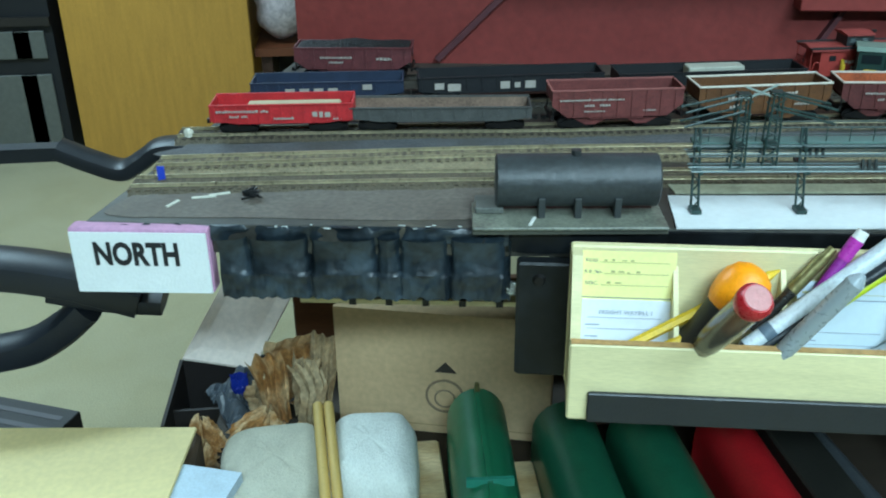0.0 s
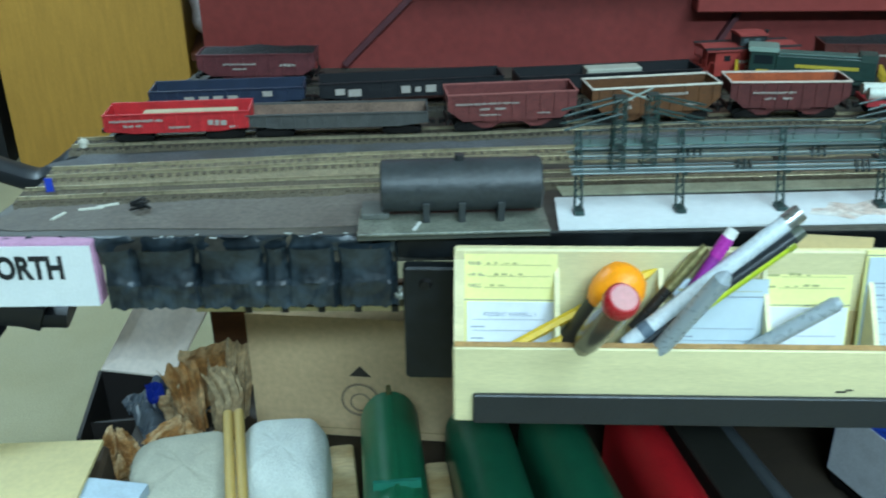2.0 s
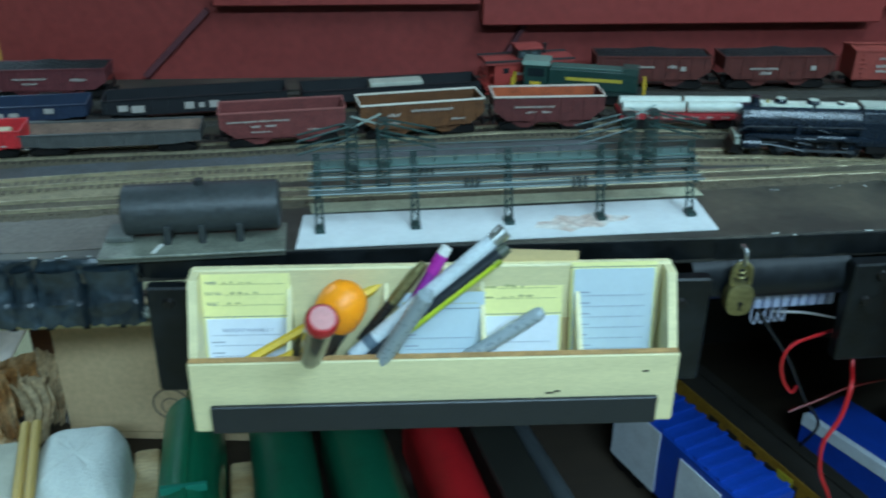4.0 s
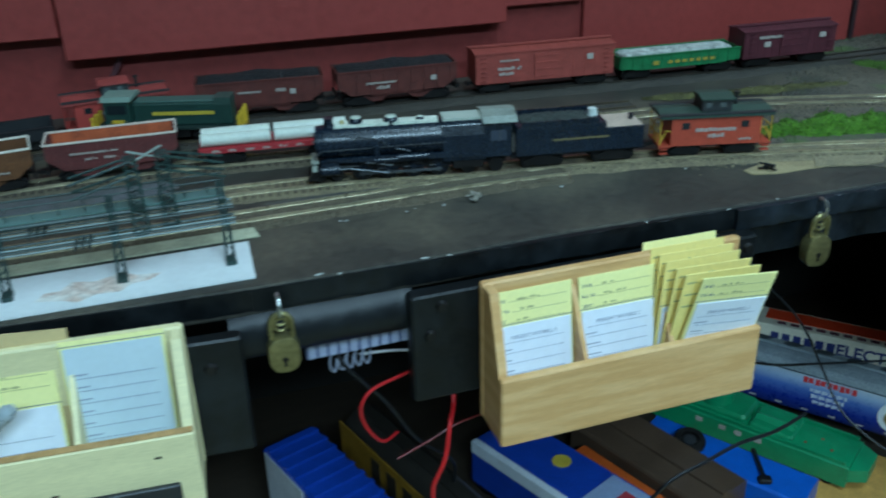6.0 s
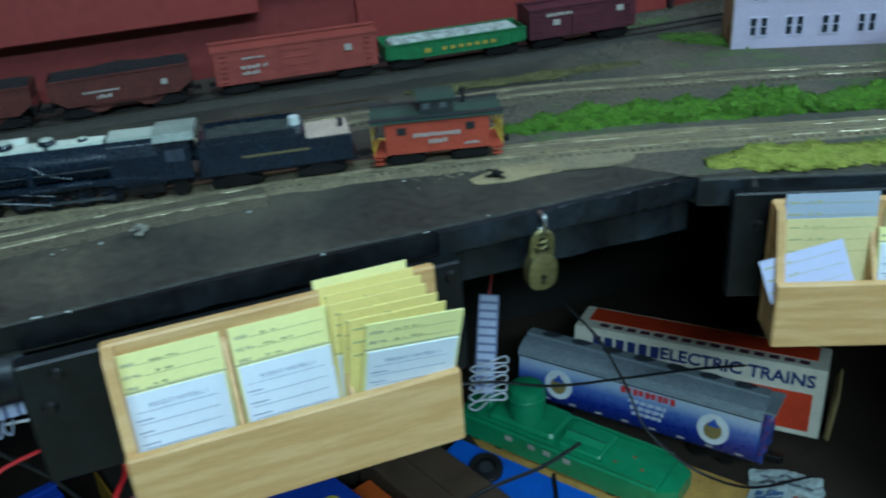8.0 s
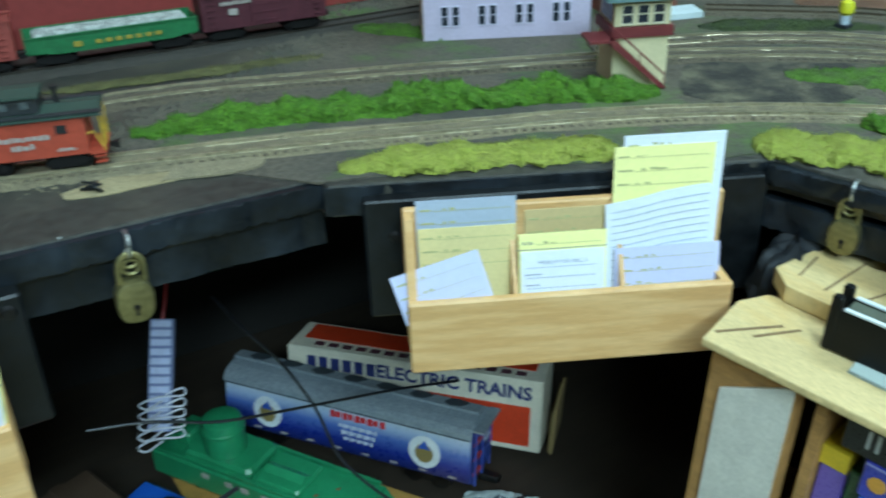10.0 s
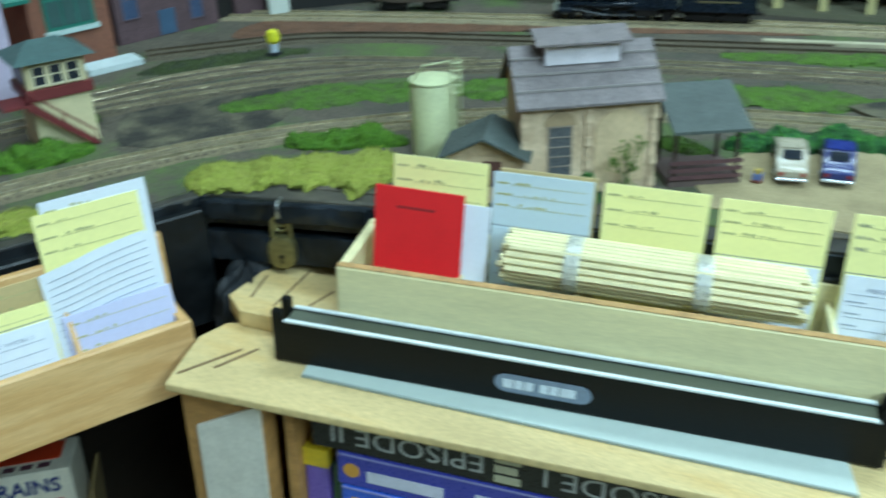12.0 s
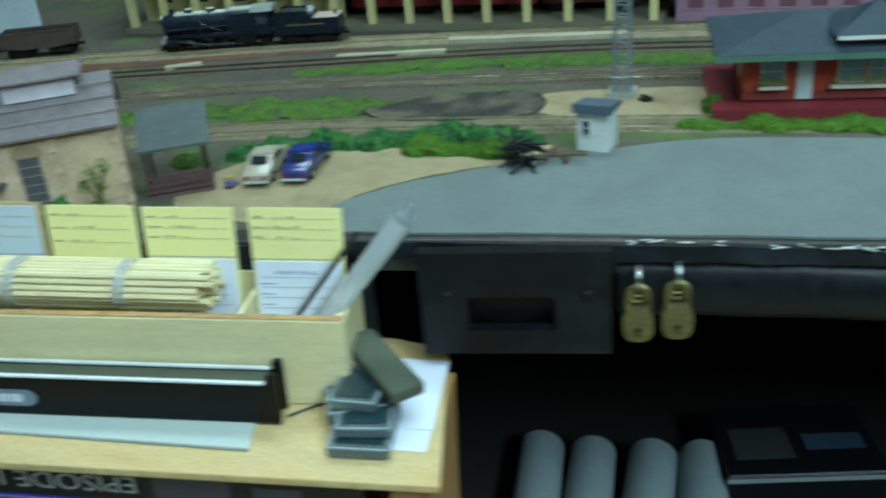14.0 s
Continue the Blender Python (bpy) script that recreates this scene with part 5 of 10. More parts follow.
def steam_engine(m, label, L=0.152):
    """Smokebox at -x, cab at +x."""
    e = thing("steam_locomotive", m, label, "locomotive", "locomotives on the layout")
    k, h = steam_black, L / 2
    R, zc = 0.0125, 0.029
    X = lambda x0, x1, r0, r1=None, n=24, z=zc: Geo().cyl((x0, 0, z), (x1, 0, z), r0, r1, n=n)
    boiler = X(-h + 0.012, h - 0.052, R, R * 1.04)
    boiler.cyl((-h + 0.006, 0, zc), (-h + 0.012, 0, zc), R * 0.96, R, n=24).cyl((-h + 0.0045, 0, zc), (-h + 0.006, 0, zc), R * 0.6, R * 0.75, n=24)
    b = part("boiler", boiler, k, e, soft=True)
    bands = Geo()
    for x in (-h + 0.028, -h + 0.045, -h + 0.062, -h + 0.079):
        bands.cyl((x, 0, zc), (x + 0.001, 0, zc), R * 1.055, n=24)
    part("boiler_band", bands, k, b, soft=True)
    fb = Geo().prism([(-0.0135, 0.012), (0.0135, 0.012), (0.0140, 0.032), (0.0115, 0.040), (0.006, 0.043), (-0.006, 0.043), (-0.0115, 0.040), (-0.0140, 0.032)], h - 0.053, h - 0.020, "x")
    part("firebox", fb, k, e, bevel=0.0008)
    top = Geo().box(-h + 0.02, h - 0.055, -0.0052, 0.0052, zc + R * 0.89, zc + R + 0.0012)
    part("top_walk", top, paint("ccd3c4", 0.6, var=0.2), e, "dusty grey top of the boiler")
    for s in (-1, 1):
        part("feed_pipe", Geo().tube(smooth_path([(-h + 0.030, s * 0.0115, 0.0355), (-h + 0.050, s * 0.0125, 0.0335), (-h + 0.060, s * 0.0135, 0.027), (-h + 0.075, s * 0.0135, 0.0225)], 5), 0.0007, 6), k, e)
        part("air_tank", Geo().cyl((-h + 0.066, s * 0.0142, 0.0185), (-h + 0.088, s * 0.0142, 0.0185), 0.0026, n=12), k, e, soft=True)
    part("pump", Geo().cyl((-h + 0.050, -0.0135, 0.021), (-h + 0.050, -0.0135, 0.0285), 0.0024, n=12), k, e, soft=True)
    part("pilot_plate", Geo().box(-h + 0.0015, -h + 0.0065, -0.010, 0.010, 0.0155, 0.0172), dusty, e, "pale dusty pilot deck")
    part("firebox_top", Geo().box(h - 0.052, h - 0.021, -0.0085, 0.0085, 0.0421, 0.0440), paint("a9b1a5", 0.6), e)
    part("smokestack", Geo().lathe([(0.0042, 0), (0.0034, 0.002), (0.0034, 0.0055), (0.0042, 0.0065)], 16, pose(-h + 0.016, 0, zc + R * 0.95)), k, e, soft=True)
    for x, r, hh, nm in ((-h + 0.036, 0.0052, 0.006, "steam_dome"), (-h + 0.062, 0.0055, 0.0055, "sand_dome"), (-h + 0.084, 0.0032, 0.004, "turret")):
        dm = part(nm, Geo().lathe([(r, 0), (r, hh * 0.6), (r * 0.75, hh * 0.9), (r * 0.3, hh)], 16, pose(x, 0, zc + R * 0.95)), k, e, soft=True)
        part("dusty_cap", Geo().lathe([(r * 0.78, hh * 0.92), (r * 0.72, hh * 1.0), (r * 0.2, hh * 1.12)], 16, pose(x, 0, zc + R * 0.95)), dusty, dm, "pale dusty cap", soft=True)
    part("bell", Geo().lathe([(0.0022, 0), (0.0012, 0.0025), (0.0004, 0.003)], 12, pose(-h + 0.026, 0, zc + R + 0.001)), brass, e, soft=True)
    part("headlight", Geo().cyl((-h + 0.002, 0, zc + 0.009), (-h + 0.0075, 0, zc + 0.009), 0.0024, n=14), paint("c9cdc6", 0.3), e, "pale headlight", soft=True)
    cab = Geo().box(h - 0.021, h - 0.001, -0.0150, -0.0142, 0.0145, 0.041).box(h - 0.021, h - 0.001, 0.0142, 0.0150, 0.0145, 0.041).box(h - 0.021, h - 0.020, -0.0142, 0.0142, 0.0145, 0.041)
    c = part("cab", cab, k, e)
    part("cab_roof", Geo().prism([(-0.0165, 0.041), (0.0165, 0.041), (0.0125, 0.0452), (0.0, 0.0468), (-0.0125, 0.0452)], h - 0.023, h + 0.003, "x"), paint("838b82", 0.6, var=0.25), c)
    part("cab_window", Geo().box(h - 0.017, h - 0.005, -0.0154, -0.0150, 0.027, 0.035), paint("39404c", 0.2), c)
    part("cab_panel", Geo().box(h - 0.0105, h - 0.0095, -0.0156, -0.0151, 0.027, 0.035), paint("2b2f35"), c)
    run = Geo()
    for s in (-1, 1):
        run.prism([(-h + 0.010, 0.0185), (-h + 0.014, 0.0205), (h - 0.056, 0.0205), (h - 0.022, 0.0165), (h - 0.022, 0.0155), (-h + 0.010, 0.0175)], min(s * 0.0125, s * 0.0155), max(s * 0.0125, s * 0.0155), "y")
    part("running_board", run, k, e)
    for s in (-1, 1):
        part("cylinder", Geo().cyl((-h + 0.008, s * 0.0125, 0.0112), (-h + 0.022, s * 0.0125, 0.0112), 0.0045, n=16).box(-h + 0.009, -h + 0.021, s * 0.0125 - 0.003, s * 0.0125 + 0.003, 0.0145, 0.0188), k, e, soft=True)
    frame = Geo().box(-h + 0.004, h - 0.004, -0.0048, 0.0048, 0.0065, 0.0155)
    part("frame", frame, wheel_dark, e)
    xs = [-h + 0.039, -h + 0.058, -h + 0.077, -h + 0.096]
    for x in xs:
        for s in (-1, 1):
            g = Geo().cyl((x, s * 0.0068, 0.0085), (x, s * 0.0086, 0.0085), 0.0085, n=20)
            w = part("driver_wheel", g, wheel_dark, e)
            sp = Geo()
            for q in range(8):
                a = 2 * math.pi * q / 8
                sp.cyl((x, s * 0.0090, 0.0085), (x + 0.0072 * math.cos(a), s * 0.0090, 0.0085 + 0.0072 * math.sin(a)), 0.0006, n=5)
            sp.cyl((x, s * 0.0086, 0.0085), (x, s * 0.0098, 0.0085), 0.0022, n=10)
            part("spokes", sp, k, w)
    for x, r in ((-h + 0.007, 0.0050), (-h + 0.020, 0.0050), (h - 0.033, 0.0058), (h - 0.012, 0.0058)):
        for s in (-1, 1):
            part("pony_wheel", Geo().cyl((x, s * 0.0068, r), (x, s * 0.0084, r), r, n=16), wheel_dark, e)
    for s in (-1, 1):
        y = s * 0.0108
        rod = Geo().box(xs[0] - 0.002, xs[-1] + 0.002, min(y, y + s * 0.001), max(y, y + s * 0.001), 0.0052, 0.0072)
        for x in xs:
            rod.cyl((x, y - 0.0002, 0.0062), (x, y + s * 0.0014, 0.0062), 0.0020, n=10)
        part("side_rod", rod, rod_metal, e, "worn silver side rod")
        y2 = y + s * 0.0022
        mr = Geo().cyl((xs[1], y2, 0.0062), (-h + 0.030, y2, 0.0112), 0.0008, n=6).cyl((-h + 0.030, y2, 0.0112), (-h + 0.021, y2, 0.0112), 0.0006, n=6).box(-h + 0.022, -h + 0.036, y2 - 0.0008, y2 + 0.0008, 0.0128, 0.0136).cyl((-h + 0.036, y2, 0.0165), (xs[1] + 0.004, y2, 0.0120), 0.0005, n=6)
        part("valve_gear", mr, rod_metal, e)
    pil = Geo().prism([(-h - 0.002, 0.0025), (-h + 0.006, 0.0035), (-h + 0.006, 0.0125), (-h + 0.003, 0.0125)], -0.0125, 0.0125, "y")
    part("pilot", pil, wheel_dark, e)
    part("pilot_beam", Geo().box(-h + 0.002, -h + 0.0055, -0.0135, 0.0135, 0.0105, 0.0150), paint("9aa196", 0.6), e, "grey pilot beam")
    st = Geo()
    for s in (-1, 1):
        st.tube([(-h + 0.004, s * 0.0135, 0.015), (-h + 0.004, s * 0.0135, 0.022), (-h + 0.010, s * 0.0135, 0.0262), (h - 0.050, s * 0.0150, 0.0282)], 0.0004, 5)
    part("handrail", st, rod_metal, e)
    part("air_tank", Geo().cyl((-h + 0.048, -0.0135, 0.0170), (-h + 0.080, -0.0135, 0.0170), 0.0024, n=12), k, e, soft=True)
    part("lower_rigging", Geo().box(h - 0.045, h - 0.022, -0.0125, 0.0125, 0.0060, 0.0120), wheel_dark, e)
    return e


def tender(m, label, L=0.100):
    e = thing("tender", m, label, "tender", "locomotives on the layout")
    h, k = L / 2, steam_black
    body = Geo().prism([(-h, 0.012), (h, 0.012), (h, 0.0295), (h - 0.030, 0.0295), (h - 0.030, 0.0345), (-h + 0.002, 0.0345), (-h, 0.0325)], -0.0155, 0.0155, "y")
    part("tank", body, k, e, bevel=0.0007)
    rim = Geo()
    for s in (-1, 1):
        rim.box(-h + 0.004, h - 0.036, min(s * 0.0155, s * 0.0147), max(s * 0.0155, s * 0.0147), 0.0347, 0.0385)
    part("bunker_side", rim, k, e)

    def heap(u, v):
        x, y = -h + 0.006 + u * (L - 0.046), (v - 0.5) * 0.0288
        return (x, y, 0.0350 + 0.004 * (1 - (2 * v - 1) ** 2) * (1 - (2 * u - 1) ** 4) + 0.0012 * noise.noise(Vector((x * 280, y * 280, 2))))
    part("coal_load", Geo().grid(40, 16, heap), surface("dusty_coal", "3c4440", 0.75, var=0.4, scale=250, fine=900, bump=0.9), e, "grey green dusty coal")
    part("rear_deck", Geo().box(h - 0.0295, h - 0.001, -0.0145, 0.0145, 0.0296, 0.0302), paint("b9a493", 0.7, var=0.2), e, "dusty pinkish rear deck")
    part("hatch", Geo().cyl((h - 0.036, 0.003, 0.0347), (h - 0.036, 0.003, 0.040), 0.004, 0.0036, n=12), paint("c3c9c4", 0.5), e, "pale hatch cover")
    part("light", Geo().cyl((h - 0.006, 0, 0.0302), (h - 0.006, 0, 0.0352), 0.0018, n=10), k, e)
    part("stripe", bars([(-0.022, 0.0225, 0.044, 0.0016)], 0.0002), paint("6a6040", 0.5), e, "thin gold lettering", m=pose(0, -0.0156, 0))
    part("front_panel", Geo().box(-h - 0.0004, -h, -0.008, 0.008, 0.013, 0.027), paint("c9c4b4", 0.6), e)
    part("underframe", Geo().box(-h - 0.003, h + 0.003, -0.012, 0.012, 0.0098, 0.012), wheel_dark, e)
    for x in (-h + 0.022, h - 0.022):
        bogie(e, x, 0.012)
    couplers(e, L + 0.004)
    return e


def diesel(m, label, L=0.125):
    e = thing("diesel_switcher", m, label, "locomotive", "locomotives on the layout")
    k, h = paint("1f3a33", 0.45, var=0.15), L / 2
    ym = paint("c9a62c", 0.5)
    part("hood", Geo().box(-h + 0.034, h - 0.008, -0.0085, 0.0085, 0.0135, 0.0325, c=0.001), k, e)
    part("hood_top", Geo().box(-h + 0.036, h - 0.010, -0.0075, 0.0075, 0.0327, 0.0345, c=0.0006), paint("3f5a52", 0.5), e)
    part("radiator", Geo().box(h - 0.022, h - 0.008, -0.0088, 0.0088, 0.030, 0.0365), paint("2d443d", 0.5), e)
    c = part("cab", Geo().box(-h + 0.012, -h + 0.0335, -0.0145, 0.0145, 0.0135, 0.0365), k, e)
    part("cab_roof", Geo().prism([(-0.0155, 0.0365), (0.0155, 0.0365), (0.011, 0.0395), (-0.011, 0.0395)], -h + 0.010, -h + 0.0355, "x"), paint("6e8479", 0.5), c)
    part("cab_window", Geo().box(-h + 0.015, -h + 0.031, -0.0149, -0.0145, 0.026, 0.0335), paint("20282a", 0.15), c)
    part("footplate", Geo().box(-h + 0.002, h - 0.002, -0.0150, 0.0150, 0.0115, 0.0133), paint("1c2b27", 0.5), e)
    for s in (-1, 1):
        r = Geo()
        for y in (-0.0145, -0.005, 0.005, 0.0145):
            r.box(s * h - 0.0012 - (0.0015 if s > 0 else -0.0015), s * h + 0.0012 - (0.0015 if s > 0 else -0.0015), y - 0.0012, y + 0.0012, 0.003, 0.0235)
        r.box(s * (h - 0.0015) - 0.0012, s * (h - 0.0015) + 0.0012, -0.0145, 0.0145, 0.005, 0.010)
        part("end_steps", r, ym, e, "yellow end steps and rails")
    part("stripe", bars([(-0.012, 0.0225, 0.052, 0.003)], 0.0003), paint("b8a436", 0.5), e, "yellow lettering bar", m=pose(0, -0.0086, 0))
    part("number_bar", bars([(-h + 0.018, 0.018, 0.010, 0.003)], 0.0003), ym, e, m=pose(0, -0.0146, 0))
    part("fuel_tank", Geo().box(-0.018, 0.018, -0.012, 0.012, 0.004, 0.0112), wheel_dark, e)
    for x in (-h + 0.026, h - 0.026):
        bogie(e, x, 0.012)
    couplers(e, L)
    return e


# standing freight cars, front row
LOWER = Matrix.Diagonal((1, 1, 0.89, 1))
gondola(at_track(T_THREE, 0.082) @ LOWER, 0.110, "b8252a", "bright red gondola car with white lettering", H=0.027, marks=[(-0.050, 0.021, 0.040, 0.0022), (-0.040, 0.0165, 0.014, 0.002), (-0.006, 0.0145, 0.016, 0.002), (0.024, 0.016, 0.014, 0.005), (0.040, 0.0135, 0.006, 0.002)],
        load=(Geo().box(-0.028, 0.045, -0.004, 0.006, 0.0136, 0.0245, c=0.001), paint("b9a787", 0.7), "tan wooden load"))
gondola(at_track(T_THREE, 0.208) @ LOWER, 0.140, "4a4b49", "weathered grey gondola car with a rusty inside", inside="7a6557", H=0.0225)
hopper(at_track(T_THREE, 0.341) @ LOWER, 0.102, "6b3330", "faded red hopper car with pale lettering", marks=[(-0.045, 0.0275, 0.050, 0.0016), (-0.026, 0.0225, 0.008, 0.002), (-0.014, 0.0225, 0.008, 0.002), (-0.026, 0.0175, 0.016, 0.0014), (0.020, 0.0175, 0.010, 0.0014)], rim="8f5550")
hopper(at_track(T_THREE, 0.458) @ LOWER, 0.106, "5e3a1c", "brown hopper car with a white rim", rim="d6d0c2", marks=[(-0.010, 0.028, 0.036, 0.0024), (-0.030, 0.0245, 0.010, 0.003), (-0.028, 0.017, 0.010, 0.003), (0.024, 0.018, 0.012, 0.002)])
hopper(at_track(T_THREE, 0.570) @ LOWER, 0.096, "5a2826", "dark red hopper car with a pale rim", rim="cfc2b4", inside="a8512c", marks=[(-0.030, 0.026, 0.034, 0.0018), (-0.020, 0.0205, 0.008, 0.002), (-0.006, 0.0205, 0.008, 0.002)])
fl = thing("flat_car", at_track(T_THREE, 0.690), "red flat car carrying two long white pipes", "flat car", "freight cars on the layout")
part("deck", Geo().box(-0.060, 0.060, -0.0155, 0.0155, 0.0115, 0.0155), paint("9c2a30", 0.5), fl)
car_marks(fl, -0.0158, [(-0.050 + 0.013 * k, 0.0125, 0.006, 0.002) for k in range(8)])
for y in (-0.0075, 0.0075):
    for x0, x1 in ((-0.058, -0.004), (-0.001, 0.057)):
        part("pipe_load", Geo().cyl((x0, y, 0.0203), (x1, y, 0.0203), 0.0050, n=18), paint("c5cbbf", 0.5), fl, "pale grey pipe", soft=True)
part("underframe", Geo().box(-0.06, 0.06, -0.003, 0.003, 0.0085, 0.0114), wheel_dark, fl)
for x in (-0.040, 0.040):
    bogie(fl, x)
couplers(fl, 0.120)

# engine, tender and caboose on the main track
steam_engine(at_track(T_MAIN, 0.772), "black model steam locomotive with dusty grey top")
tender(at_track(T_MAIN, 0.895), "blue black coal tender with gold lettering")
caboose(at_track(T_MAIN, 0.997), 0.088, "a8442f", "2f4238", "orange red caboose with a dark green roof")

# second row
gondola(at_track(T_FOUR, 0.118) @ LOWER, 0.128, "1f2c42", "dark blue gondola car with pale marks", marks=[(-0.035 + 0.012 * k, 0.015, 0.008, 0.004) for k in range(4)] + [(0.030, 0.017, 0.008, 0.005)], H=0.024)
gondola(at_track(T_FOUR, 0.275) @ LOWER, 0.158, "14161a", "long black gondola car with white lettering", marks=[(-0.066, 0.0155, 0.008, 0.006), (-0.055, 0.0135, 0.011, 0.007), (-0.010, 0.0145, 0.008, 0.007), (0.002, 0.0152, 0.005, 0.005), (0.011, 0.0145, 0.009, 0.007)], H=0.026)
gondola(at_track(T_FOUR, 0.450) @ LOWER, 0.165, "15171a", "long black gondola car with a pale load", H=0.023, load=(Geo().box(-0.02, 0.03, -0.008, 0.008, 0.0136, 0.0255, c=0.001), paint("a9aa9c", 0.7), "pale flat load"))
caboose(at_track(T_FOUR, 0.588) @ pose(-0.012, 0.028, -0.0022, 0, 0, 20), 0.088, "9e3a33", "8d3a35", "dull red caboose standing near the backdrop", rails="9e3a33")
diesel(at_track(T_FOUR, 0.625), "dark green diesel switcher with yellow steps")

# rear row
hopper(at_track(T_REAR, 0.143) @ LOWER, 0.108, "5f2a2d", "dark red hopper car with a coal load", load=True, H=0.034, marks=[(-0.030, 0.024, 0.030, 0.002), (-0.022, 0.019, 0.014, 0.002), (0.022, 0.022, 0.014, 0.003)])
hopper(at_track(T_REAR, 0.712), 0.112, "54241d", "brown red hopper car with a coal load", load=True, H=0.034, marks=[(-0.020, 0.024, 0.020, 0.002), (0.014, 0.024, 0.008, 0.003), (0.026, 0.021, 0.005, 0.0045)])
hopper(at_track(T_REAR, 0.833), 0.112, "54241d", "brown red hopper car with a coal load", load=True, H=0.034, marks=[(-0.030, 0.022, 0.028, 0.002), (-0.020, 0.017, 0.012, 0.003), (0.031, 0.021, 0.005, 0.0045)])
boxcar(at_track(T_REAR, 0.972), 0.138, "8e3f36", "orange red box car with white marks", H=0.042, marks=[(-0.045, 0.031, 0.018, 0.002), (-0.047, 0.023, 0.022, 0.003), (-0.046, 0.018, 0.014, 0.003), (0.041, 0.027, 0.006, 0.0055)])
gondola(at_track(T_REAR, 1.112), 0.128, "1f6a3c", "green gondola car with yellow lettering and a white load", H=0.024,
        load=(Geo().box(-0.058, 0.058, -0.013, 0.013, 0.0136, 0.0250, c=0.002), surface("white_scrap", "bdc4bd", 0.8, var=0.5, scale=120, fine=500, bump=1.0), "pale lumpy load"))
o = [c for c in scene.objects if c.name.startswith("gondola_car")][-1]
car_marks(o, -0.0169, [(-0.030, 0.0145, 0.006, 0.004)] + [(-0.014 + 0.0075 * k, 0.0150, 0.0045, 0.003) for k in range(7)], paint("9c8a34", 0.5))
boxcar(at_track(T_REAR, 1.230), 0.104, "4d1f28", "dark maroon box car with white marks", H=0.040, marks=[(-0.036, 0.030, 0.026, 0.003), (-0.030, 0.022, 0.007, 0.005), (0.032, 0.027, 0.007, 0.005)])


# ---- scenery: ground sheets, bushes and grass ----
dirt = surface("scenic_dirt", "5f5749", 0.95, var=0.34, scale=14, fine=320, bump=0.3, second="403d35", spread=0.48)


def overgrow(m, colour, scale, low, high):
    """Moss in wandering patches over a ground material."""
    n, l = m.node_tree.nodes, m.node_tree.links
    b = n["Principled BSDF"]
    was = b.inputs["Base Color"].links[0].from_socket
    co, nz = n.new("ShaderNodeTexCoord"), n.new("ShaderNodeTexNoise")
    nz.inputs["Scale"].default_value, nz.inputs["Detail"].default_value, nz.inputs["Roughness"].default_value = scale, 9, 0.72
    l.new(co.outputs["Object"], nz.inputs["Vector"])
    rg = n.new("ShaderNodeMapRange")
    rg.inputs["From Min"].default_value, rg.inputs["From Max"].default_value = low, high
    rg.inputs["To Max"].default_value = 0.85
    l.new(nz.outputs["Fac"], rg.inputs["Value"])
    mx = n.new("ShaderNodeMix")
    mx.data_type = "RGBA"
    l.new(rg.outputs[0], mx.inputs[0]), l.new(was, mx.inputs[6])
    mx.inputs[7].default_value = (*hexc(colour), 1)
    l.new(mx.outputs[2], b.inputs["Base Color"])


overgrow(dirt, "52692f", 7, 0.50, 0.62)
sand = surface("scenic_sand", "a3936e", 0.95, var=0.22, scale=30, fine=500, bump=0.3, second="857758")
asphalt = surface("scenic_asphalt", "717a76", 0.85, var=0.20, scale=16, fine=500, bump=0.3, second="626a66")
moss_dark = surface("bush_green", "5c8a1e", 0.9, var=0.5, scale=120, fine=600, bump=0.8, second="426a14")
moss_light = surface("bush_lime", "a4aa48", 0.9, var=0.3, scale=120, fine=600, bump=0.8, second="8b9438")
grass_green = surface("scatter_grass", "5f8a28", 0.95, var=0.5, scale=60, fine=600, bump=0.8, second="47592a", spread=0.5)
bush_blue = surface("bush_teal", "2f6b38", 0.9, var=0.5, scale=150, fine=600, bump=0.8, second="3d7a30")


def sheet(name, pts, z, mat, label, thick=0.0012):
    """A thin ground sheet with a softly wandering edge."""
    c = [p for p in smooth_path([(x, y, 0) for x, y in pts] + [(*pts[0], 0)], 6)][:-1]
    out = [(p.x + 0.002 * noise.noise(p * 60), p.y + 0.002 * noise.noise(p * 60 + Vector((9, 9, 9)))) for p in c]
    return solid(name, Geo().prism(out, z - thick, z, "z"), mat, label, name.split("_")[0], kind="structure")


sheet("ground_dirt", [(1.12, 0.594), (1.2, 0.557), (1.301, 0.488), (1.361, 0.449), (1.378, 0.364), (1.421, 0.083), (1.44, -0.13), (1.479, -0.471), (1.493, -0.777), (1.8, -0.79), (2.12, -0.79), (2.13, 0.3), (2.10, 1.05), (1.66, 1.06), (1.53, 0.92), (1.36, 0.9), (1.2, 0.8), (1.05, 0.72)], TOP + 0.0009, dirt, "brown grey scenic dirt over the far part of the deck")
PLACE[0] = ANNEX
sheet("ground_asphalt", [(1.440, -0.066), (1.476, -0.053), (1.526, -0.098), (1.557, -0.147), (1.589, -0.206), (1.629, -0.305), (1.640, -0.437), (1.655, -0.8), (1.66, -1.07), (1.53, -1.07), (1.50, -0.72), (1.472, -0.418), (1.459, -0.256)], TOP + 0.0023, asphalt, "smooth grey model asphalt yard", 0.0018)
sheet("ground_sand", [(1.455, 0.06), (1.50, 0.075), (1.56, 0.05), (1.605, -0.02), (1.62, -0.10), (1.61, -0.19), (1.575, -0.17), (1.545, -0.115), (1.50, -0.065), (1.45, -0.055)], TOP + 0.0018, sand, "pale sandy lot beside the stone shed", 0.0012)
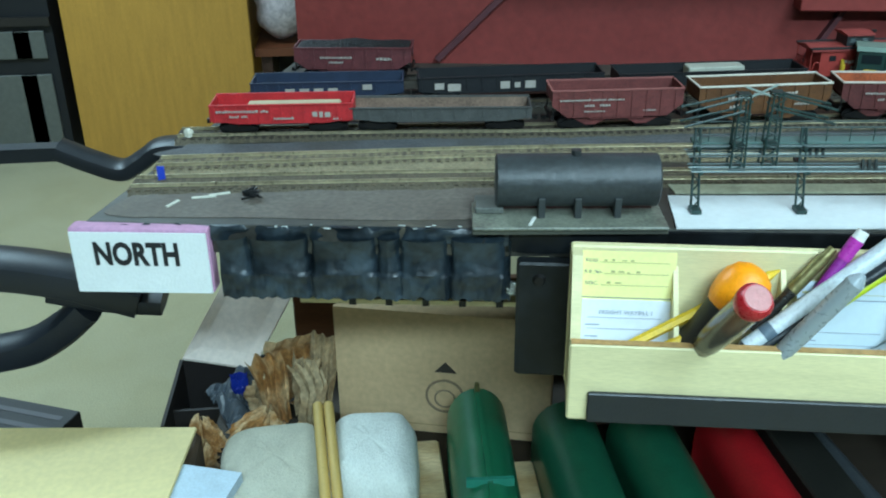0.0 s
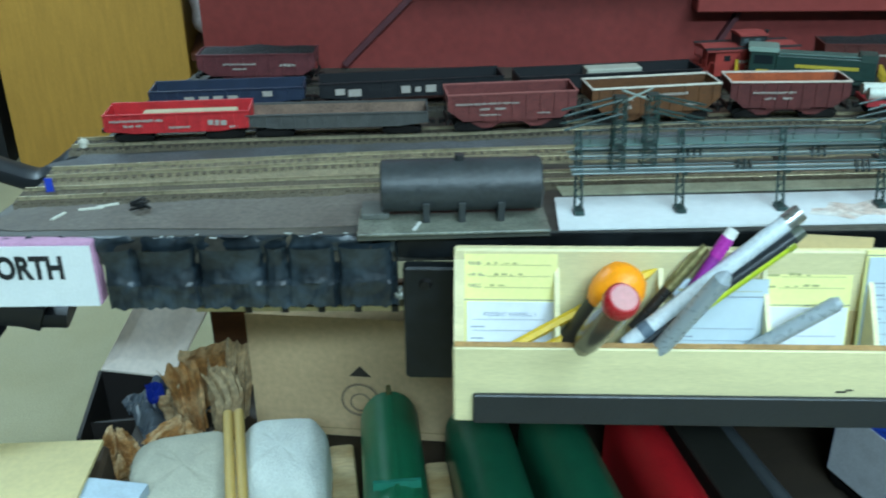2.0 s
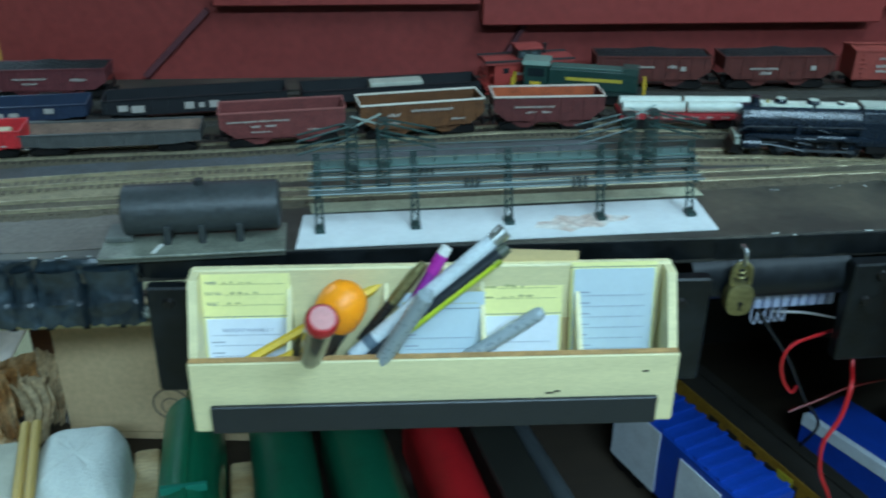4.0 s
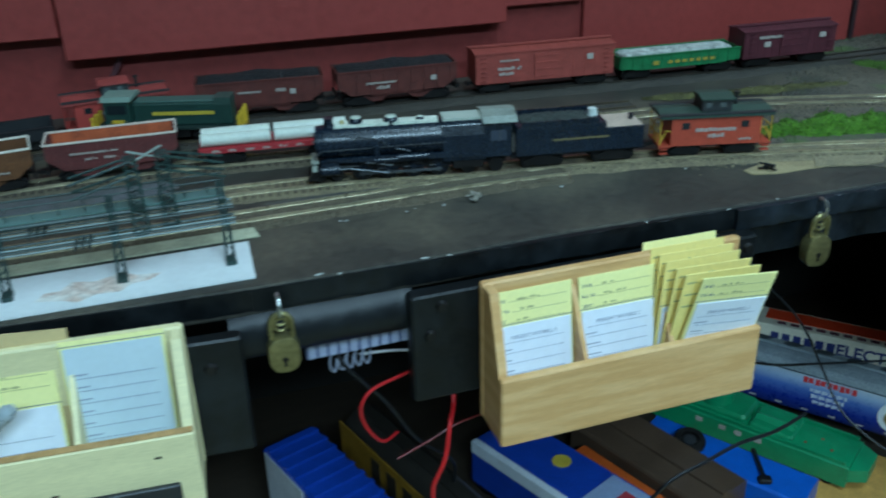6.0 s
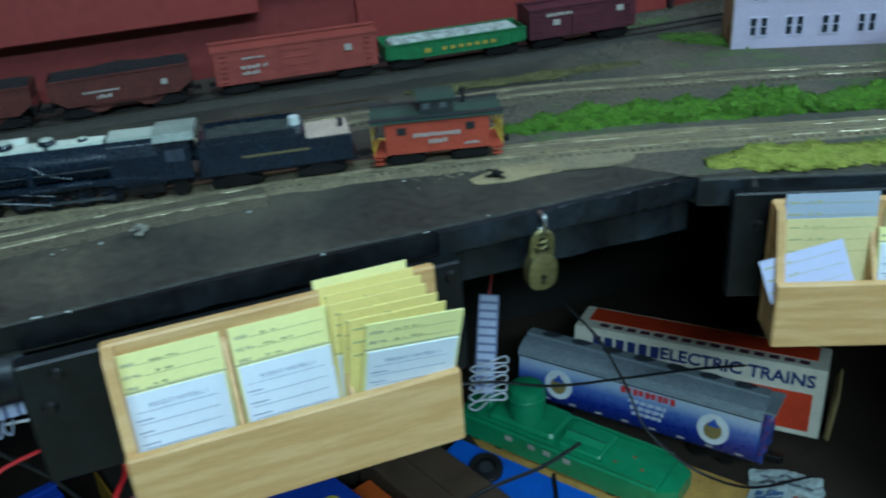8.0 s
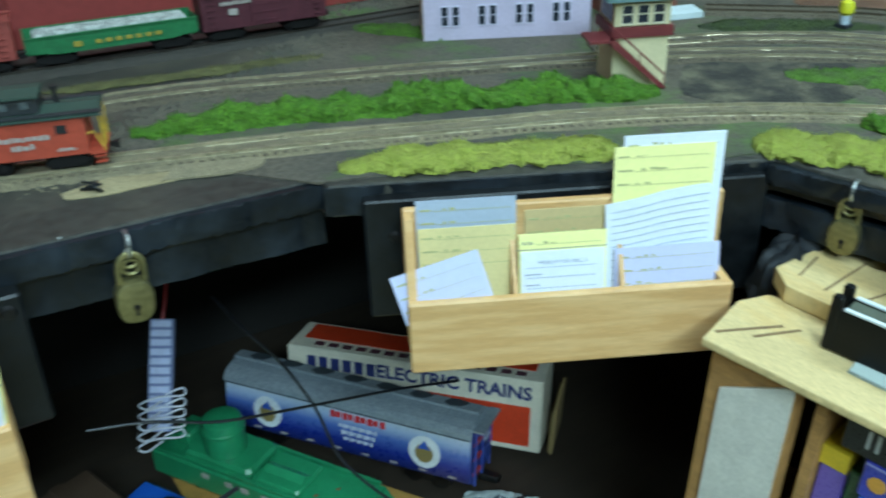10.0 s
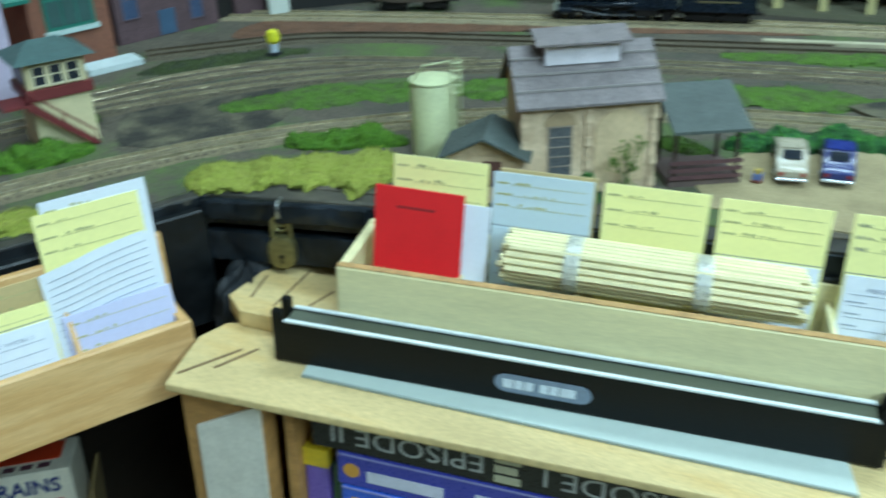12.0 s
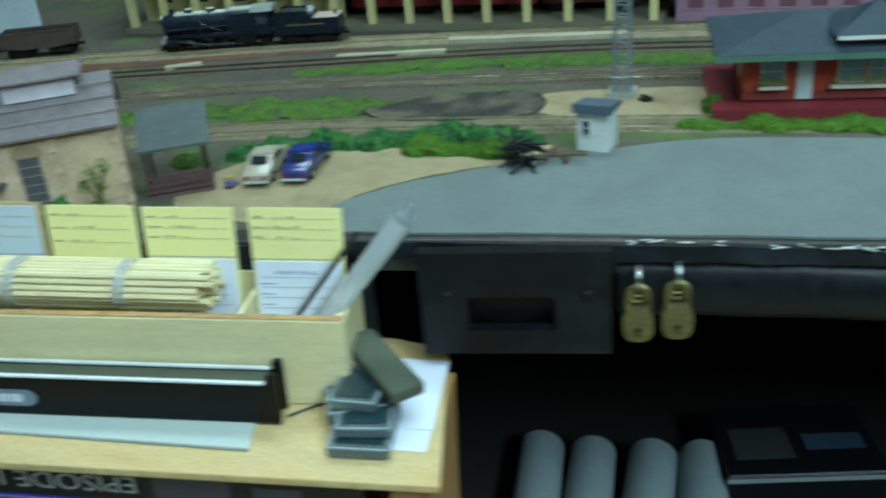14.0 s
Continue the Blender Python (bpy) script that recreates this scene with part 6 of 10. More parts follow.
sheet("ground_sand", [(1.66, -0.21), (1.71, -0.14), (1.745, -0.18), (1.76, -0.29), (1.74, -0.33), (1.665, -0.32), (1.645, -0.27)], TOP + 0.0018, sand, "pale sandy ground beside the station", 0.0012)
sheet("ground_brown", [(1.86, 0.5), (1.885, 0.36), (1.93, 0.2), (1.955, 0.0), (1.90, 0.05), (1.87, 0.16), (1.80, 0.40), (1.72, 0.55), (1.70, 0.63), (1.78, 0.63)], TOP + 0.0015, surface("red_dirt", "6b4a35", 0.95, var=0.3, scale=40, fine=500, bump=0.7), "reddish brown earth between the far tracks", 0.0010)
PLACE[0] = HERE


def mound(name, pts, width, height, mat, label, seed, leaves=5000, leaf=0.0022, lump=1.0, cat="bush", base=0.0008):
    """A foam-like bush or grass strip along a line: lumpy body and a coat of small leaves."""
    c = resample(pts, 0.003)
    e = thing(name, pose(0, 0, TOP + base), label, cat, "scenery " + cat + " strips")
    r = random.Random(seed)
    g, k = Geo(), 13
    frames = []
    for i, p in enumerate(c):
        d = (c[min(i + 1, len(c) - 1)] - c[max(i - 1, 0)]).normalized()
        n = Vector((-d.y, d.x, 0))
        t = i / (len(c) - 1)
        env = min(1, 6 * t, 6 * (1 - t)) ** 0.5
        w = width * (0.75 + 0.5 * noise.noise(p * 35 + Vector((seed, 0, 0)))) * (0.3 + 0.7 * env)
        h = height * (0.8 + 0.7 * noise.noise(p * 45 + Vector((0, seed, 0)))) * (0.35 + 0.65 * env)
        frames.append((p, n, w, h))

    def spot(p, n, w, h, a, grow=0.0):
        q = p + n * math.cos(a) * w
        z = math.sin(a) * h
        v = Vector((q.x, q.y, z))
        f = 1 + 0.35 * lump * noise.noise(v * 160 + Vector((seed, 0, 0))) + 0.25 * lump * noise.noise(v * 380)
        return Vector((p.x + (q.x - p.x) * f, p.y + (q.y - p.y) * f, max(-0.0004, z * f + grow)))

    for p, n, w, h in frames:
        g.v += [tuple(spot(p, n, w, h, math.pi * j / (k - 1))) for j in range(k)]
    for i in range(len(c) - 1):
        g.f += [(i * k + j, i * k + j + 1, (i + 1) * k + j + 1, (i + 1) * k + j) for j in range(k - 1)]
    part("body", g, mat, e, soft=True)
    g = Geo()
    for _ in range(leaves):
        p, n, w, h = frames[r.randrange(len(frames))]
        v = spot(p, n, w, h, math.pi * r.uniform(0.02, 0.98), r.uniform(-0.0003, 0.0012))
        a = Vector((r.uniform(-1, 1), r.uniform(-1, 1), r.uniform(-0.6, 1))).normalized() * leaf * r.uniform(0.5, 1.2)
        b = a.cross(Vector((r.uniform(-1, 1), r.uniform(-1, 1), r.uniform(-1, 1)))).normalized() * leaf * r.uniform(0.3, 0.7)
        i = len(g.v)
        g.v += [tuple(v - a * 0.5), tuple(v + b * 0.5), tuple(v + a * 0.5), tuple(v - b * 0.5)]
        g.f.append((i, i + 1, i + 2, i + 3))
    f = part("leaves", g, mat, e)
    f["kind"] = "stuff"
    return e


mound("hedge", [(1.062, 0.730), (1.10, 0.716), (1.14, 0.700), (1.18, 0.682), (1.245, 0.650), (1.30, 0.620), (1.345, 0.592), (1.375, 0.572)], 0.017, 0.0145, moss_dark, "long dark green foam hedge beside the track", 1, 9000)
PLACE[0] = ANNEX
mound("hedge", [(1.405, 0.618), (1.425, 0.590), (1.432, 0.565)], 0.012, 0.012, moss_dark, "green foam bushes behind the signal tower", 2, 2000)
PLACE[0] = HERE
mound("bush_strip", [(1.140, 0.602), (1.185, 0.579), (1.230, 0.552), (1.285, 0.520)], 0.021, 0.009, moss_light, "yellow green foam bushes along the deck's edge", 3, 14000, 0.0013)
PLACE[0] = ANNEX
mound("bush_strip", [(1.360, 0.412), (1.402, 0.352), (1.425, 0.295), (1.434, 0.250)], 0.038, 0.009, moss_light, "yellow green foam bushes above the padlock", 4, 14000, 0.0014)
mound("hedge", [(1.448, 0.385), (1.468, 0.340), (1.485, 0.295)], 0.014, 0.015, moss_dark, "green foam bushes beside the silo", 5, 3000)
mound("hedge", [(1.560, 0.070), (1.585, 0.010), (1.605, -0.060), (1.618, -0.120), (1.612, -0.185)], 0.017, 0.015, bush_blue, "blue green foam hedge behind the parked cars", 6, 7000)
mound("hedge", [(1.585, -0.075), (1.590, -0.110), (1.585, -0.165)], 0.015, 0.013, moss_dark, "green foam bushes at the edge of the yard", 7, 3500)
mound("hedge", [(1.655, -0.285), (1.660, -0.38), (1.664, -0.50), (1.668, -0.66)], 0.012, 0.011, moss_dark, "green foam hedge before the station platform", 8, 6000)
mound("hedge", [(1.690, -0.305), (1.698, -0.318)], 0.011, 0.014, moss_dark, "round green bush at the station's corner", 9, 1500)
mound("grass_strip", [(1.500, 0.490), (1.575, 0.400), (1.645, 0.250), (1.680, 0.10), (1.705, -0.08)], 0.036, 0.0035, grass_green, "strip of bright green scatter grass between tracks", 10, 12000, 0.0020, cat="grass")
PLACE[0] = HERE
mound("grass_strip", [(1.300, 0.850), (1.325, 0.815), (1.345, 0.770)], 0.020, 0.0035, grass_green, "patch of green scatter grass by the house", 11, 3500, 0.0020, cat="grass")
PLACE[0] = ANNEX
PLACE[0] = HERE
mound("grass_strip", [(1.520, 0.662), (1.565, 0.628), (1.602, 0.596), (1.628, 0.560)], 0.020, 0.0022, surface("dull_grass", "4a5a2a", 0.95, var=0.5, scale=60, fine=600, bump=0.8, second="38402a", spread=0.5), "patch of dull green scatter grass between tracks", 12, 4500, 0.0018, cat="grass")
PLACE[0] = ANNEX
mound("grass_strip", [(1.800, 0.120), (1.830, -0.02), (1.850, -0.20), (1.855, -0.34)], 0.030, 0.003, grass_green, "strip of green scatter grass by the outer track", 13, 5000, 0.0020, cat="grass")
mound("grass_strip", [(1.530, 0.070), (1.550, 0.095), (1.565, 0.120)], 0.012, 0.004, grass_green, "rough grass behind the lean-to", 14, 1500, 0.0020, cat="grass")
PLACE[0] = HERE
mound("grass_strip", [(1.04, 0.855), (1.14, 0.825), (1.24, 0.800)], 0.012, 0.0016, surface("dry_grass", "5c5a33", 0.95, var=0.4, scale=80, bump=0.7), "thin dry grass along the yard", 15, 3000, 0.0016, cat="grass")

# ---- storage tank on its cradle ----
tk = thing("storage_tank", along((0.2245, 0.7467), (0.328, 0.735), TOP) @ Matrix.Diagonal((0.975, 1, 1, 1)), "dark grey storage tank on a plate with cradle posts", "tank")
part("base_plate", Geo().box(-0.014, 0.108, -0.031, 0.010, 0.0035, 0.0055, c=0.0006), paint("6f7266", 0.4, var=0.35), tk, "stained olive grey base plate")
part("base_step", Geo().box(-0.012, 0.006, -0.010, 0.012, 0.0057, 0.0095, c=0.0006), paint("5f625c", 0.6, var=0.2), tk)
part("base_edge", Geo().box(-0.014, 0.108, -0.029, 0.008, 0.0002, 0.0034), paint("4a4c44", 0.5), tk)
part("shell", Geo().lathe([(0.0150, 0.0), (0.0166, 0.0012), (0.0168, 0.05), (0.0166, 0.1028), (0.0150, 0.104)], 40, pose(0.001, 0, 0.0245, 0, 90, 0)), surface("tank_grey", "33383a", 0.45, var=0.25, scale=40, fine=300, bump=0.1), tk, soft=True)
part("hatch", Geo().cyl((0.052, 0, 0.041), (0.052, 0, 0.0445), 0.0032, n=14), paint("26292a", 0.5), tk, soft=True)
for x in (0.030, 0.053, 0.078):
    part("cradle_post", Geo().box(x - 0.0022, x + 0.0022, -0.0172, -0.0142, 0.0056, 0.0185, c=0.0004), paint("2f3434", 0.6), tk)
    part("cradle_saddle", Geo().prism([(-0.014, 0.0056), (0.014, 0.0056), (0.014, 0.014), (0.0105, 0.011), (0, 0.0072), (-0.0105, 0.011), (-0.014, 0.014)], x - 0.0018, x + 0.0018, "x"), paint("2f3434", 0.6), tk)
solid("white_chip", Geo().box(-0.001, 0.001, -0.006, 0.006, 0, 0.001), paint("d6d6d0"), "small white plastic chip on the plate", "chip", m=pose(0.245, 0.722, TOP + 0.0056, 0, 0, -25))

# ---- white sheet and pipe bridge ----
solid("white_sheet", slab([(0.333, 0.712), (0.3435, 0.762), (0.488, 0.744), (0.631, 0.728), (0.6225, 0.6765), (0.496, 0.692)], TOP + 0.0004, TOP + 0.0016), surface("styrene_white", "d5dada", 0.5, var=0.05, scale=30, fine=200, bump=0.03), "long white styrene sheet lying on the deck", "sheet")
solid("pink_stain", slab([(0.497, 0.706), (0.503, 0.714), (0.512, 0.713), (0.519, 0.722), (0.533, 0.716), (0.549, 0.721), (0.557, 0.713), (0.571, 0.709), (0.563, 0.703), (0.552, 0.703), (0.545, 0.696), (0.532, 0.699), (0.520, 0.694), (0.512, 0.700)], TOP + 0.0017, TOP + 0.0019), surface("pink_dust", "d2bcae", 0.8, var=0.25, scale=70, second="d0cdc6", spread=0.5), "pale pink dusty smear on the sheet", "stain")
solid("pale_board", slab([(0.350, 0.7655), (0.350, 0.781), (0.640, 0.748), (0.640, 0.733)], TOP + 0.0006, TOP + 0.0016), surface("pale_board", "a9ab91", 0.6, var=0.2, scale=40), "thin pale strip board along the track", "strip")
bridge_m = surface("bridge_green", "233a37", 0.45, var=0.25, scale=80, fine=400, bump=0.1)
P0, P1 = Vector((0.352, 0.735)), Vector((0.614, 0.704))
br = thing("pipe_bridge", along(P0, P1, TOP + 0.0017), "dark green model pipe bridge with lattice legs and cross arms", "bridge")
BL_ = (P1 - P0).length
BH = 0.041


def lattice(g, a, b, w, n, r=0.0005):
    """Two thin chords from a to b, w apart along x, with zigzag bracing."""
    a, b = Vector(a), Vector(b)
    for s in (-1, 1):
        g.cyl(a + Vector((s * w, 0, 0)), b + Vector((s * w * 0.6, 0, 0)), r * 1.7, n=6)
    for j in range(n):
        p, q = a.lerp(b, j / n), a.lerp(b, (j + 1) / n)
        s = w * (1 if j % 2 else -1)
        g.cyl(p + Vector((s, 0, 0)), q - Vector((s, 0, 0)), r, n=5)
    return g


for k in range(5):
    x = BL_ * k / 4
    g = lattice(Geo(), (x, 0.0, 0.001), (x, 0.013, BH + 0.010), 0.0024, 9)
    g.box(x - 0.0032, x + 0.0032, -0.0062, 0.0035, 0, 0.0028)
    part("leg", g, bridge_m, br)
    part("cross_beam", Geo().box(x - 0.0012, x + 0.0012, -0.006, 0.021, BH - 0.0145, BH - 0.0125).box(x - 0.0012, x + 0.0012, 0.004, 0.024, BH - 0.0022, BH - 0.0002), bridge_m, br)
pipe_bright = surface("pipe_bright", "73807f", 0.5, metal=0.5, var=0.15, scale=60, bump=0.03)
for y, z, r, m_ in ((-0.005, 0.0285, 0.0006, pipe_bright), (-0.001, 0.0285, 0.0006, bridge_m), (0.003, 0.0285, 0.0006, pipe_bright), (0.0075, 0.0290, 0.0008, bridge_m), (0.0045, 0.0350, 0.0006, bridge_m), (0.0090, 0.0350, 0.0006, pipe_bright), (0.0135, 0.0350, 0.0006, bridge_m), (0.018, 0.0350, 0.0006, pipe_bright)):
    part("pipe", Geo().cyl((-0.006, y, z), (BL_ + 0.006, y, z), r, n=6), m_, br)
for y, z, r in ((0.009, BH - 0.001, 0.0014), (0.013, BH + 0.010, 0.0005), (0.022, BH + 0.011, 0.0005), (0.013, BH + 0.0055, 0.0004)):
    part("long_bar", Geo().cyl((-0.003, y, z), (BL_ + 0.003, y, z), r, n=6), bridge_m, br)
part("walkway", Geo().box(-0.002, BL_ + 0.002, 0.0105, 0.0225, BH, BH + 0.0009), paint("5d7a75", 0.5), br, "pale green walkway plate")
for k in range(18):
    x = BL_ * (k + 0.5) / 18
    part("rail_post", Geo().cyl((x, 0.013, BH + 0.0010), (x, 0.013, BH + 0.010), 0.00035, n=5), bridge_m, br)
for x, y, z in ((0.150, 0.008, 0.0355), (0.100, 0.0, 0.0295), (0.175, -0.004, 0.0290), (0.070, 0.010, 0.0355)):
    for j in range(3):
        part("valve", Geo().cyl((x + 0.004 * j, y - 0.003, z - 0.002), (x + 0.004 * j + 0.002, y + 0.004, z + 0.003), 0.0012, n=6), paint("1d2725", 0.5), br)


def arm_tower(x, y, z0, out):
    top = BH + 0.034
    g = Geo()
    for b in (-0.004, 0.004):
        lattice(g, (x, y + b, z0), (x, y + b, top), 0.0045, 12, 0.0004)
    for j in range(4):
        z = z0 + (top - z0) * j / 3
        g.box(x - 0.0036, x + 0.0036, y - 0.0042, y + 0.0042, z - 0.0003, z + 0.0003)
    part("tower", g, bridge_m, br)
    for dz in (0.0, -0.009):
        for yy in (-0.004, 0.004):
            part("arm", Geo().cyl((x, y + yy, top - 0.001 + dz), (x + out * 0.036, y + yy * 1.6, top - 0.010 + dz), 0.0008, n=5), bridge_m, br)


for x, y, out in ((0.024, 0.006, -1), (0.045, 0.010, 1), (0.214, 0.006, -1), (0.232, 0.010, 1)):
    arm_tower(x, y, 0.0265, out)
for x in (0.0345, 0.223):
    for s in (-1, 1):
        part("brace", Geo().cyl((x - 0.010, 0.006, BH + 0.034 - 0.004 * s), (x + 0.010, 0.010, BH + 0.034 + 0.004 * s), 0.0007, n=5), paint("9fb0aa", 0.4, 0.4), br)

# ---- backdrop boards ----
def wall_board(x0, x1, z0, z1, thick, mat, label):
    p, q = (x0, wall_at(x0)), (x1, wall_at(x1))
    L = math.hypot(q[0] - p[0], q[1] - p[1])
    return solid("backdrop_board", Geo().box(0, L, -thick, -0.0005, z0, z1, c=0.001), mat, label, "board", "boards on the backdrop", "structure", m=along(p, q))


wall_board(0.30, 0.558, 1.078, 1.45, 0.022, red_panel, "maroon painted board fixed to the backdrop")
wall_board(0.560, 0.966, 1.058, 1.45, 0.026, red_panel, "maroon painted board overlapping its neighbour")
wall_board(0.967, 1.052, 1.070, 1.45, 0.012, red_panel, "narrow maroon painted board")
wall_board(1.054, 1.372, 1.0, 1.45, 0.008, red_panel, "tall maroon painted board down to the deck")
wall_board(1.3735, 1.379, 1.0, 1.45, 0.010, paint("2a1518", 0.6), "dark upright joint strip on the backdrop")
for x0, x1 in ((0.222, 0.292), (0.575, 0.615)):
    d = Vector((x1 - x0, wall_at(x1) - wall_at(x0)))
    solid("brace_strip", Geo().prism([(0, 0.004), (0.004, 0), (0.072 * (x1 - x0) / 0.07, 0.066), (0.068 * (x1 - x0) / 0.07, 0.070)], -0.009, -0.0005, "y"), paint("542a2f", 0.6), "dark diagonal brace on the backdrop", "brace", "boards on the backdrop", "structure", m=along((x0, wall_at(x0)), (x1, wall_at(x1)), TOP + 0.003))

# ---- loose bits on the deck ----
def debris(x, y, r, label, n=9, seed=0, col="17191a"):
    rr = random.Random(seed)
    e = thing("scrap_pile", pose(x, y, TOP + 0.0003), label, "scrap", "loose scraps on the deck")
    for k in range(n):
        a = rr.uniform(0, 6.28)
        g = Geo().box(-rr.uniform(0.3, 0.9) * r, rr.uniform(0.3, 0.9) * r, -0.0008, 0.0008, -0.0006, 0.0006)
        part("scrap", g, paint(col, 0.5), e, m=pose(rr.uniform(-0.3, 0.3) * r, rr.uniform(-0.3, 0.3) * r, 0.0015 + 0.0006 * k, rr.uniform(-25, 25), rr.uniform(-25, 25), math.degrees(a)))


debris(0.068, 0.793, 0.008, "small heap of black plastic scraps", 10, 1)
debris(1.018, 0.664, 0.007, "dark plastic scrap on the deck", 7, 2)
debris(1.524, -0.026, 0.020, "jumble of black metal scrap at the yard's edge", 30, 3)
debris(0.795, 0.720, 0.007, "pale bits of scrap beside the rails", 7, 4, "8d8a7e")
debris(1.653, -0.094, 0.006, "dark scrap by the far track", 6, 6)
PLACE[0] = ANNEX
for k, (x, y, r) in enumerate(((1.583, -0.205, 20), (1.585, -0.200, 75), (1.578, -0.195, -10), (1.572, -0.212, 100))):
    solid("plank", Geo().box(-0.013, 0.013, -0.0015, 0.0015, 0, 0.002), paint("5d4a38", 0.8, var=0.3), "loose brown plank on the asphalt", "plank", "loose planks in the yard", m=pose(x, y, TOP + 0.0025 + 0.002 * k, 0, 0, r))
PLACE[0] = HERE
for x, y, r, w in ((0.017, 0.790, 60, 0.006), (0.036, 0.799, 5, 0.008), (0.046, 0.803, 15, 0.007)):
    solid("white_chip", Geo().box(-w, w, -0.0012, 0.0012, 0, 0.0012), paint("c3c2b4", 0.6), "small off-white strip on the deck", "chip", "loose chips on the deck", m=pose(x, y, TOP + 0.0002, 0, 0, r))
bt = thing("blue_tape", pose(0.003, 0.832, TOP), "bit of blue tape at the siding's end", "tape")
part("flap", Geo().box(-0.0025, 0.0025, -0.0006, 0.0006, 0.0005, 0.012), paint("1f3fb5", 0.5), bt)
part("foot", Geo().box(-0.0025, 0.0060, -0.0045, 0.001, 0.0002, 0.0012), paint("1f3fb5", 0.5), bt)
solid("foil_wad", Geo().lathe([(0.001, 0), (0.004, 0.002), (0.0045, 0.005), (0.003, 0.009), (0.001, 0.010)], 7), paint("b9bcb4", 0.25, 0.6, bump=0.8), "crumpled pale foil wad stuck in the foam", "foil", m=pose(0.233, 0.7235, 0.955, 8, 10, 0))
solid("white_post_cap", Geo().lathe([(0.004, 0), (0.004, 0.006), (0.002, 0.008)], 8), paint("c9c6b6", 0.6), "small white bumper at the track's end", "bumper", m=pose(0.008, 0.925, TOP))

# ---- dust, sand and chips on the deck ----
sheet("dust_patch", [(1.00, 0.672), (1.05, 0.680), (1.10, 0.664), (1.09, 0.648), (1.04, 0.652), (1.005, 0.660)], TOP + 0.0008, sand, "pale spilt sand beside the main track", 0.0006)
sheet("dust_patch", [(1.052, 0.652), (1.072, 0.668), (1.096, 0.662), (1.112, 0.646), (1.104, 0.634), (1.085, 0.638)], TOP + 0.0018, ballast_tan, "pale spilt sand by the deck's corner", 0.0012)
sheet("dust_patch", [(0.02, 0.842), (0.12, 0.850), (0.24, 0.836), (0.22, 0.828), (0.10, 0.836)], TOP + 0.0008, ballast_light, "pale spilt ballast between the sidings", 0.0006)
sheet("dust_patch", [(0.66, 0.786), (0.76, 0.772), (0.86, 0.744), (0.84, 0.730), (0.74, 0.744), (0.66, 0.756)], TOP + 0.0007, table_dust, "grey dust and ballast round the locomotive's track", 0.0005)
sheet("dust_patch", [(1.02, 0.715), (1.10, 0.690), (1.18, 0.655), (1.25, 0.615), (1.245, 0.600), (1.17, 0.620), (1.10, 0.648), (1.03, 0.678)], TOP + 0.0012, ballast_tan, "pale ballast spread round the curving track", 0.0009)
cinder = surface("black_cinder", "3a372f", 0.95, var=0.5, scale=40, fine=500, bump=0.5, second="575240", spread=0.52)
yard_grey = surface("yard_dust", "5f6063", 0.9, var=0.3, scale=24, fine=400, bump=0.3, second="4b4a49", spread=0.5)
deck_worn = surface("deck_worn", "6a6259", 0.7, var=0.3, scale=22, fine=260, bump=0.15, second="544c44", spread=0.5)
sheet("ground_cinder", [(1.385, 0.560), (1.410, 0.585), (1.450, 0.604), (1.495, 0.572), (1.535, 0.545), (1.548, 0.512), (1.500, 0.492), (1.450, 0.486), (1.400, 0.526)], TOP + 0.0012, cinder, "dark cinder ground between the curves", 0.0008)
sheet("ground_cinder", [(1.621, 0.12), (1.653, 0.075), (1.671, 0.001), (1.642, -0.02), (1.61, 0.001), (1.6, 0.086)], TOP + 0.0036, cinder, "dark cinder patch worn into the grass", 0.0022)
sheet("yard_dust", [(0.009, 0.906), (0.259, 0.896), (0.406, 0.884), (0.52, 0.874), (0.60, 0.862), (0.59, 0.842), (0.45, 0.856), (0.255, 0.874), (0.004, 0.884)], TOP + 0.0006, yard_grey, "blue grey dust between the yard tracks", 0.0005)
sheet("deck_stain", [(-0.012, 0.811), (0.011, 0.813), (0.225, 0.794), (0.219, 0.767), (0.206, 0.742), (0.055, 0.764), (-0.022, 0.777)], TOP + 0.0005, deck_worn, "worn brownish paint at the deck's open corner", 0.0004)
sheet("ground_dust", [(0.006, 0.846), (0.12, 0.842), (0.241, 0.838), (0.242, 0.824), (0.14, 0.832), (0.017, 0.837)], TOP + 0.0022, ballast_tan, "pale tan spilt ballast between the sidings", 0.0012)
def grit(name, pts, spread, n, mat, label, size=0.0011, seed=0):
    """Loose grains scattered thinly either side of a line on the deck."""
    r, g = random.Random(seed), Geo()
    line = smooth_path([(x, y, 0) for x, y in pts], 8)
    for _ in range(n):
        k = r.randrange(len(line) - 1)
        p = line[k].lerp(line[k + 1], r.random())
        x, y, w = p.x + r.gauss(0, spread), p.y + r.gauss(0, spread), size * r.uniform(0.4, 1.3)
        top = TOP + 0.0007 + w
        g.raw([(x - w, y - w * 0.6, TOP), (x + w, y - w * 0.8, TOP), (x + w * 0.2, y + w, TOP), (x + w * 0.1, y - w * 0.1, top)], [(0, 1, 3), (1, 2, 3), (2, 0, 3)])
    solid(name, g, mat, label, "grit", kind="stuff")


grit("scattered_dirt", [(1.05, 0.72), (1.12, 0.755), (1.20, 0.80), (1.28, 0.855), (1.36, 0.90), (1.53, 0.92)], 0.016, 4500, dirt, "loose brown grey dirt thinning out over the deck", 0.0016, 3)
grit("scattered_ballast", [(0.98, 0.705), (1.04, 0.688), (1.10, 0.666), (1.17, 0.636), (1.25, 0.598)], 0.008, 2000, ballast_tan, "loose pale ballast grains beside the curving track", 0.0008, 4)
rr = random.Random(41)


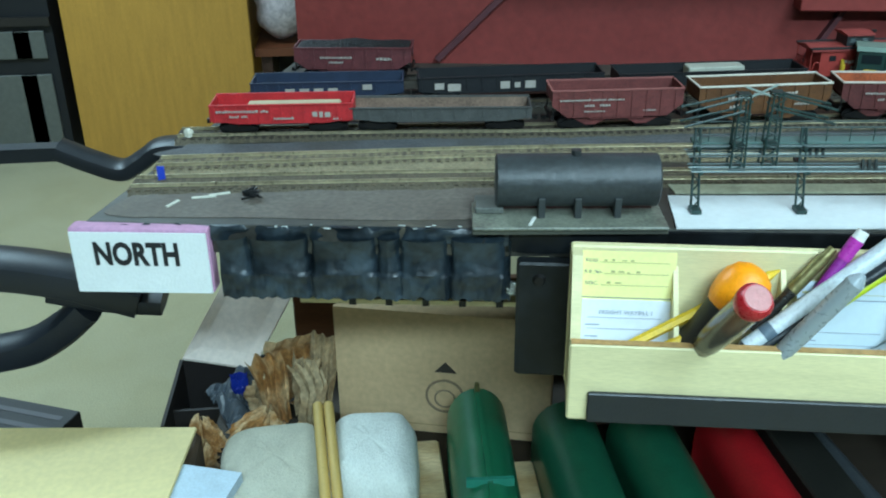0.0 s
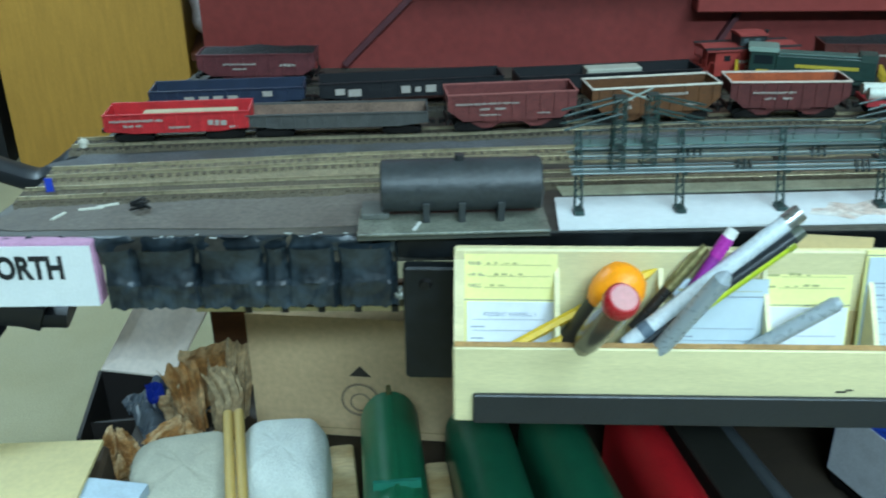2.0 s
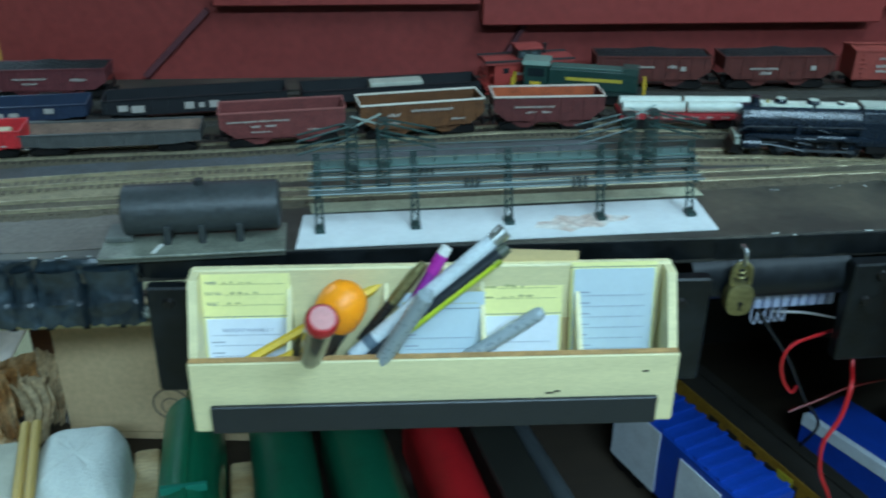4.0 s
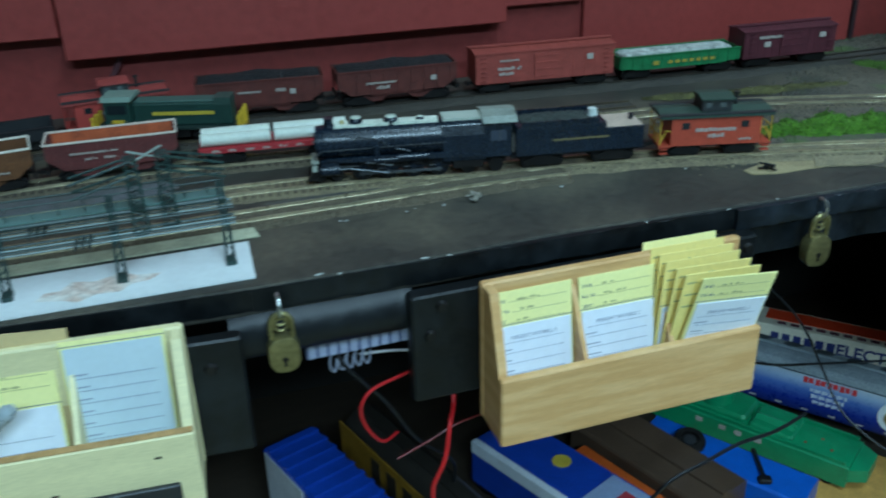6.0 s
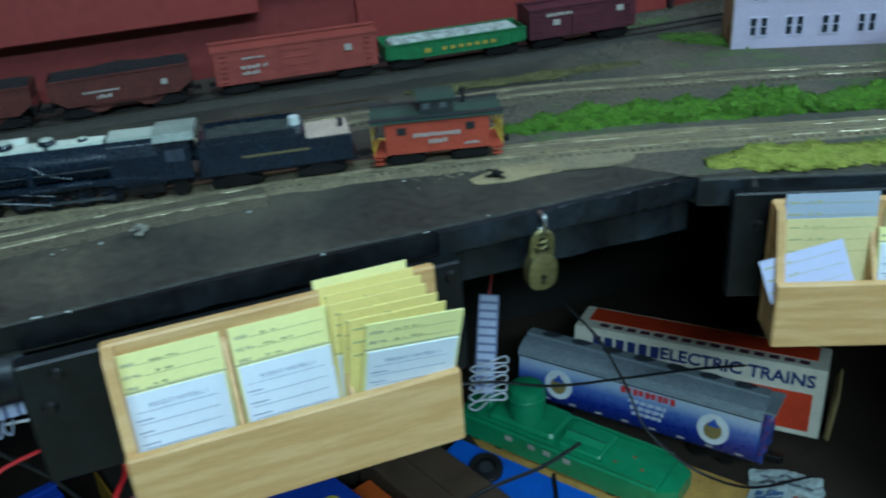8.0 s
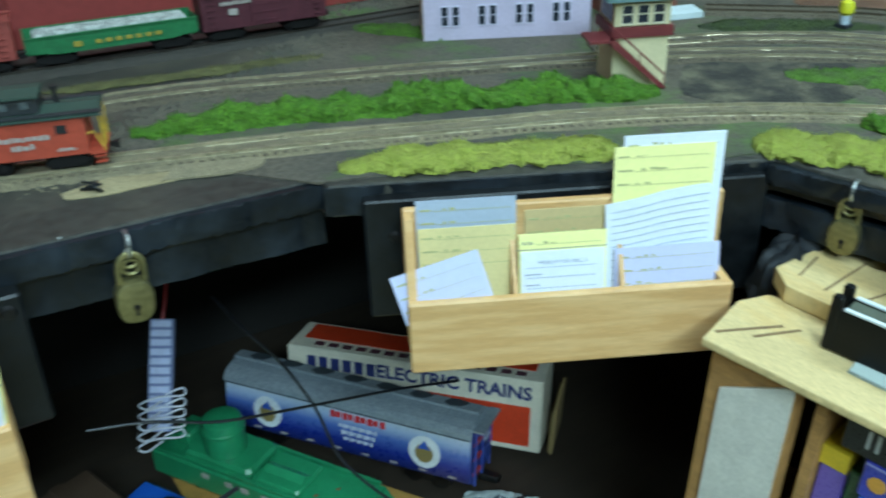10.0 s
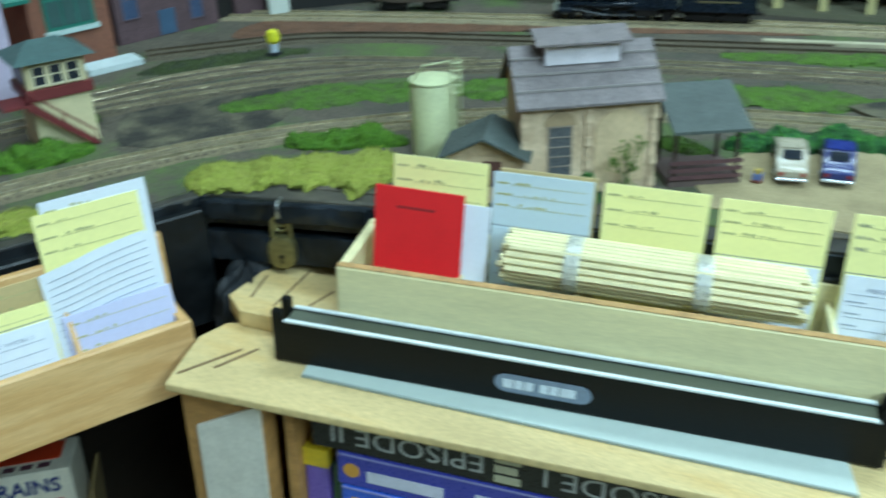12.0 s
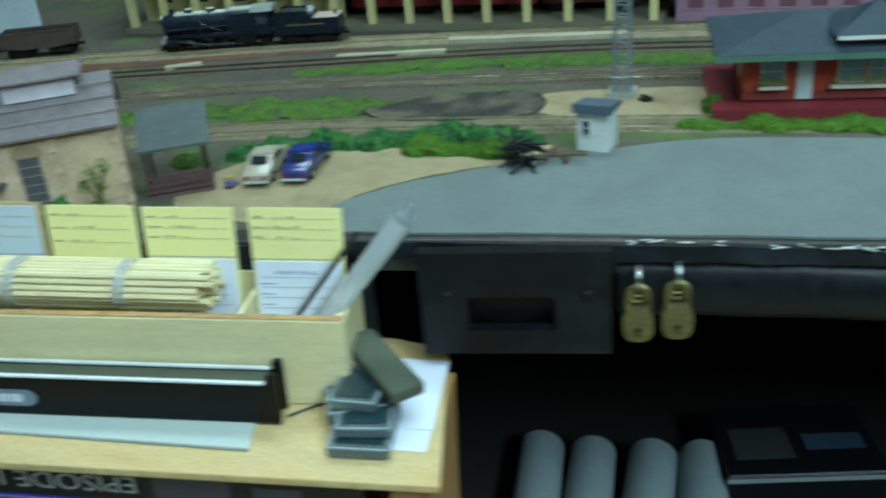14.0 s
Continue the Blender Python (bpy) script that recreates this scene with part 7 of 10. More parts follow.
def flecks(p, q, n, z, label, size=0.003):
    """Torn white flecks of paint along an edge."""
    g = Geo()
    for _ in range(n):
        t = rr.random()
        x, y = p[0] + (q[0] - p[0]) * t, p[1] + (q[1] - p[1]) * t
        a, w = math.atan2(q[1] - p[1], q[0] - p[0]) + rr.uniform(-0.3, 0.3), size * rr.uniform(0.3, 1.3)
        g.box(-w, w, -0.0006, 0.0006, 0, 0.0005, m=pose(x + rr.uniform(-0.002, 0.002), y + rr.uniform(-0.002, 0.002), z - rr.uniform(0, 0.002), rr.uniform(-30, 30), rr.uniform(-10, 10), math.degrees(a)))
    solid("paint_fleck", g, paint("a9aeaa", 0.5), label, "paint flecks", kind="stuff")


e1, e2 = annex([(1.4525, -0.262), (1.470, -0.62)])
flecks(e1, e2, 60, TOP + 0.0012, "torn white paint flecks along the yard's edge")
flecks((0.045, 0.7545), (0.231, 0.7265), 14, TOP + 0.0006, "torn pale paint flecks along the foam edge", 0.002)
flecks((0.62, 0.6665), (1.10, 0.603), 7, TOP + 0.0006, "small pale chips along the deck's edge", 0.0022)
flecks((0.66, 0.735), (0.98, 0.69), 8, TOP + 0.0021, "small pale specks of ballast on the deck", 0.0012)


# ---- model buildings ----
def windows(e, spec, y, frame_m, glass_m, depth=0.0012, bars_n=1):
    """Framed windows on the face y, towards -y: (x, z, w, h)."""
    for x, z, w, h in spec:
        fr = part("window", ring_plate(x - 0.0008, x + w + 0.0008, z - 0.0008, z + h + 0.0008, x, x + w, z, z + h, y - depth, y + 0.0002), frame_m, e)
        for k in range(bars_n):
            zz = z + h * (k + 1) / (bars_n + 1)
            part("glazing_bar", Geo().box(x, x + w, y - depth * 0.7, y + 0.0002, zz - 0.0003, zz + 0.0003), frame_m, fr)
        part("pane", Geo().box(x, x + w, y - 0.0004, y + 0.0001, z, z + h), glass_m, fr)


PLACE[0] = ANNEX
dark_pane = paint("2a2f38", 0.2)
# lavender card house
hs = thing("town_house", along((1.322, 0.767), (1.458, 0.685), TOP + 0.001), "lavender grey card house with rows of paired windows", "house")
lav = surface("lavender_card", "bdb0c4", 0.7, var=0.08, scale=30, fine=300, bump=0.03)
part("wall", Geo().box(0, 0.160, 0, 0.050, 0, 0.135), lav, hs)
part("side_wall", Geo().box(-0.0008, -0.0001, 0.001, 0.049, 0, 0.135), paint("b7a58f", 0.7), hs, "tan side wall")
part("roof", Geo().box(-0.003, 0.163, -0.003, 0.053, 0.1352, 0.139), paint("5a5660", 0.7), hs)
part("cornice", Geo().box(-0.002, 0.162, -0.002, -0.0002, 0.127, 0.134), paint("cfc6d4", 0.6), hs)
for row in range(3):
    windows(hs, [(0.017 + 0.0355 * k + 0.0105 * j, 0.014 + 0.036 * row, 0.006, 0.018) for k in range(4) for j in range(2)], 0.0, paint("cfc9da", 0.6), dark_pane)
part("door", Geo().box(-0.0014, -0.0009, 0.010, 0.018, 0, 0.022), paint("7c4f32", 0.6), hs)

# signal tower
tw = thing("signal_tower", pose(1.3663, 0.560, TOP + 0.001, 0, 0, -28) @ Matrix.Scale(1.42, 4), "cream signal tower with a maroon band and teal roof", "tower")
cream, maroon = surface("tower_cream", "cfc49a", 0.7, var=0.08, scale=50, bump=0.05), paint("6e2a2a", 0.6)
part("lower_wall", Geo().box(0, 0.032, 0, 0.030, 0, 0.029), cream, tw)
part("band", Geo().box(-0.002, 0.034, -0.002, 0.032, 0.0292, 0.035), maroon, tw, "maroon band")
part("upper_wall", Geo().box(0, 0.032, 0, 0.030, 0.0352, 0.050), cream, tw)
windows(tw, [(0.004, 0.037, 0.006, 0.010), (0.013, 0.037, 0.006, 0.010), (0.022, 0.037, 0.006, 0.010)], 0.0, paint("d9d0b0", 0.6), dark_pane)
for y in (0.004, 0.012, 0.020):
    part("side_window", Geo().box(-0.0006, 0.0, y, y + 0.006, 0.037, 0.047), dark_pane, tw)
rf = Geo().raw([(-0.006, -0.006, 0.0502), (0.038, -0.006, 0.0502), (0.038, 0.036, 0.0502), (-0.006, 0.036, 0.0502), (0.008, 0.015, 0.0585), (0.024, 0.015, 0.0585)], [(3, 2, 1, 0), (0, 1, 5, 4), (1, 2, 5), (2, 3, 4, 5), (3, 0, 4)])
part("roof", rf, surface("teal_roof", "3f5957", 0.6, var=0.15, scale=60, bump=0.15), tw)
part("stair", Geo().prism([(-0.004, 0.027), (0.026, 0.001), (0.030, 0.001), (-0.001, 0.030), (-0.004, 0.030)], -0.009, -0.0025, "y"), maroon, tw, "maroon outside stair")
part("stair_rail", Geo().tube([(-0.003, -0.009, 0.037), (0.028, -0.009, 0.009)], 0.0006, 5).tube([(0.013, -0.009, 0.012), (0.013, -0.009, 0.023)], 0.0004, 5).tube([(0.028, -0.009, 0.0), (0.028, -0.009, 0.009)], 0.0004, 5), maroon, tw)
part("landing", Geo().box(-0.016, -0.002, -0.008, 0.012, 0.0285, 0.030), maroon, tw)

# silo with a hoop ladder
si = thing("silo", pose(1.480, 0.270, TOP + 0.001), "pale green silo with a caged ladder on top", "silo")
sil = surface("silo_green", "c2c79c", 0.55, var=0.1, scale=50, bump=0.05)
part("shell", Geo().lathe([(0.0172, 0), (0.0172, 0.054), (0.0165, 0.0555)], 36), sil, si, soft=True)
part("lid", Geo().lathe([(0.0176, 0.0557), (0.0176, 0.057), (0.008, 0.0592), (0.001, 0.060)], 36), sil, si, soft=True)
cage = Geo()
for k in range(5):
    z = 0.050 + 0.0055 * k
    cage.tube([(-0.002 + 0.0055 * math.cos(a), -0.0185 + 0.0055 * math.sin(a), z) for a in [math.pi * j / 8 + math.pi for j in range(9)]], 0.0005, 5)
for a in (math.pi, 1.5 * math.pi, 2 * math.pi):
    cage.cyl((-0.002 + 0.0055 * math.cos(a), -0.0185 + 0.0055 * math.sin(a), 0.004), (-0.002 + 0.0055 * math.cos(a), -0.0185 + 0.0055 * math.sin(a), 0.074), 0.0005, n=5)
part("ladder_cage", cage, sil, si)
part("top_rail", Geo().tube([(-0.002, -0.016, 0.058), (-0.002, -0.016, 0.072), (-0.010, 0.002, 0.069), (-0.012, 0.010, 0.058)], 0.0007, 6), sil, si)

# stone engine shed with clerestory
SM_ = along((1.4241, 0.1784), (1.4781, 0.0942), TOP + 0.001) @ Matrix.Diagonal((0.853, 1, 1.21, 1))
stone = surface("shed_stone", "bda587", 0.8, var=0.16, scale=45, fine=300, bump=0.12, second="cdb698")
es = thing("engine_shed", SM_, "stone engine shed with a grey roof and raised vent", "shed")
part("wall", Geo().box(0.002, 0.105, 0.0, 0.060, 0, 0.056), stone, es)
for x in (0.0, 0.050, 0.102):
    part("pilaster", Geo().box(x, x + 0.005, -0.0015, 0.0, 0, 0.056), stone, es)
part("gable", Geo().prism([(0.0, 0.0562), (0.060, 0.0562), (0.030, 0.076)], 0.002, 0.0045, "x"), paint("a9803c", 0.7), es, "ochre gable end")
part("gable", Geo().prism([(0.0, 0.0562), (0.060, 0.0562), (0.030, 0.076)], 0.1025, 0.105, "x"), stone, es)
slate = surface("shed_roof", "756c6c", 0.75, var=0.2, scale=60, fine=400, bump=0.3)
for s, (ya, yb) in ((1, (-0.006, 0.030)), (-1, (0.066, 0.030))):
    part("roof", Geo().raw([(-0.004, ya, 0.0535), (0.110, ya, 0.0535), (0.110, yb, 0.0790), (-0.004, yb, 0.0790), (-0.004, ya, 0.0520), (0.110, ya, 0.0520), (0.110, yb, 0.0770), (-0.004, yb, 0.0770)], [(0, 1, 2, 3), (7, 6, 5, 4), (0, 4, 5, 1), (1, 5, 6, 2), (2, 6, 7, 3), (3, 7, 4, 0)]), slate, es)
for k in range(1, 4):
    z = 0.0535 + 0.0060 * k + 0.0008 * k
    part("roof_seam", Geo().box(-0.004, 0.110, -0.0066 + 0.009 * k - 0.0004, -0.0066 + 0.009 * k + 0.0004, z - 0.0006, z + 0.0006), paint("8b8482", 0.7), es)
v = part("vent", Geo().box(0.022, 0.080, 0.018, 0.042, 0.068, 0.084), paint("6b6062", 0.7), es)
part("vent_panel", Geo().box(0.022, 0.080, 0.0155, 0.0178, 0.0705, 0.0802), paint("d2cbd2", 0.6), v, "pale sign panel")
for s, (ya, yb) in ((1, (0.010, 0.030)), (-1, (0.050, 0.030))):
    part("vent_roof", Geo().raw([(0.014, ya, 0.083), (0.088, ya, 0.083), (0.088, yb, 0.0880), (0.014, yb, 0.0880), (0.014, ya, 0.0818), (0.088, ya, 0.0818), (0.088, yb, 0.0865), (0.014, yb, 0.0865)], [(0, 1, 2, 3), (7, 6, 5, 4), (0, 4, 5, 1), (1, 5, 6, 2), (2, 6, 7, 3), (3, 7, 4, 0)]), slate, v)
windows(es, [(0.022, 0.006, 0.017, 0.034)], 0.0, paint("8a7f74", 0.6), paint("55585c", 0.3), bars_n=5)
arch = [(0.058, 0.006), (0.098, 0.006), (0.098, 0.036)] + [(0.078 + 0.020 * math.cos(a), 0.036 + 0.012 * math.sin(a)) for a in [math.pi * k / 10 for k in range(1, 10)]] + [(0.058, 0.036)]
part("blind_arch", Geo().prism(arch, -0.0009, -0.0001, "y"), surface("arch_stone", "c8b08c", 0.8, var=0.12, scale=40, bump=0.08), es)
arch2 = [(0.020 + 0.0105 + 0.0125 * math.cos(a), 0.041 + 0.008 * math.sin(a)) for a in [math.pi * k / 10 for k in range(11)]]
part("arch_trim", Geo().prism(arch2, -0.0012, -0.0001, "y"), paint("9c8668", 0.8), es)
quoin = Geo().box(0, 0.0058, -0.0024, -0.0016, 0, 0.0052)
qm = mesh_of("quoin", quoin, stone)
for x in (-0.0004, 0.0496, 0.1016):
    for k in range(8):
        if k % 2 == 0:
            part("quoin", qm, stone, es, m=pose(x, 0, 0.002 + 0.0066 * k))
# small tree against the wall
tr = thing("small_tree", SM_ @ pose(0.080, -0.012, 0), "thin little green model tree before the stone wall", "tree")
part("trunk", Geo().tube(smooth_path([(0, 0, 0), (0.001, 0, 0.012), (-0.001, 0, 0.024)], 4), 0.0009, 6).tube([(0, 0, 0.012), (0.010, 0, 0.030)], 0.0005, 5).tube([(0, 0, 0.010), (-0.009, 0, 0.021)], 0.0005, 5), paint("4f5a38", 0.8), tr)
rr = random.Random(3)
lv = Geo()
for cx, cz in ((0.010, 0.030), (-0.009, 0.021), (-0.001, 0.026), (0.004, 0.018), (0.0, 0.006)):
    for _ in range(90):
        p = Vector((cx + rr.gauss(0, 0.0028), rr.gauss(0, 0.002), cz + rr.gauss(0, 0.0025)))
        a, b = Vector((rr.uniform(-1, 1), rr.uniform(-1, 1), rr.uniform(-1, 1))) * 0.0012, Vector((rr.uniform(-1, 1), rr.uniform(-1, 1), rr.uniform(-1, 1))) * 0.0008
        i = len(lv.v)
        lv.v += [tuple(p - a), tuple(p + b), tuple(p + a), tuple(p - b)]
        lv.f.append((i, i + 1, i + 2, i + 3))
part("crown", lv, moss_dark, tr)["kind"] = "stuff"
mound("hedge", [(1.424, 0.150), (1.433, 0.138), (1.440, 0.128)], 0.008, 0.018, bush_blue, "small round bush before the shed window", 21, 1500)
# little shed with a dark roof
ls = thing("small_shed", along((1.4003, 0.2273), (1.4162, 0.1686), TOP + 0.001), "little stone shed with a dark pitched roof", "shed")
part("wall", Geo().box(0.007, 0.054, 0, 0.038, 0, 0.0335), stone, ls)
part("gable", Geo().prism([(0.008, 0.0337), (0.053, 0.0337), (0.0305, 0.0445)], 0.0, 0.002, "y"), stone, ls)
dark_slate = surface("dark_slate", "454e4b", 0.7, var=0.2, scale=60, bump=0.3)
for xa in (0.0, 0.061):
    part("roof", Geo().raw([(xa, -0.006, 0.0330), (0.0305, -0.006, 0.0475), (0.0305, 0.044, 0.0475), (xa, 0.044, 0.0330), (xa, -0.006, 0.0315), (0.0305, -0.006, 0.0460), (0.0305, 0.044, 0.0460), (xa, 0.044, 0.0315)], [(0, 1, 2, 3), (7, 6, 5, 4), (0, 4, 5, 1), (1, 5, 6, 2), (2, 6, 7, 3), (3, 7, 4, 0)]), dark_slate, ls)
part("door", Geo().box(0.030, 0.042, -0.0006, -0.0001, 0.012, 0.030), paint("5b3a34", 0.6), ls)
# lean-to
lt_ = thing("lean_to", along((1.4775, 0.0925), (1.5025, 0.0492), TOP + 0.001) @ Matrix.Diagonal((0.92, 1, 1.35, 1)), "grey roofed open lean-to on dark posts", "lean-to")
part("roof", Geo().prism([(-0.006, 0.029), (0.045, 0.042), (0.045, 0.0435), (-0.006, 0.0305)], 0.0, 0.058, "x"), surface("lean_roof", "4b5350", 0.75, var=0.2, scale=60, bump=0.3), lt_)
for x, y in ((0.004, 0.0), (0.050, 0.0), (0.004, 0.038), (0.050, 0.038)):
    part("post", Geo().box(x - 0.0012, x + 0.0012, y - 0.0012, y + 0.0012, 0, 0.030 + 0.26 * max(0, y)), paint("3b2c26", 0.8), lt_)
part("floor", Geo().box(0.0, 0.054, -0.002, 0.042, 0, 0.003), paint("5a4a45", 0.8, var=0.2), lt_)
for k in range(3):
    part("rail_board", Geo().box(0.0, 0.054, -0.003, -0.002, 0.004 + 0.004 * k, 0.006 + 0.004 * k), paint("55383a", 0.7), lt_)


def auto(m, body_col, roof_col, label):
    """A small old saloon; x forward."""
    e = thing("model_car", m, label, "car", "parked model cars")
    bm_, dk_ = paint(body_col, 0.3, coat=0.4), paint("1b1b1d", 0.6)
    prof = [(-0.026, 0.004), (-0.026, 0.009), (-0.022, 0.0115), (-0.016, 0.0128), (-0.011, 0.0178), (0.003, 0.0182), (0.009, 0.0125), (0.021, 0.0112), (0.0265, 0.008), (0.0265, 0.004)]
    part("body", Geo().prism(prof, -0.0095, 0.0095, "y"), bm_, e, bevel=0.0013, soft=True)
    part("rear_window", Geo().raw([(-0.0162, -0.006, 0.0133), (-0.0162, 0.006, 0.0133), (-0.0118, 0.0055, 0.0176), (-0.0118, -0.0055, 0.0176)], [(0, 1, 2, 3)], pose(-0.0004, 0, 0.0003)), paint("20262e", 0.15), e)
    for s in (-1, 1):
        part("side_window", Geo().prism([(-0.010, 0.0132), (-0.009, 0.0168), (0.002, 0.0172), (0.0065, 0.0132)], s * 0.0096 - 0.0002, s * 0.0096 + 0.0002, "y"), paint("20262e", 0.15), e)
        part("tail_light", Geo().box(-0.0268, -0.0262, s * 0.0065 - 0.0012, s * 0.0065 + 0.0012, 0.0066, 0.0088), paint("8e2424", 0.3), e)
        for x in (-0.016, 0.016):
            w = part("wheel", Geo().cyl((x, s * 0.0080, 0.0039), (x, s * 0.0100, 0.0039), 0.0039, n=14), dk_, e)
            part("hub", Geo().cyl((x, s * 0.0100, 0.0039), (x, s * 0.0104, 0.0039), 0.0019, n=10), steel, w)
    part("bumper", Geo().box(-0.0280, -0.0264, -0.0090, 0.0090, 0.0036, 0.0054, c=0.0004), paint("c9ccd2", 0.25, 0.5), e, "bright rear bumper")
    part("roof_panel", Geo().box(-0.0105, 0.002, -0.0070, 0.0070, 0.0183, 0.0187), paint(roof_col, 0.3), e)
    return e


auto(pose(1.540, 0.022, TOP + 0.0020, 0, 0, 10) @ Matrix.Diagonal((1.28, 1.08, 1.05, 1)), "a39a86", "a8a08c", "tan model saloon car with a crowded back window")
auto(pose(1.548, -0.009, TOP + 0.0020, 0, 0, 5) @ Matrix.Diagonal((1.28, 1.08, 1.05, 1)), "1f2c66", "24347a", "dark blue model saloon car with bright bumper")
bar = thing("toy_barrow", pose(1.506, 0.038, TOP + 0.002), "tiny painted barrow with crates", "barrow")
part("crate", Geo().box(-0.003, 0.003, -0.003, 0.003, 0.002, 0.006), paint("5a6a9a", 0.6), bar)
part("crate", Geo().box(-0.002, 0.002, -0.002, 0.002, 0.0062, 0.009), paint("b39a4c", 0.6), bar)
part("frame", Geo().box(-0.004, 0.006, -0.0035, 0.0035, 0.0005, 0.0018), paint("6d3a30", 0.6), bar)

# small yellow-headed toy figure, reduced to plain shapes
mk = thing("toy_figure", pose(1.655, 0.541, TOP + 0.001), "small yellow-headed toy figure drawn as plain shapes on a dark foot", "marker")
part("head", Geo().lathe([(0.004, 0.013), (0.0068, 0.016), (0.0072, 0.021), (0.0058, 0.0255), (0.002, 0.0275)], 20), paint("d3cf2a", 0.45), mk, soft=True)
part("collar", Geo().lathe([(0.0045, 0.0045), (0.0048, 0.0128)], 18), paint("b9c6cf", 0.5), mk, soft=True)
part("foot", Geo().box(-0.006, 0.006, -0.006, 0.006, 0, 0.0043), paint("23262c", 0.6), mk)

# white hut
ht = thing("trackside_hut", along((1.600, -0.2135), (1.594, -0.2445), TOP + 0.002) @ Matrix.Diagonal((0.83, 0.9, 1, 1)), "white trackside hut with a slate blue roof", "hut")
part("wall", Geo().box(0, 0.030, 0, 0.024, 0, 0.031), surface("hut_white", "c4ccc6", 0.6, var=0.06, scale=60, bump=0.05), ht)
part("roof", Geo().prism([(-0.004, 0.0312), (0.028, 0.0312), (0.028, 0.0345), (-0.004, 0.0385)], -0.003, 0.033, "x"), surface("hut_roof", "4c5a64", 0.6, var=0.12, scale=60, bump=0.1), ht)
windows(ht, [(0.006, 0.0135, 0.006, 0.011)], 0.0, paint("aeb6b2", 0.6), dark_pane)

# lattice mast
ms = thing("lattice_mast", pose(1.740, -0.232, TOP + 0.002) @ Matrix.Diagonal((1.35, 1.35, 1.2, 1)), "tall grey lattice signal mast", "mast")
g = Geo()
for a in (-0.0055, 0.0055):
    for b in (-0.0055, 0.0055):
        g.cyl((a, b, 0), (a * 0.6, b * 0.6, 0.17), 0.0007, n=5)
part("corner_post", g, paint("7d868a", 0.5, 0.4), ms)
g = Geo()
for j in range(18):
    z = 0.004 + j * 0.009
    s = 1 - 0.4 * z / 0.17
    c = [(s * 0.0055 * p, s * 0.0055 * q, z) for p, q in ((-1, -1), (1, -1), (1, 1), (-1, 1))]
    for a, b in zip(c, c[1:] + c[:1]):
        g.cyl(a, (b[0], b[1], b[2] + 0.009), 0.0004, n=4)
        g.cyl(a, b, 0.0004, n=4)
part("lattice", g, paint("7d868a", 0.5, 0.4), ms)
part("foot", Geo().box(-0.009, 0.009, -0.009, 0.009, -0.001, 0.003), paint("8d9188", 0.6), ms)

# station
st = thing("station", pose(1.690, -0.334, TOP + 0.002, 0, 0, -84) @ Matrix.Diagonal((1, 1, 1.14, 1)), "red brick station with a dark hipped roof and flower boxes", "station")
brick_m = surface("station_brick", "a53c22", 0.7, var=0.2, scale=120, fine=500, bump=0.25)
part("platform", Geo().box(-0.024, 0.30, -0.022, 0.105, -0.001, 0.009), paint("6e1f24", 0.6), st, "dark red platform")
part("wall", Geo().box(0, 0.260, 0, 0.075, 0.0102, 0.048), brick_m, st)
part("foundation", Geo().box(-0.001, 0.261, -0.001, 0.076, 0.0101, 0.016), paint("7a2f27", 0.7), st)
roof_m = surface("station_roof", "2d3c44", 0.65, var=0.18, scale=60, fine=400, bump=0.3)
part("roof", Geo().raw([(-0.024, -0.026, 0.046), (0.284, -0.026, 0.046), (0.284, 0.10, 0.046), (-0.024, 0.10, 0.046), (0.046, 0.037, 0.065), (0.225, 0.037, 0.065), (-0.024, -0.026, 0.049), (0.284, -0.026, 0.049), (0.284, 0.10, 0.049), (-0.024, 0.10, 0.049), ], [(3, 2, 1, 0), (0, 1, 7, 6), (1, 2, 8, 7), (2, 3, 9, 8), (3, 0, 6, 9), (6, 7, 5, 4), (7, 8, 5), (8, 9, 4, 5), (9, 6, 4)]), roof_m, st)
part("eave_trim", Geo().box(-0.0245, 0.2845, -0.0268, -0.0262, 0.0445, 0.0485), paint("4a6a58", 0.6), st, "green eave board")
dm = part("dormer", Geo().box(0.070, 0.115, -0.012, 0.030, 0.048, 0.0605), brick_m, st)
part("dormer_roof", Geo().raw([(0.062, -0.022, 0.059), (0.123, -0.022, 0.059), (0.123, 0.040, 0.059), (0.062, 0.040, 0.059), (0.085, 0.006, 0.074), (0.100, 0.020, 0.074)], [(3, 2, 1, 0), (0, 1, 5, 4), (1, 2, 5), (2, 3, 4, 5), (3, 0, 4)]), roof_m, dm)
part("dormer_fascia", Geo().box(0.064, 0.121, -0.0232, -0.0225, 0.0565, 0.0590), paint("c3c8c0", 0.6), dm)
wm = paint("d0cdbd", 0.6)
windows(st, [(0.014, 0.022, 0.017, 0.017), (0.072, 0.022, 0.018, 0.018), (0.094, 0.022, 0.012, 0.018), (0.135, 0.022, 0.018, 0.018), (0.185, 0.022, 0.018, 0.018)], 0.0, wm, paint("6f8486", 0.25))
part("door", Geo().box(0.041, 0.053, -0.0012, 0.0, 0.0102, 0.039), paint("b9c8c4", 0.5), st, "pale blue grey door")
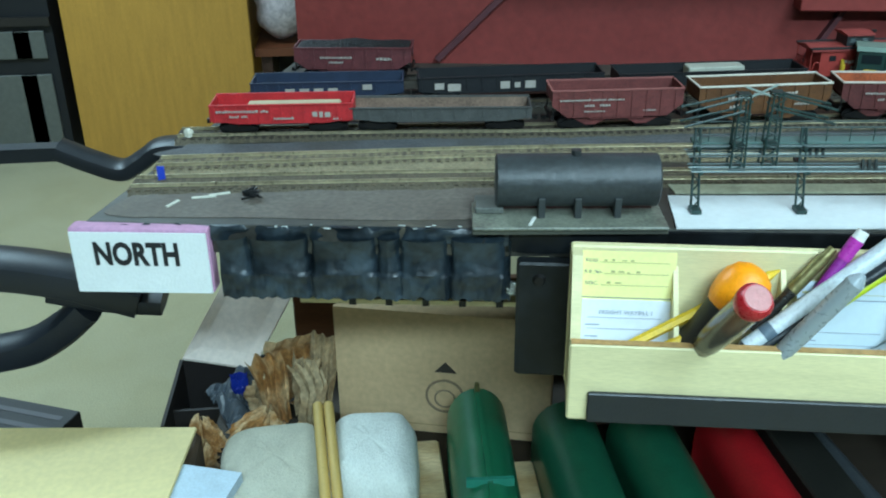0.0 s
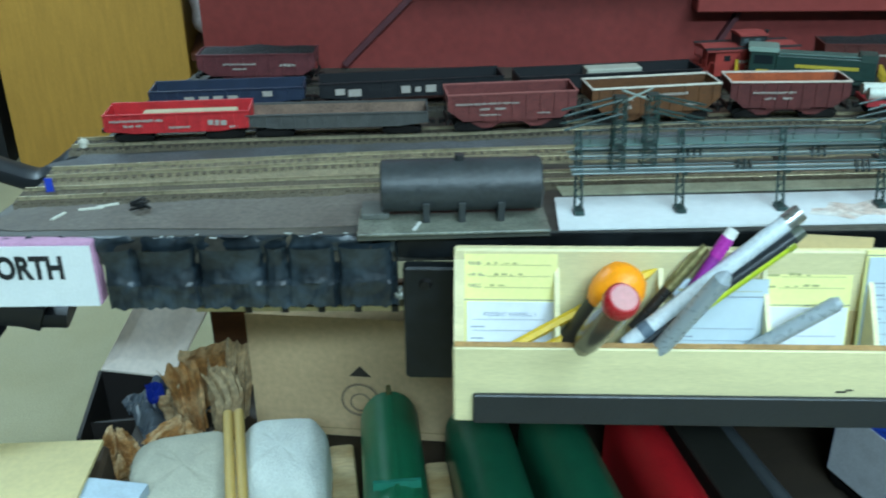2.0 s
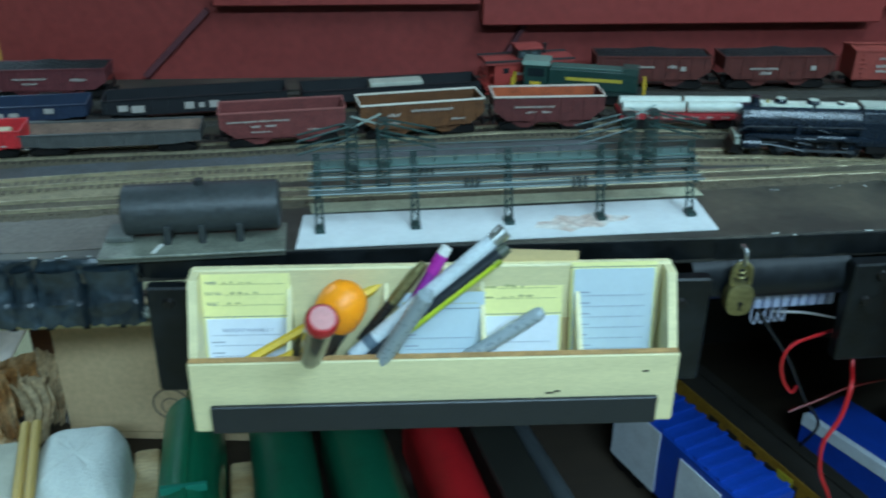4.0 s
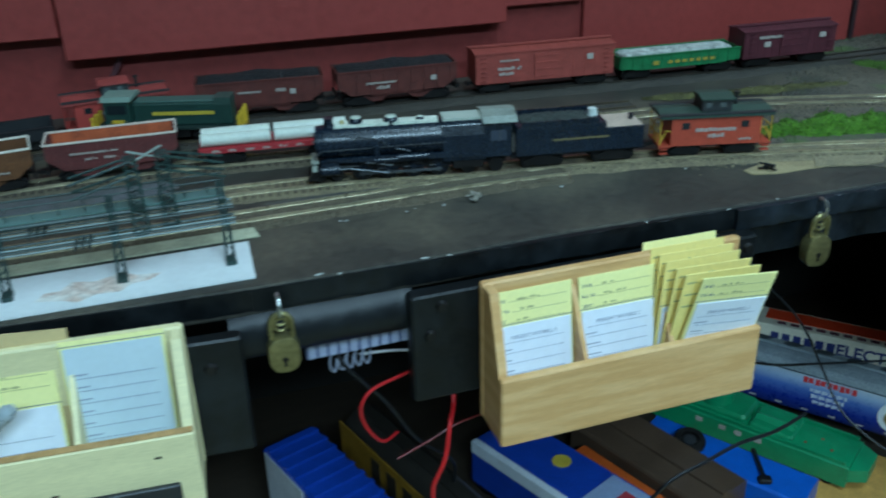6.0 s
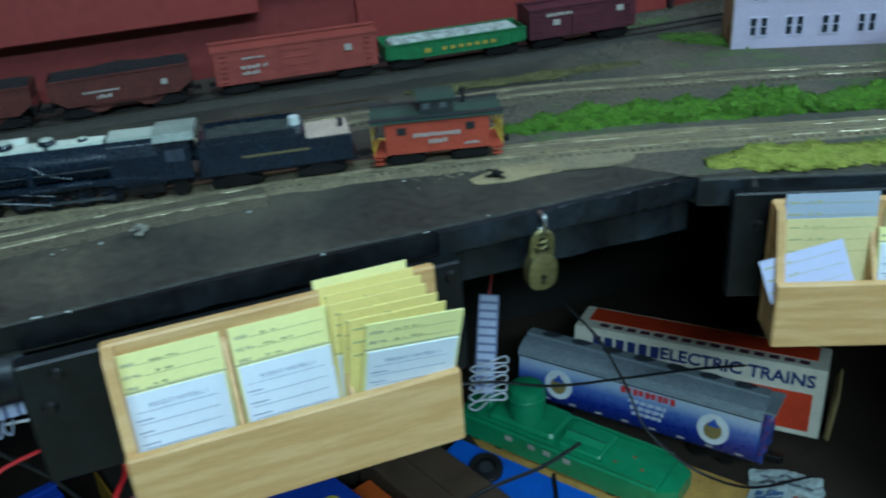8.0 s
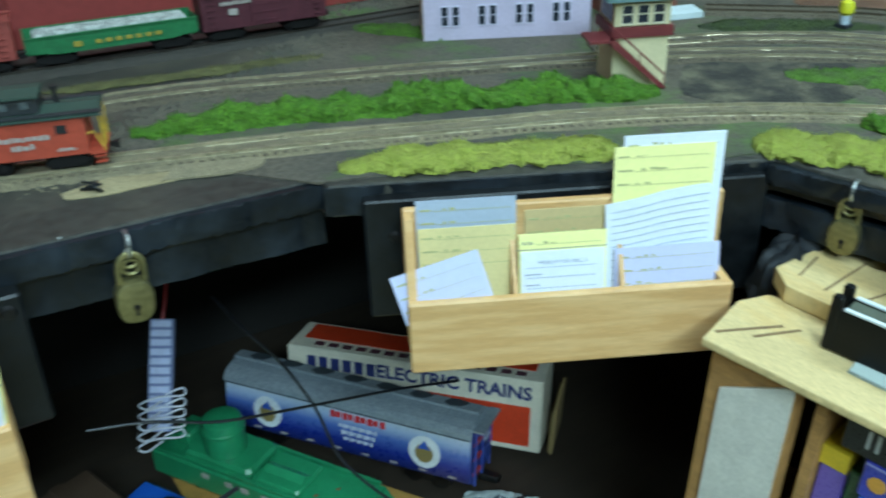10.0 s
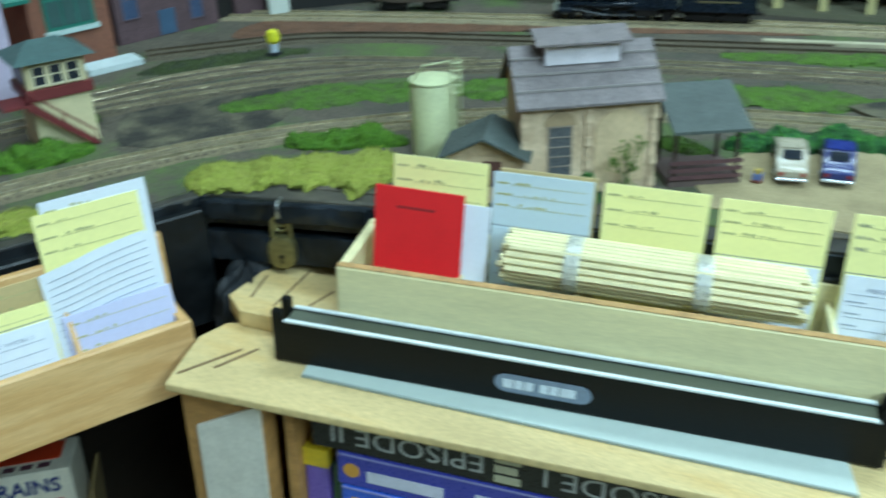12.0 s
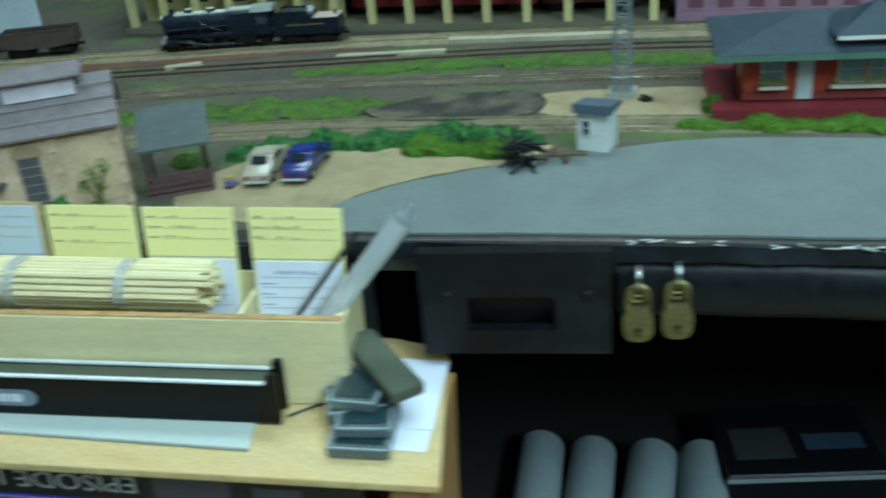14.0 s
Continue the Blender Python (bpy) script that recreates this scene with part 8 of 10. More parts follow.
for x, w in ((0.012, 0.021), (0.066, 0.042), (0.133, 0.022)):
    bx = part("flower_box", Geo().box(x, x + w, -0.006, -0.0015, 0.0185, 0.0205), wm, st, "white flower box")
    fg = Geo()
    for _ in range(160):
        p = Vector((x + rr.uniform(0, w), -0.004 + rr.gauss(0, 0.0014), 0.0225 + rr.uniform(-0.001, 0.004)))
        a, b = Vector((rr.uniform(-1, 1), rr.uniform(-1, 1), rr.uniform(-1, 1))) * 0.0012, Vector((rr.uniform(-1, 1), rr.uniform(-1, 1), rr.uniform(-1, 1))) * 0.0008
        i = len(fg.v)
        fg.v += [tuple(p - a), tuple(p + b), tuple(p + a), tuple(p - b)]
        fg.f.append((i, i + 1, i + 2, i + 3))
    part("plants", fg, moss_light, bx)["kind"] = "stuff"
part("side_window", Geo().box(-0.0008, 0.0, 0.020, 0.034, 0.022, 0.039), paint("9fb0b0", 0.3), st)

# freight house with pale yellow columns, cars standing behind it
fh = thing("freight_house", pose(1.985, 0.43, TOP + 0.001, 0, 0, -90), "pale yellow open freight house with a row of columns", "freight house")
yel_w = surface("freight_yellow", "c6bd86", 0.65, var=0.1, scale=40, bump=0.05)
part("floor", Geo().box(-0.01, 0.68, -0.012, 0.10, 0, 0.006), paint("6b6a55", 0.7), fh, "low loading platform")
part("wall", Geo().box(0, 0.285, 0.030, 0.036, 0.0062, 0.085), yel_w, fh)
part("back_wall", Geo().box(0, 0.68, 0.094, 0.10, 0.0062, 0.085), paint("4d4636", 0.8), fh)
part("roof", Geo().prism([(-0.03, 0.0852), (0.12, 0.0852), (0.12, 0.088), (0.045, 0.108), (-0.03, 0.088)], -0.02, 0.70, "x"), paint("55584f", 0.7), fh)
part("beam", Geo().box(0, 0.68, -0.004, 0.0, 0.076, 0.085), yel_w, fh)
for k in range(15):
    x = 0.0 + 0.0478 * k
    part("column", Geo().box(x - 0.0042, x + 0.0042, -0.0045, 0.0035, 0.0062, 0.0758), yel_w, fh)
for k in range(5):
    x = 0.018 + 0.054 * k
    windows(fh, [(x, 0.030, 0.026, 0.024)], 0.030, paint("d3cba0", 0.6), dark_pane)
for y, c in ((0.125, "8e2a2c"), (0.003, "8a2328"), (-0.118, "5d2a2c")):
    boxcar(pose(2.040, y - 0.045, TOP + 0.0075, 0, 0, -90), 0.112, c, "red box car standing behind the freight house columns", H=0.05, marks=[(-0.040, 0.022, 0.030, 0.003), (0.025, 0.020, 0.020, 0.004)])
ph = thing("pink_building", pose(2.000, -0.262, TOP + 0.001, 0, 0, -90), "faded pink factory wall with many pale windows", "building")
part("wall", Geo().box(0, 0.70, 0, 0.08, 0, 0.13), surface("pink_card", "8a6a7c", 0.7, var=0.12, scale=40, bump=0.04), ph)
for row in range(2):
    windows(ph, [(0.012 + 0.032 * k, 0.014 + 0.040 * row, 0.018, 0.020) for k in range(12)], 0.0, paint("a58c9a", 0.6), paint("6a4450", 0.4))
part("roof", Geo().box(-0.004, 0.704, -0.004, 0.084, 0.1302, 0.135), paint("54484e", 0.7), ph)

# brick building and white shed far off
PLACE[0] = HERE
bb = thing("brick_building", along((1.585, 0.742), (1.742, 0.690), TOP + 0.001), "long purple brick engine house with a dark doorway", "building")
pb = surface("purple_brick", "5c464a", 0.75, var=0.2, scale=80, fine=400, bump=0.2)
part("wall", Geo().prism([(0, 0), (0.108, 0), (0.108, 0.046), (0.130, 0.046), (0.130, 0), (0.165, 0), (0.165, 0.085), (0, 0.085)], 0, 0.09, "y"), pb, bb)
part("doorway", Geo().box(0.108, 0.130, 0.006, 0.010, 0, 0.046), paint("14110f", 0.8), bb, "dark doorway")
part("roof", Geo().prism([(-0.005, 0.0852), (0.095, 0.0852), (0.045, 0.115)], -0.004, 0.169, "x"), paint("4b4a4c", 0.7), bb)
windows(bb, [(0.008, 0.022, 0.015, 0.034), (0.078, 0.010, 0.013, 0.034), (0.138, 0.020, 0.013, 0.030)], 0.0, paint("6a5c66", 0.6), paint("42526e", 0.3))
part("hatch", Geo().box(0.043, 0.060, -0.0010, -0.0001, 0.001, 0.024), paint("3f5a74", 0.5), bb, "blue low door")
part("round_window", Geo().cyl((0.092, -0.0012, 0.064), (0.092, -0.0001, 0.064), 0.012, n=24), paint("b8b48c", 0.6), bb, "pale round window frame")
part("window_glass", Geo().cyl((0.092, -0.0017, 0.064), (0.092, -0.0013, 0.064), 0.0098, n=24), paint("5b6a72", 0.3), bb)
sb = thing("salmon_building", along((1.489, 0.741), (1.556, 0.719), TOP + 0.001), "salmon brick building with a tall teal framed window", "building")
salmon = surface("salmon_brick", "8a5844", 0.75, var=0.2, scale=90, fine=400, bump=0.2, second="7a4c3c")
part("wall", Geo().box(0, 0.0705, 0, 0.060, 0, 0.112), salmon, sb)
part("cornice", Geo().box(-0.003, 0.0735, -0.003, 0.063, 0.1122, 0.117), paint("4a3a34", 0.6), sb)
teal = paint("1f6f5f", 0.5)
wf = part("window", Geo().box(0.013, 0.057, -0.0016, -0.0001, 0.034, 0.086), teal, sb, "teal framed window")
for k in range(3):
    for j in range(2):
        part("pane", Geo().box(0.0155 + 0.0135 * k, 0.0275 + 0.0135 * k, -0.0021, -0.0017, 0.037 + 0.024 * j, 0.058 + 0.024 * j), paint("3d5a58", 0.2), wf)
part("sill", Geo().box(0.011, 0.059, -0.0035, -0.0001, 0.0300, 0.0338), paint("b5cac6", 0.5), sb, "white window sill")
part("teal_awning", Geo().prism([(-0.014, 0.066), (-0.0001, 0.076), (-0.0001, 0.073), (-0.014, 0.063)], -0.022, -0.0005, "x"), teal, sb)
solid("white_platform", slab([(1.500, 0.697), (1.545, 0.679), (1.557, 0.702), (1.512, 0.720)], TOP + 0.0012, TOP + 0.006), paint("c6d2d2", 0.5, var=0.12), "small white platform before the salmon building", "platform")
PLACE[0] = ANNEX
wh = thing("white_shed", along((1.800, 0.645), (1.922, 0.518), TOP + 0.001), "white sheet metal shed beside the far track", "shed")
ws = surface("white_metal", "a9b8bb", 0.5, var=0.08, scale=40, bump=0.05)
part("post", Geo().box(-0.004, 0.020, -0.004, 0.016, 0, 0.085), paint("c9d0c8", 0.6), wh)
part("wall", Geo().box(0.0205, 0.172, 0.012, 0.07, 0.016, 0.085), ws, wh)
part("base", Geo().box(0.0205, 0.172, 0.014, 0.068, 0, 0.0158), paint("1d1c1b", 0.8), wh)
part("door", Geo().box(0.085, 0.120, 0.0105, 0.0118, 0.018, 0.060), paint("7f93a8", 0.5), wh)
part("roof", Geo().box(-0.008, 0.176, -0.006, 0.074, 0.0852, 0.090), paint("6f7a7c", 0.6), wh)
gondola(pose(1.875, 0.492, TOP + 0.003, 0, 0, -68), 0.090, "4b4038", "old brown work car standing far off", inside="3b322b", H=0.030)
PLACE[0] = HERE
steam_engine(at_track(T_FAR, 1.804, 0.339) @ Matrix.Scale(0.8507, 4), "small black steam locomotive on the far track", L=0.135)
tender(at_track(T_FAR, 1.822, 0.245) @ Matrix.Scale(0.8507, 4), "blue black tender behind the far engine", L=0.078)
PLACE[0] = ANNEX
# pale platforms and boards by the far tracks
for x, y, w, l, r in ((1.925, -0.12, 0.006, 0.10, -84), (1.86, 0.03, 0.004, 0.06, -80), (1.815, 0.26, 0.005, 0.02, -65)):
    solid("loading_platform", Geo().box(-l, l, -w, w, 0, 0.006, c=0.0005), paint("a9a387", 0.7, var=0.15), "narrow pale platform beside the track", "platform", "platforms by the far tracks", m=pose(x, y, TOP + 0.001, 0, 0, r))
PLACE[0] = HERE


# ---- lower shelf under the layout ----
LOW = 0.655
# The boards' brown is darkened for the shade under the layout.
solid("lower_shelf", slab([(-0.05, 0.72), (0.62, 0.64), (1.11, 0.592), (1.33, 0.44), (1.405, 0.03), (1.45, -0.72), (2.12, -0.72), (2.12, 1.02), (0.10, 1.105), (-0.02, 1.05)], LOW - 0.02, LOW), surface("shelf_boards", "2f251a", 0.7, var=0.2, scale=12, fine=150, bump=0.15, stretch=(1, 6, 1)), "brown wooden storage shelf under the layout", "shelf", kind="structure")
# Near-black sheet put where only shade lies on the shelf.
solid("lower_shelf", slab([(1.47, 0.28), (1.455, 0.03), (1.475, -0.70), (2.04, -0.70), (2.04, 0.28)], LOW + 0.0003, LOW + 0.0008), paint("1d1a17", 0.9, var=0.25), "near-black sheet standing in for the shade on the storage shelf", "shelf", kind="structure")
# Added boarding, coloured near black so the depth under the deck stays shaded.
shade_wall = surface("shade_back", "17140f", 0.9, var=0.2, scale=8, bump=0.1)
solid("shade_boarding", slab([(0.345, 1.09), (1.50, 0.93), (2.10, 0.96), (2.10, 1.0), (1.5, 0.97), (0.345, 1.12)], LOW + 0.0005, TOP - 0.021), shade_wall, "near-black boarding added to keep the shade behind the storage shelf", "wall", kind="structure")
solid("shade_boarding", slab([(2.05, -0.72), (2.10, -0.72), (2.10, 0.93), (2.05, 0.93)], LOW + 0.0005, TOP - 0.021), shade_wall, "near-black boarding added to keep the shade behind the storage shelf", "wall", kind="structure")
solid("shade_boarding", Geo().box(1.50, 2.10, -0.80, -0.78, 0.0, TOP - 0.021), shade_wall, "near-black boarding added to keep the shade at the layout's end", "wall", kind="structure")
for x, y in ((0.02, 1.02), (0.35, 1.0), (0.62, 0.90), (1.02, 0.86), (1.49, 0.30), (1.52, -0.5)):
    solid("layout_leg", Geo().box(-0.022, 0.022, -0.022, 0.022, 0, LOW - 0.0205), fascia_black, "black painted square layout leg", "leg", "legs under the layout", "structure", m=pose(x, y, 0))


def toy_coach(p, q, w, z1, col, label, roof="arch", extra=None, z0=None, cat="toy car", name="toy_car"):
    """A large toy railway car lying on the shelf: from p to q along its top, w wide."""
    z0 = LOW + 0.001 if z0 is None else z0
    L = math.hypot(q[0] - p[0], q[1] - p[1])
    e = thing(name, along(p, q, 0), label, cat, "toy cars on the lower shelf")
    mt = paint(col, 0.35, var=0.12, coat=0.2)
    h = z1 - z0
    if roof == "arch":
        prof = [(-w / 2, z0 + h * 0.18), (w / 2, z0 + h * 0.18), (w / 2, z0 + h * 0.62)] + [(w / 2 * math.cos(a), z0 + h * 0.62 + h * 0.38 * math.sin(a)) for a in [math.pi * k / 12 for k in range(1, 12)]] + [(-w / 2, z0 + h * 0.62)]
    else:
        prof = [(-w / 2, z0 + h * 0.18), (w / 2, z0 + h * 0.18), (w / 2, z1 - 0.002), (w / 2 - 0.002, z1), (-w / 2 + 0.002, z1), (-w / 2, z1 - 0.002)]
    part("body", Geo().prism(prof, 0, L, "x"), mt, e, soft=True)
    part("floor_frame", Geo().box(0.002, L - 0.002, -w / 2 + 0.003, w / 2 - 0.003, z0 + h * 0.1, z0 + h * 0.18 - 0.0002), wheel_dark, e)
    for x in (L * 0.15, L * 0.85):
        t = part("truck", Geo().box(x - 0.022, x + 0.022, -w / 2 + 0.002, w / 2 - 0.002, z0 + 0.004, z0 + h * 0.1 + 0.001), wheel_dark, e)
        for s in (-1, 1):
            for dx in (-0.013, 0.013):
                part("wheel", Geo().cyl((x + dx, s * (w / 2 - 0.006), z0 + 0.0085), (x + dx, s * (w / 2 - 0.003), z0 + 0.0085), 0.0085, n=14), wheel_dark, t)
    if extra:
        extra(e, L, w, z0, z1, mt)
    return e


def tank_trim(e, L, w, z0, z1, mt):
    part("roof_rib", Geo().box(0.0, L, -0.002, 0.002, z1 - 0.001, z1 + 0.002), mt, e)
    part("brass_valve", Geo().cyl((L - 0.006, 0, z1), (L - 0.006, 0, z1 + 0.010), 0.0028, 0.002, n=10), brass, e)
    for x in (L * 0.3, L * 0.55, L * 0.8):
        part("band", Geo().box(x - 0.001, x + 0.001, -w / 2 - 0.0006, w / 2 + 0.0006, z0 + 0.02, z0 + 0.05), mt, e)
    part("end_plate", Geo().box(L * 0.28, L * 0.30, -w * 0.35, w * 0.35, z1 - 0.004, z1 + 0.0035), paint("2b7f6a", 0.4), e, "teal hatch plate")


toy_coach((0.229, 0.735), (0.237, 0.918), 0.055, 0.750, "1f6b4a", "dark green toy tank car with a brass valve", extra=tank_trim)
toy_coach((0.318, 0.730), (0.318, 0.905), 0.060, 0.738, "1d5a41", "dark green toy passenger car with an arched roof")
toy_coach((0.393, 0.720), (0.386, 0.895), 0.060, 0.738, "1d5a41", "dark green toy passenger car beside its twin")
toy_coach((0.466, 0.712), (0.462, 0.885), 0.050, 0.738, "ab1c22", "glossy red toy car with an arched roof")
solid("metal_pipe", Geo().cyl((0.56, 0.70, LOW + 0.05), (0.545, 0.95, LOW + 0.045), 0.009, n=16), paint("5d6468", 0.35, 0.5), "grey metal tube lying across the toys", "tube", soft=True)
toy_coach((0.522, 0.70), (0.515, 0.88), 0.042, 0.722, "2a2a26", "black toy freight car in the shade", roof="flat")


def blue_ribs(e, L, w, z0, z1, mt):
    for k in range(12):
        x = L * (k + 0.5) / 12
        part("rib", Geo().box(x - 0.0022, x + 0.0022, -w / 2 + 0.001, w / 2 - 0.001, z1, z1 + 0.0022), mt, e)
    part("white_end", Geo().box(L * 0.62, L - 0.002, w / 2 + 0.0002, w / 2 + 0.0012, z0 + 0.016, z1 - 0.003), paint("c9ccd2", 0.4), e, "white end of the side")
    lp = part("side_label", Geo().box(0.030, L * 0.46, w / 2 + 0.0002, w / 2 + 0.0012, z0 + 0.016, z1 - 0.010), paint("cfd3da", 0.5), e, "white side panel with blue marks")
    part("label_marks", bars([(0.036, z0 + 0.022, 0.010, 0.026), (0.050, z0 + 0.022, 0.008, 0.018), (0.062, z0 + 0.022, 0.012, 0.016)], 0.0004), paint("2c3fa0", 0.5), lp, m=pose(0, w / 2 + 0.0017, 0))


toy_coach((0.708, 0.668), (0.668, 0.845), 0.052, 0.745, "1c3fa0", "royal blue toy box car with a ribbed roof", roof="flat", extra=blue_ribs)


def dark_trim(e, L, w, z0, z1, mt):
    part("side_band", Geo().box(0.0, L, w / 2 + 0.0002, w / 2 + 0.0015, z0 + 0.018, z1 - 0.006), paint("8f6a1f", 0.5, var=0.3), e, "ochre side with dark lettering bars")
    for k in range(6):
        part("letter_bar", Geo().box(0.02 + 0.026 * k, 0.034 + 0.026 * k, w / 2 + 0.0016, w / 2 + 0.0022, z0 + 0.028, z1 - 0.014), paint("2a2218", 0.6), e)
    part("yellow_plate", Geo().box(0.052, 0.070, w / 2 + 0.0023, w / 2 + 0.0032, z0 + 0.014, z1 - 0.010), paint("b7a82c", 0.5), e)
    part("roof_walk", Geo().box(0, L, -0.006, 0.006, z1 + 0.0003, z1 + 0.002), mt, e)


toy_coach((0.792, 0.660), (0.748, 0.875), 0.048, 0.733, "2c2925", "old dark toy car with ochre sides", roof="arch", extra=dark_trim)


def box_trim(e, L, w, z0, z1, mt):
    part("white_edge", Geo().box(0, L, w / 2 - 0.006, w / 2 + 0.0008, z1 - 0.012, z1 + 0.0006), paint("c6cbd2", 0.45), e, "white lettered edge")
    part("picture_panel", Geo().box(0.010, 0.055, -w / 2 + 0.004, w / 2 - 0.010, z1 + 0.0001, z1 + 0.0008), paint("8796b5", 0.4), e, "pale picture panel")
    part("red_bar", Geo().box(0.014, 0.034, -w / 2 + 0.014, w / 2 - 0.02, z1 + 0.0009, z1 + 0.0014), paint("a8323a", 0.5), e)
    part("emblem", Geo().cyl((0.10, -0.008, z1 + 0.0001), (0.10, -0.008, z1 + 0.0008), 0.009, n=16), paint("b9a33a", 0.5), e)


toy_coach((0.912, 0.640), (0.860, 0.810), 0.062, 0.713, "1d3d9a", "flat royal blue toy box with a white edge", roof="flat", extra=box_trim, name="toy_box", cat="toy box")
toy_coach((0.957, 0.640), (0.926, 0.765), 0.022, 0.695, "b4521f", "orange toy gondola lying on the shelf", roof="flat")
toy_coach((1.004, 0.645), (0.966, 0.800), 0.060, 0.703, "4a3a2e", "brown toy box car with a plain roof", roof="flat", extra=lambda e, L, w, z0, z1, mt: [part("roof_walk", Geo().box(0, L, -0.005, 0.005, z1 + 0.0002, z1 + 0.0025), mt, e), part("sill", Geo().box(0, L, w / 2 - 0.001, w / 2 + 0.0012, z0 + 0.015, z1 - 0.003), mt, e)])
toy_coach((1.085, 0.625), (1.012, 0.770), 0.044, 0.690, "1f58b5", "bright blue toy flat car", roof="flat")


def crane_trim(e, L, w, z0, z1, mt):
    part("cab_deck", Geo().box(L * 0.50, L * 0.84, -w * 0.42, w * 0.42, z1 + 0.0002, z1 + 0.010, c=0.003), mt, e)
    cab = part("cab", Geo().lathe([(0.0175, 0), (0.0175, 0.026), (0.0160, 0.031), (0.010, 0.034), (0.0, 0.0348)], 20, pose(L * 0.68, 0.003, z1 + 0.0103)), mt, e, soft=True)
    part("cab_rim", Geo().lathe([(0.0181, 0.0205), (0.0188, 0.0215), (0.0188, 0.0235), (0.0181, 0.0245)], 20, pose(L * 0.68, 0.003, z1 + 0.0103)), mt, cab, soft=True)
    part("hatch", Geo().box(L * 0.86, L * 0.93, -0.010, 0.008, z1 + 0.0002, z1 + 0.012, c=0.002), mt, e)
    part("raised_deck", Geo().box(L * 0.27, L * 0.48, -w * 0.36, w * 0.40, z1 + 0.0002, z1 + 0.006, c=0.002), mt, e)
    part("deck_ridge", Geo().prism([(-w * 0.05, z1 + 0.0062), (w * 0.20, z1 + 0.0062), (w * 0.08, z1 + 0.010)], L * 0.28, L * 0.47, "x"), mt, e)
    part("bow", Geo().prism([(-0.016, -w * 0.30), (-0.016, w * 0.28), (-0.0002, w * 0.49), (-0.0002, -w * 0.49)], z0 + 0.012, z1 - 0.003, "z"), mt, e)
    for sy in (-1, 1):
        part("side_rail", Geo().box(0.004, L * 0.98, sy * (w / 2 - 0.0025) - 0.0015, sy * (w / 2 - 0.0025) + 0.0015, z1 + 0.0002, z1 + 0.0035), mt, e)
    for x in (0.40, 0.50, 0.58, 0.70):
        part("white_mark", Geo().box(L * x, L * x + 0.007, w / 2 + 0.0001, w / 2 + 0.0007, z0 + 0.019, z0 + 0.024), white_letter, e)
    for x, y in ((0.10, 0.008), (0.16, -0.004), (0.22, 0.010)):
        part("rust_spot", Geo().cyl((L * x, y, z1 + 0.0001), (L * x, y, z1 + 0.0004), 0.0016, n=9), paint("8a4a2c", 0.7), e)


toy_coach((1.166, 0.648), (1.072, 0.832), 0.050, 0.685, "268456", "green toy work car with a round cab", roof="flat", extra=crane_trim)
# A loose black toy wheel on the blue flat car.
toy_wheel = thing("toy_wheel", pose(1.030, 0.728, 0.6905, 14, -10, 0), "loose black toy wheel lying on the blue flat car", "toy part")
part("rim", Geo().lathe([(0.006, 0), (0.0135, 0), (0.0150, 0.0015), (0.0150, 0.006), (0.0135, 0.0075), (0.009, 0.0075), (0.008, 0.0045), (0.006, 0.0045)], 24, pose(0, 0, 0)), wheel_dark, toy_wheel, soft=True)
part("hub", Geo().cyl((0, 0, 0.0005), (0, 0, 0.006), 0.0058, n=16), paint("23262a", 0.5), toy_wheel)
tb = thing("toy_boom", pose(1.066, 0.672, 0.6905, 0, 0, 62), "thin black toy derrick boom lying on the blue flat car", "toy part")
part("boom", Geo().box(-0.022, 0.022, -0.0018, 0.0018, 0.0, 0.0036), wheel_dark, tb)
part("foot", Geo().box(-0.026, -0.018, -0.006, 0.006, 0.0, 0.005, c=0.001), wheel_dark, tb)

# silver and blue toy box car
sc = thing("toy_box_car", along((1.263, 0.6455), (1.141, 0.8405), LOW + 0.003) @ pose(-0.007, 0, 0, 8) @ Matrix.Diagonal((0.963, 1.05, 1.03, 1)), "silver and blue toy box car with round emblems", "toy car", "toy cars on the lower shelf")
SLn = math.hypot(0.114, 0.218)
silver_r = surface("silver_paint", "a3adb4", 0.38, metal=0.35, var=0.22, scale=90, fine=500, bump=0.08, second="8d979e", spread=0.5)
def graded(name, z0, z1, stops, rough=0.3):
    """Sprayed paint that runs from one colour to the next up the side."""
    m = surface(name, stops[0][1], rough, var=0.06, scale=40, fine=300, bump=0.02, coat=0.3)
    n, l = m.node_tree.nodes, m.node_tree.links
    tc, sep, mr, rp = n.new("ShaderNodeTexCoord"), n.new("ShaderNodeSeparateXYZ"), n.new("ShaderNodeMapRange"), n.new("ShaderNodeValToRGB")
    l.new(tc.outputs["Object"], sep.inputs[0])
    mr.inputs["From Min"].default_value, mr.inputs["From Max"].default_value = z0, z1
    l.new(sep.outputs["Z"], mr.inputs["Value"]), l.new(mr.outputs[0], rp.inputs["Fac"])
    for k, (pos, col) in enumerate(stops):
        el = rp.color_ramp.elements[k] if k < 2 else rp.color_ramp.elements.new(pos)
        el.position, el.color = pos, (*hexc(col), 1)
    l.new(rp.outputs["Color"], n["Principled BSDF"].inputs["Base Color"])
    return m


navy_fade = graded("navy_to_silver", 0.012, 0.054, ((0.0, "141f52"), (1.0, "c3ccd6"), (0.30, "1d2f86"), (0.58, "4f6cb4"), (0.80, "9fb2d2")))
part("side_panel", Geo().box(0, SLn, -0.022, 0.022, 0.012, 0.054, c=0.0008), navy_fade, sc, "navy blue sides fading up to silver")
for y in (-0.0223, 0.0223):
    part("drip_rail", Geo().box(0.001, SLn - 0.001, y - 0.0006, y + 0.0006, 0.0528, 0.0540), paint("3d4652", 0.5), sc)
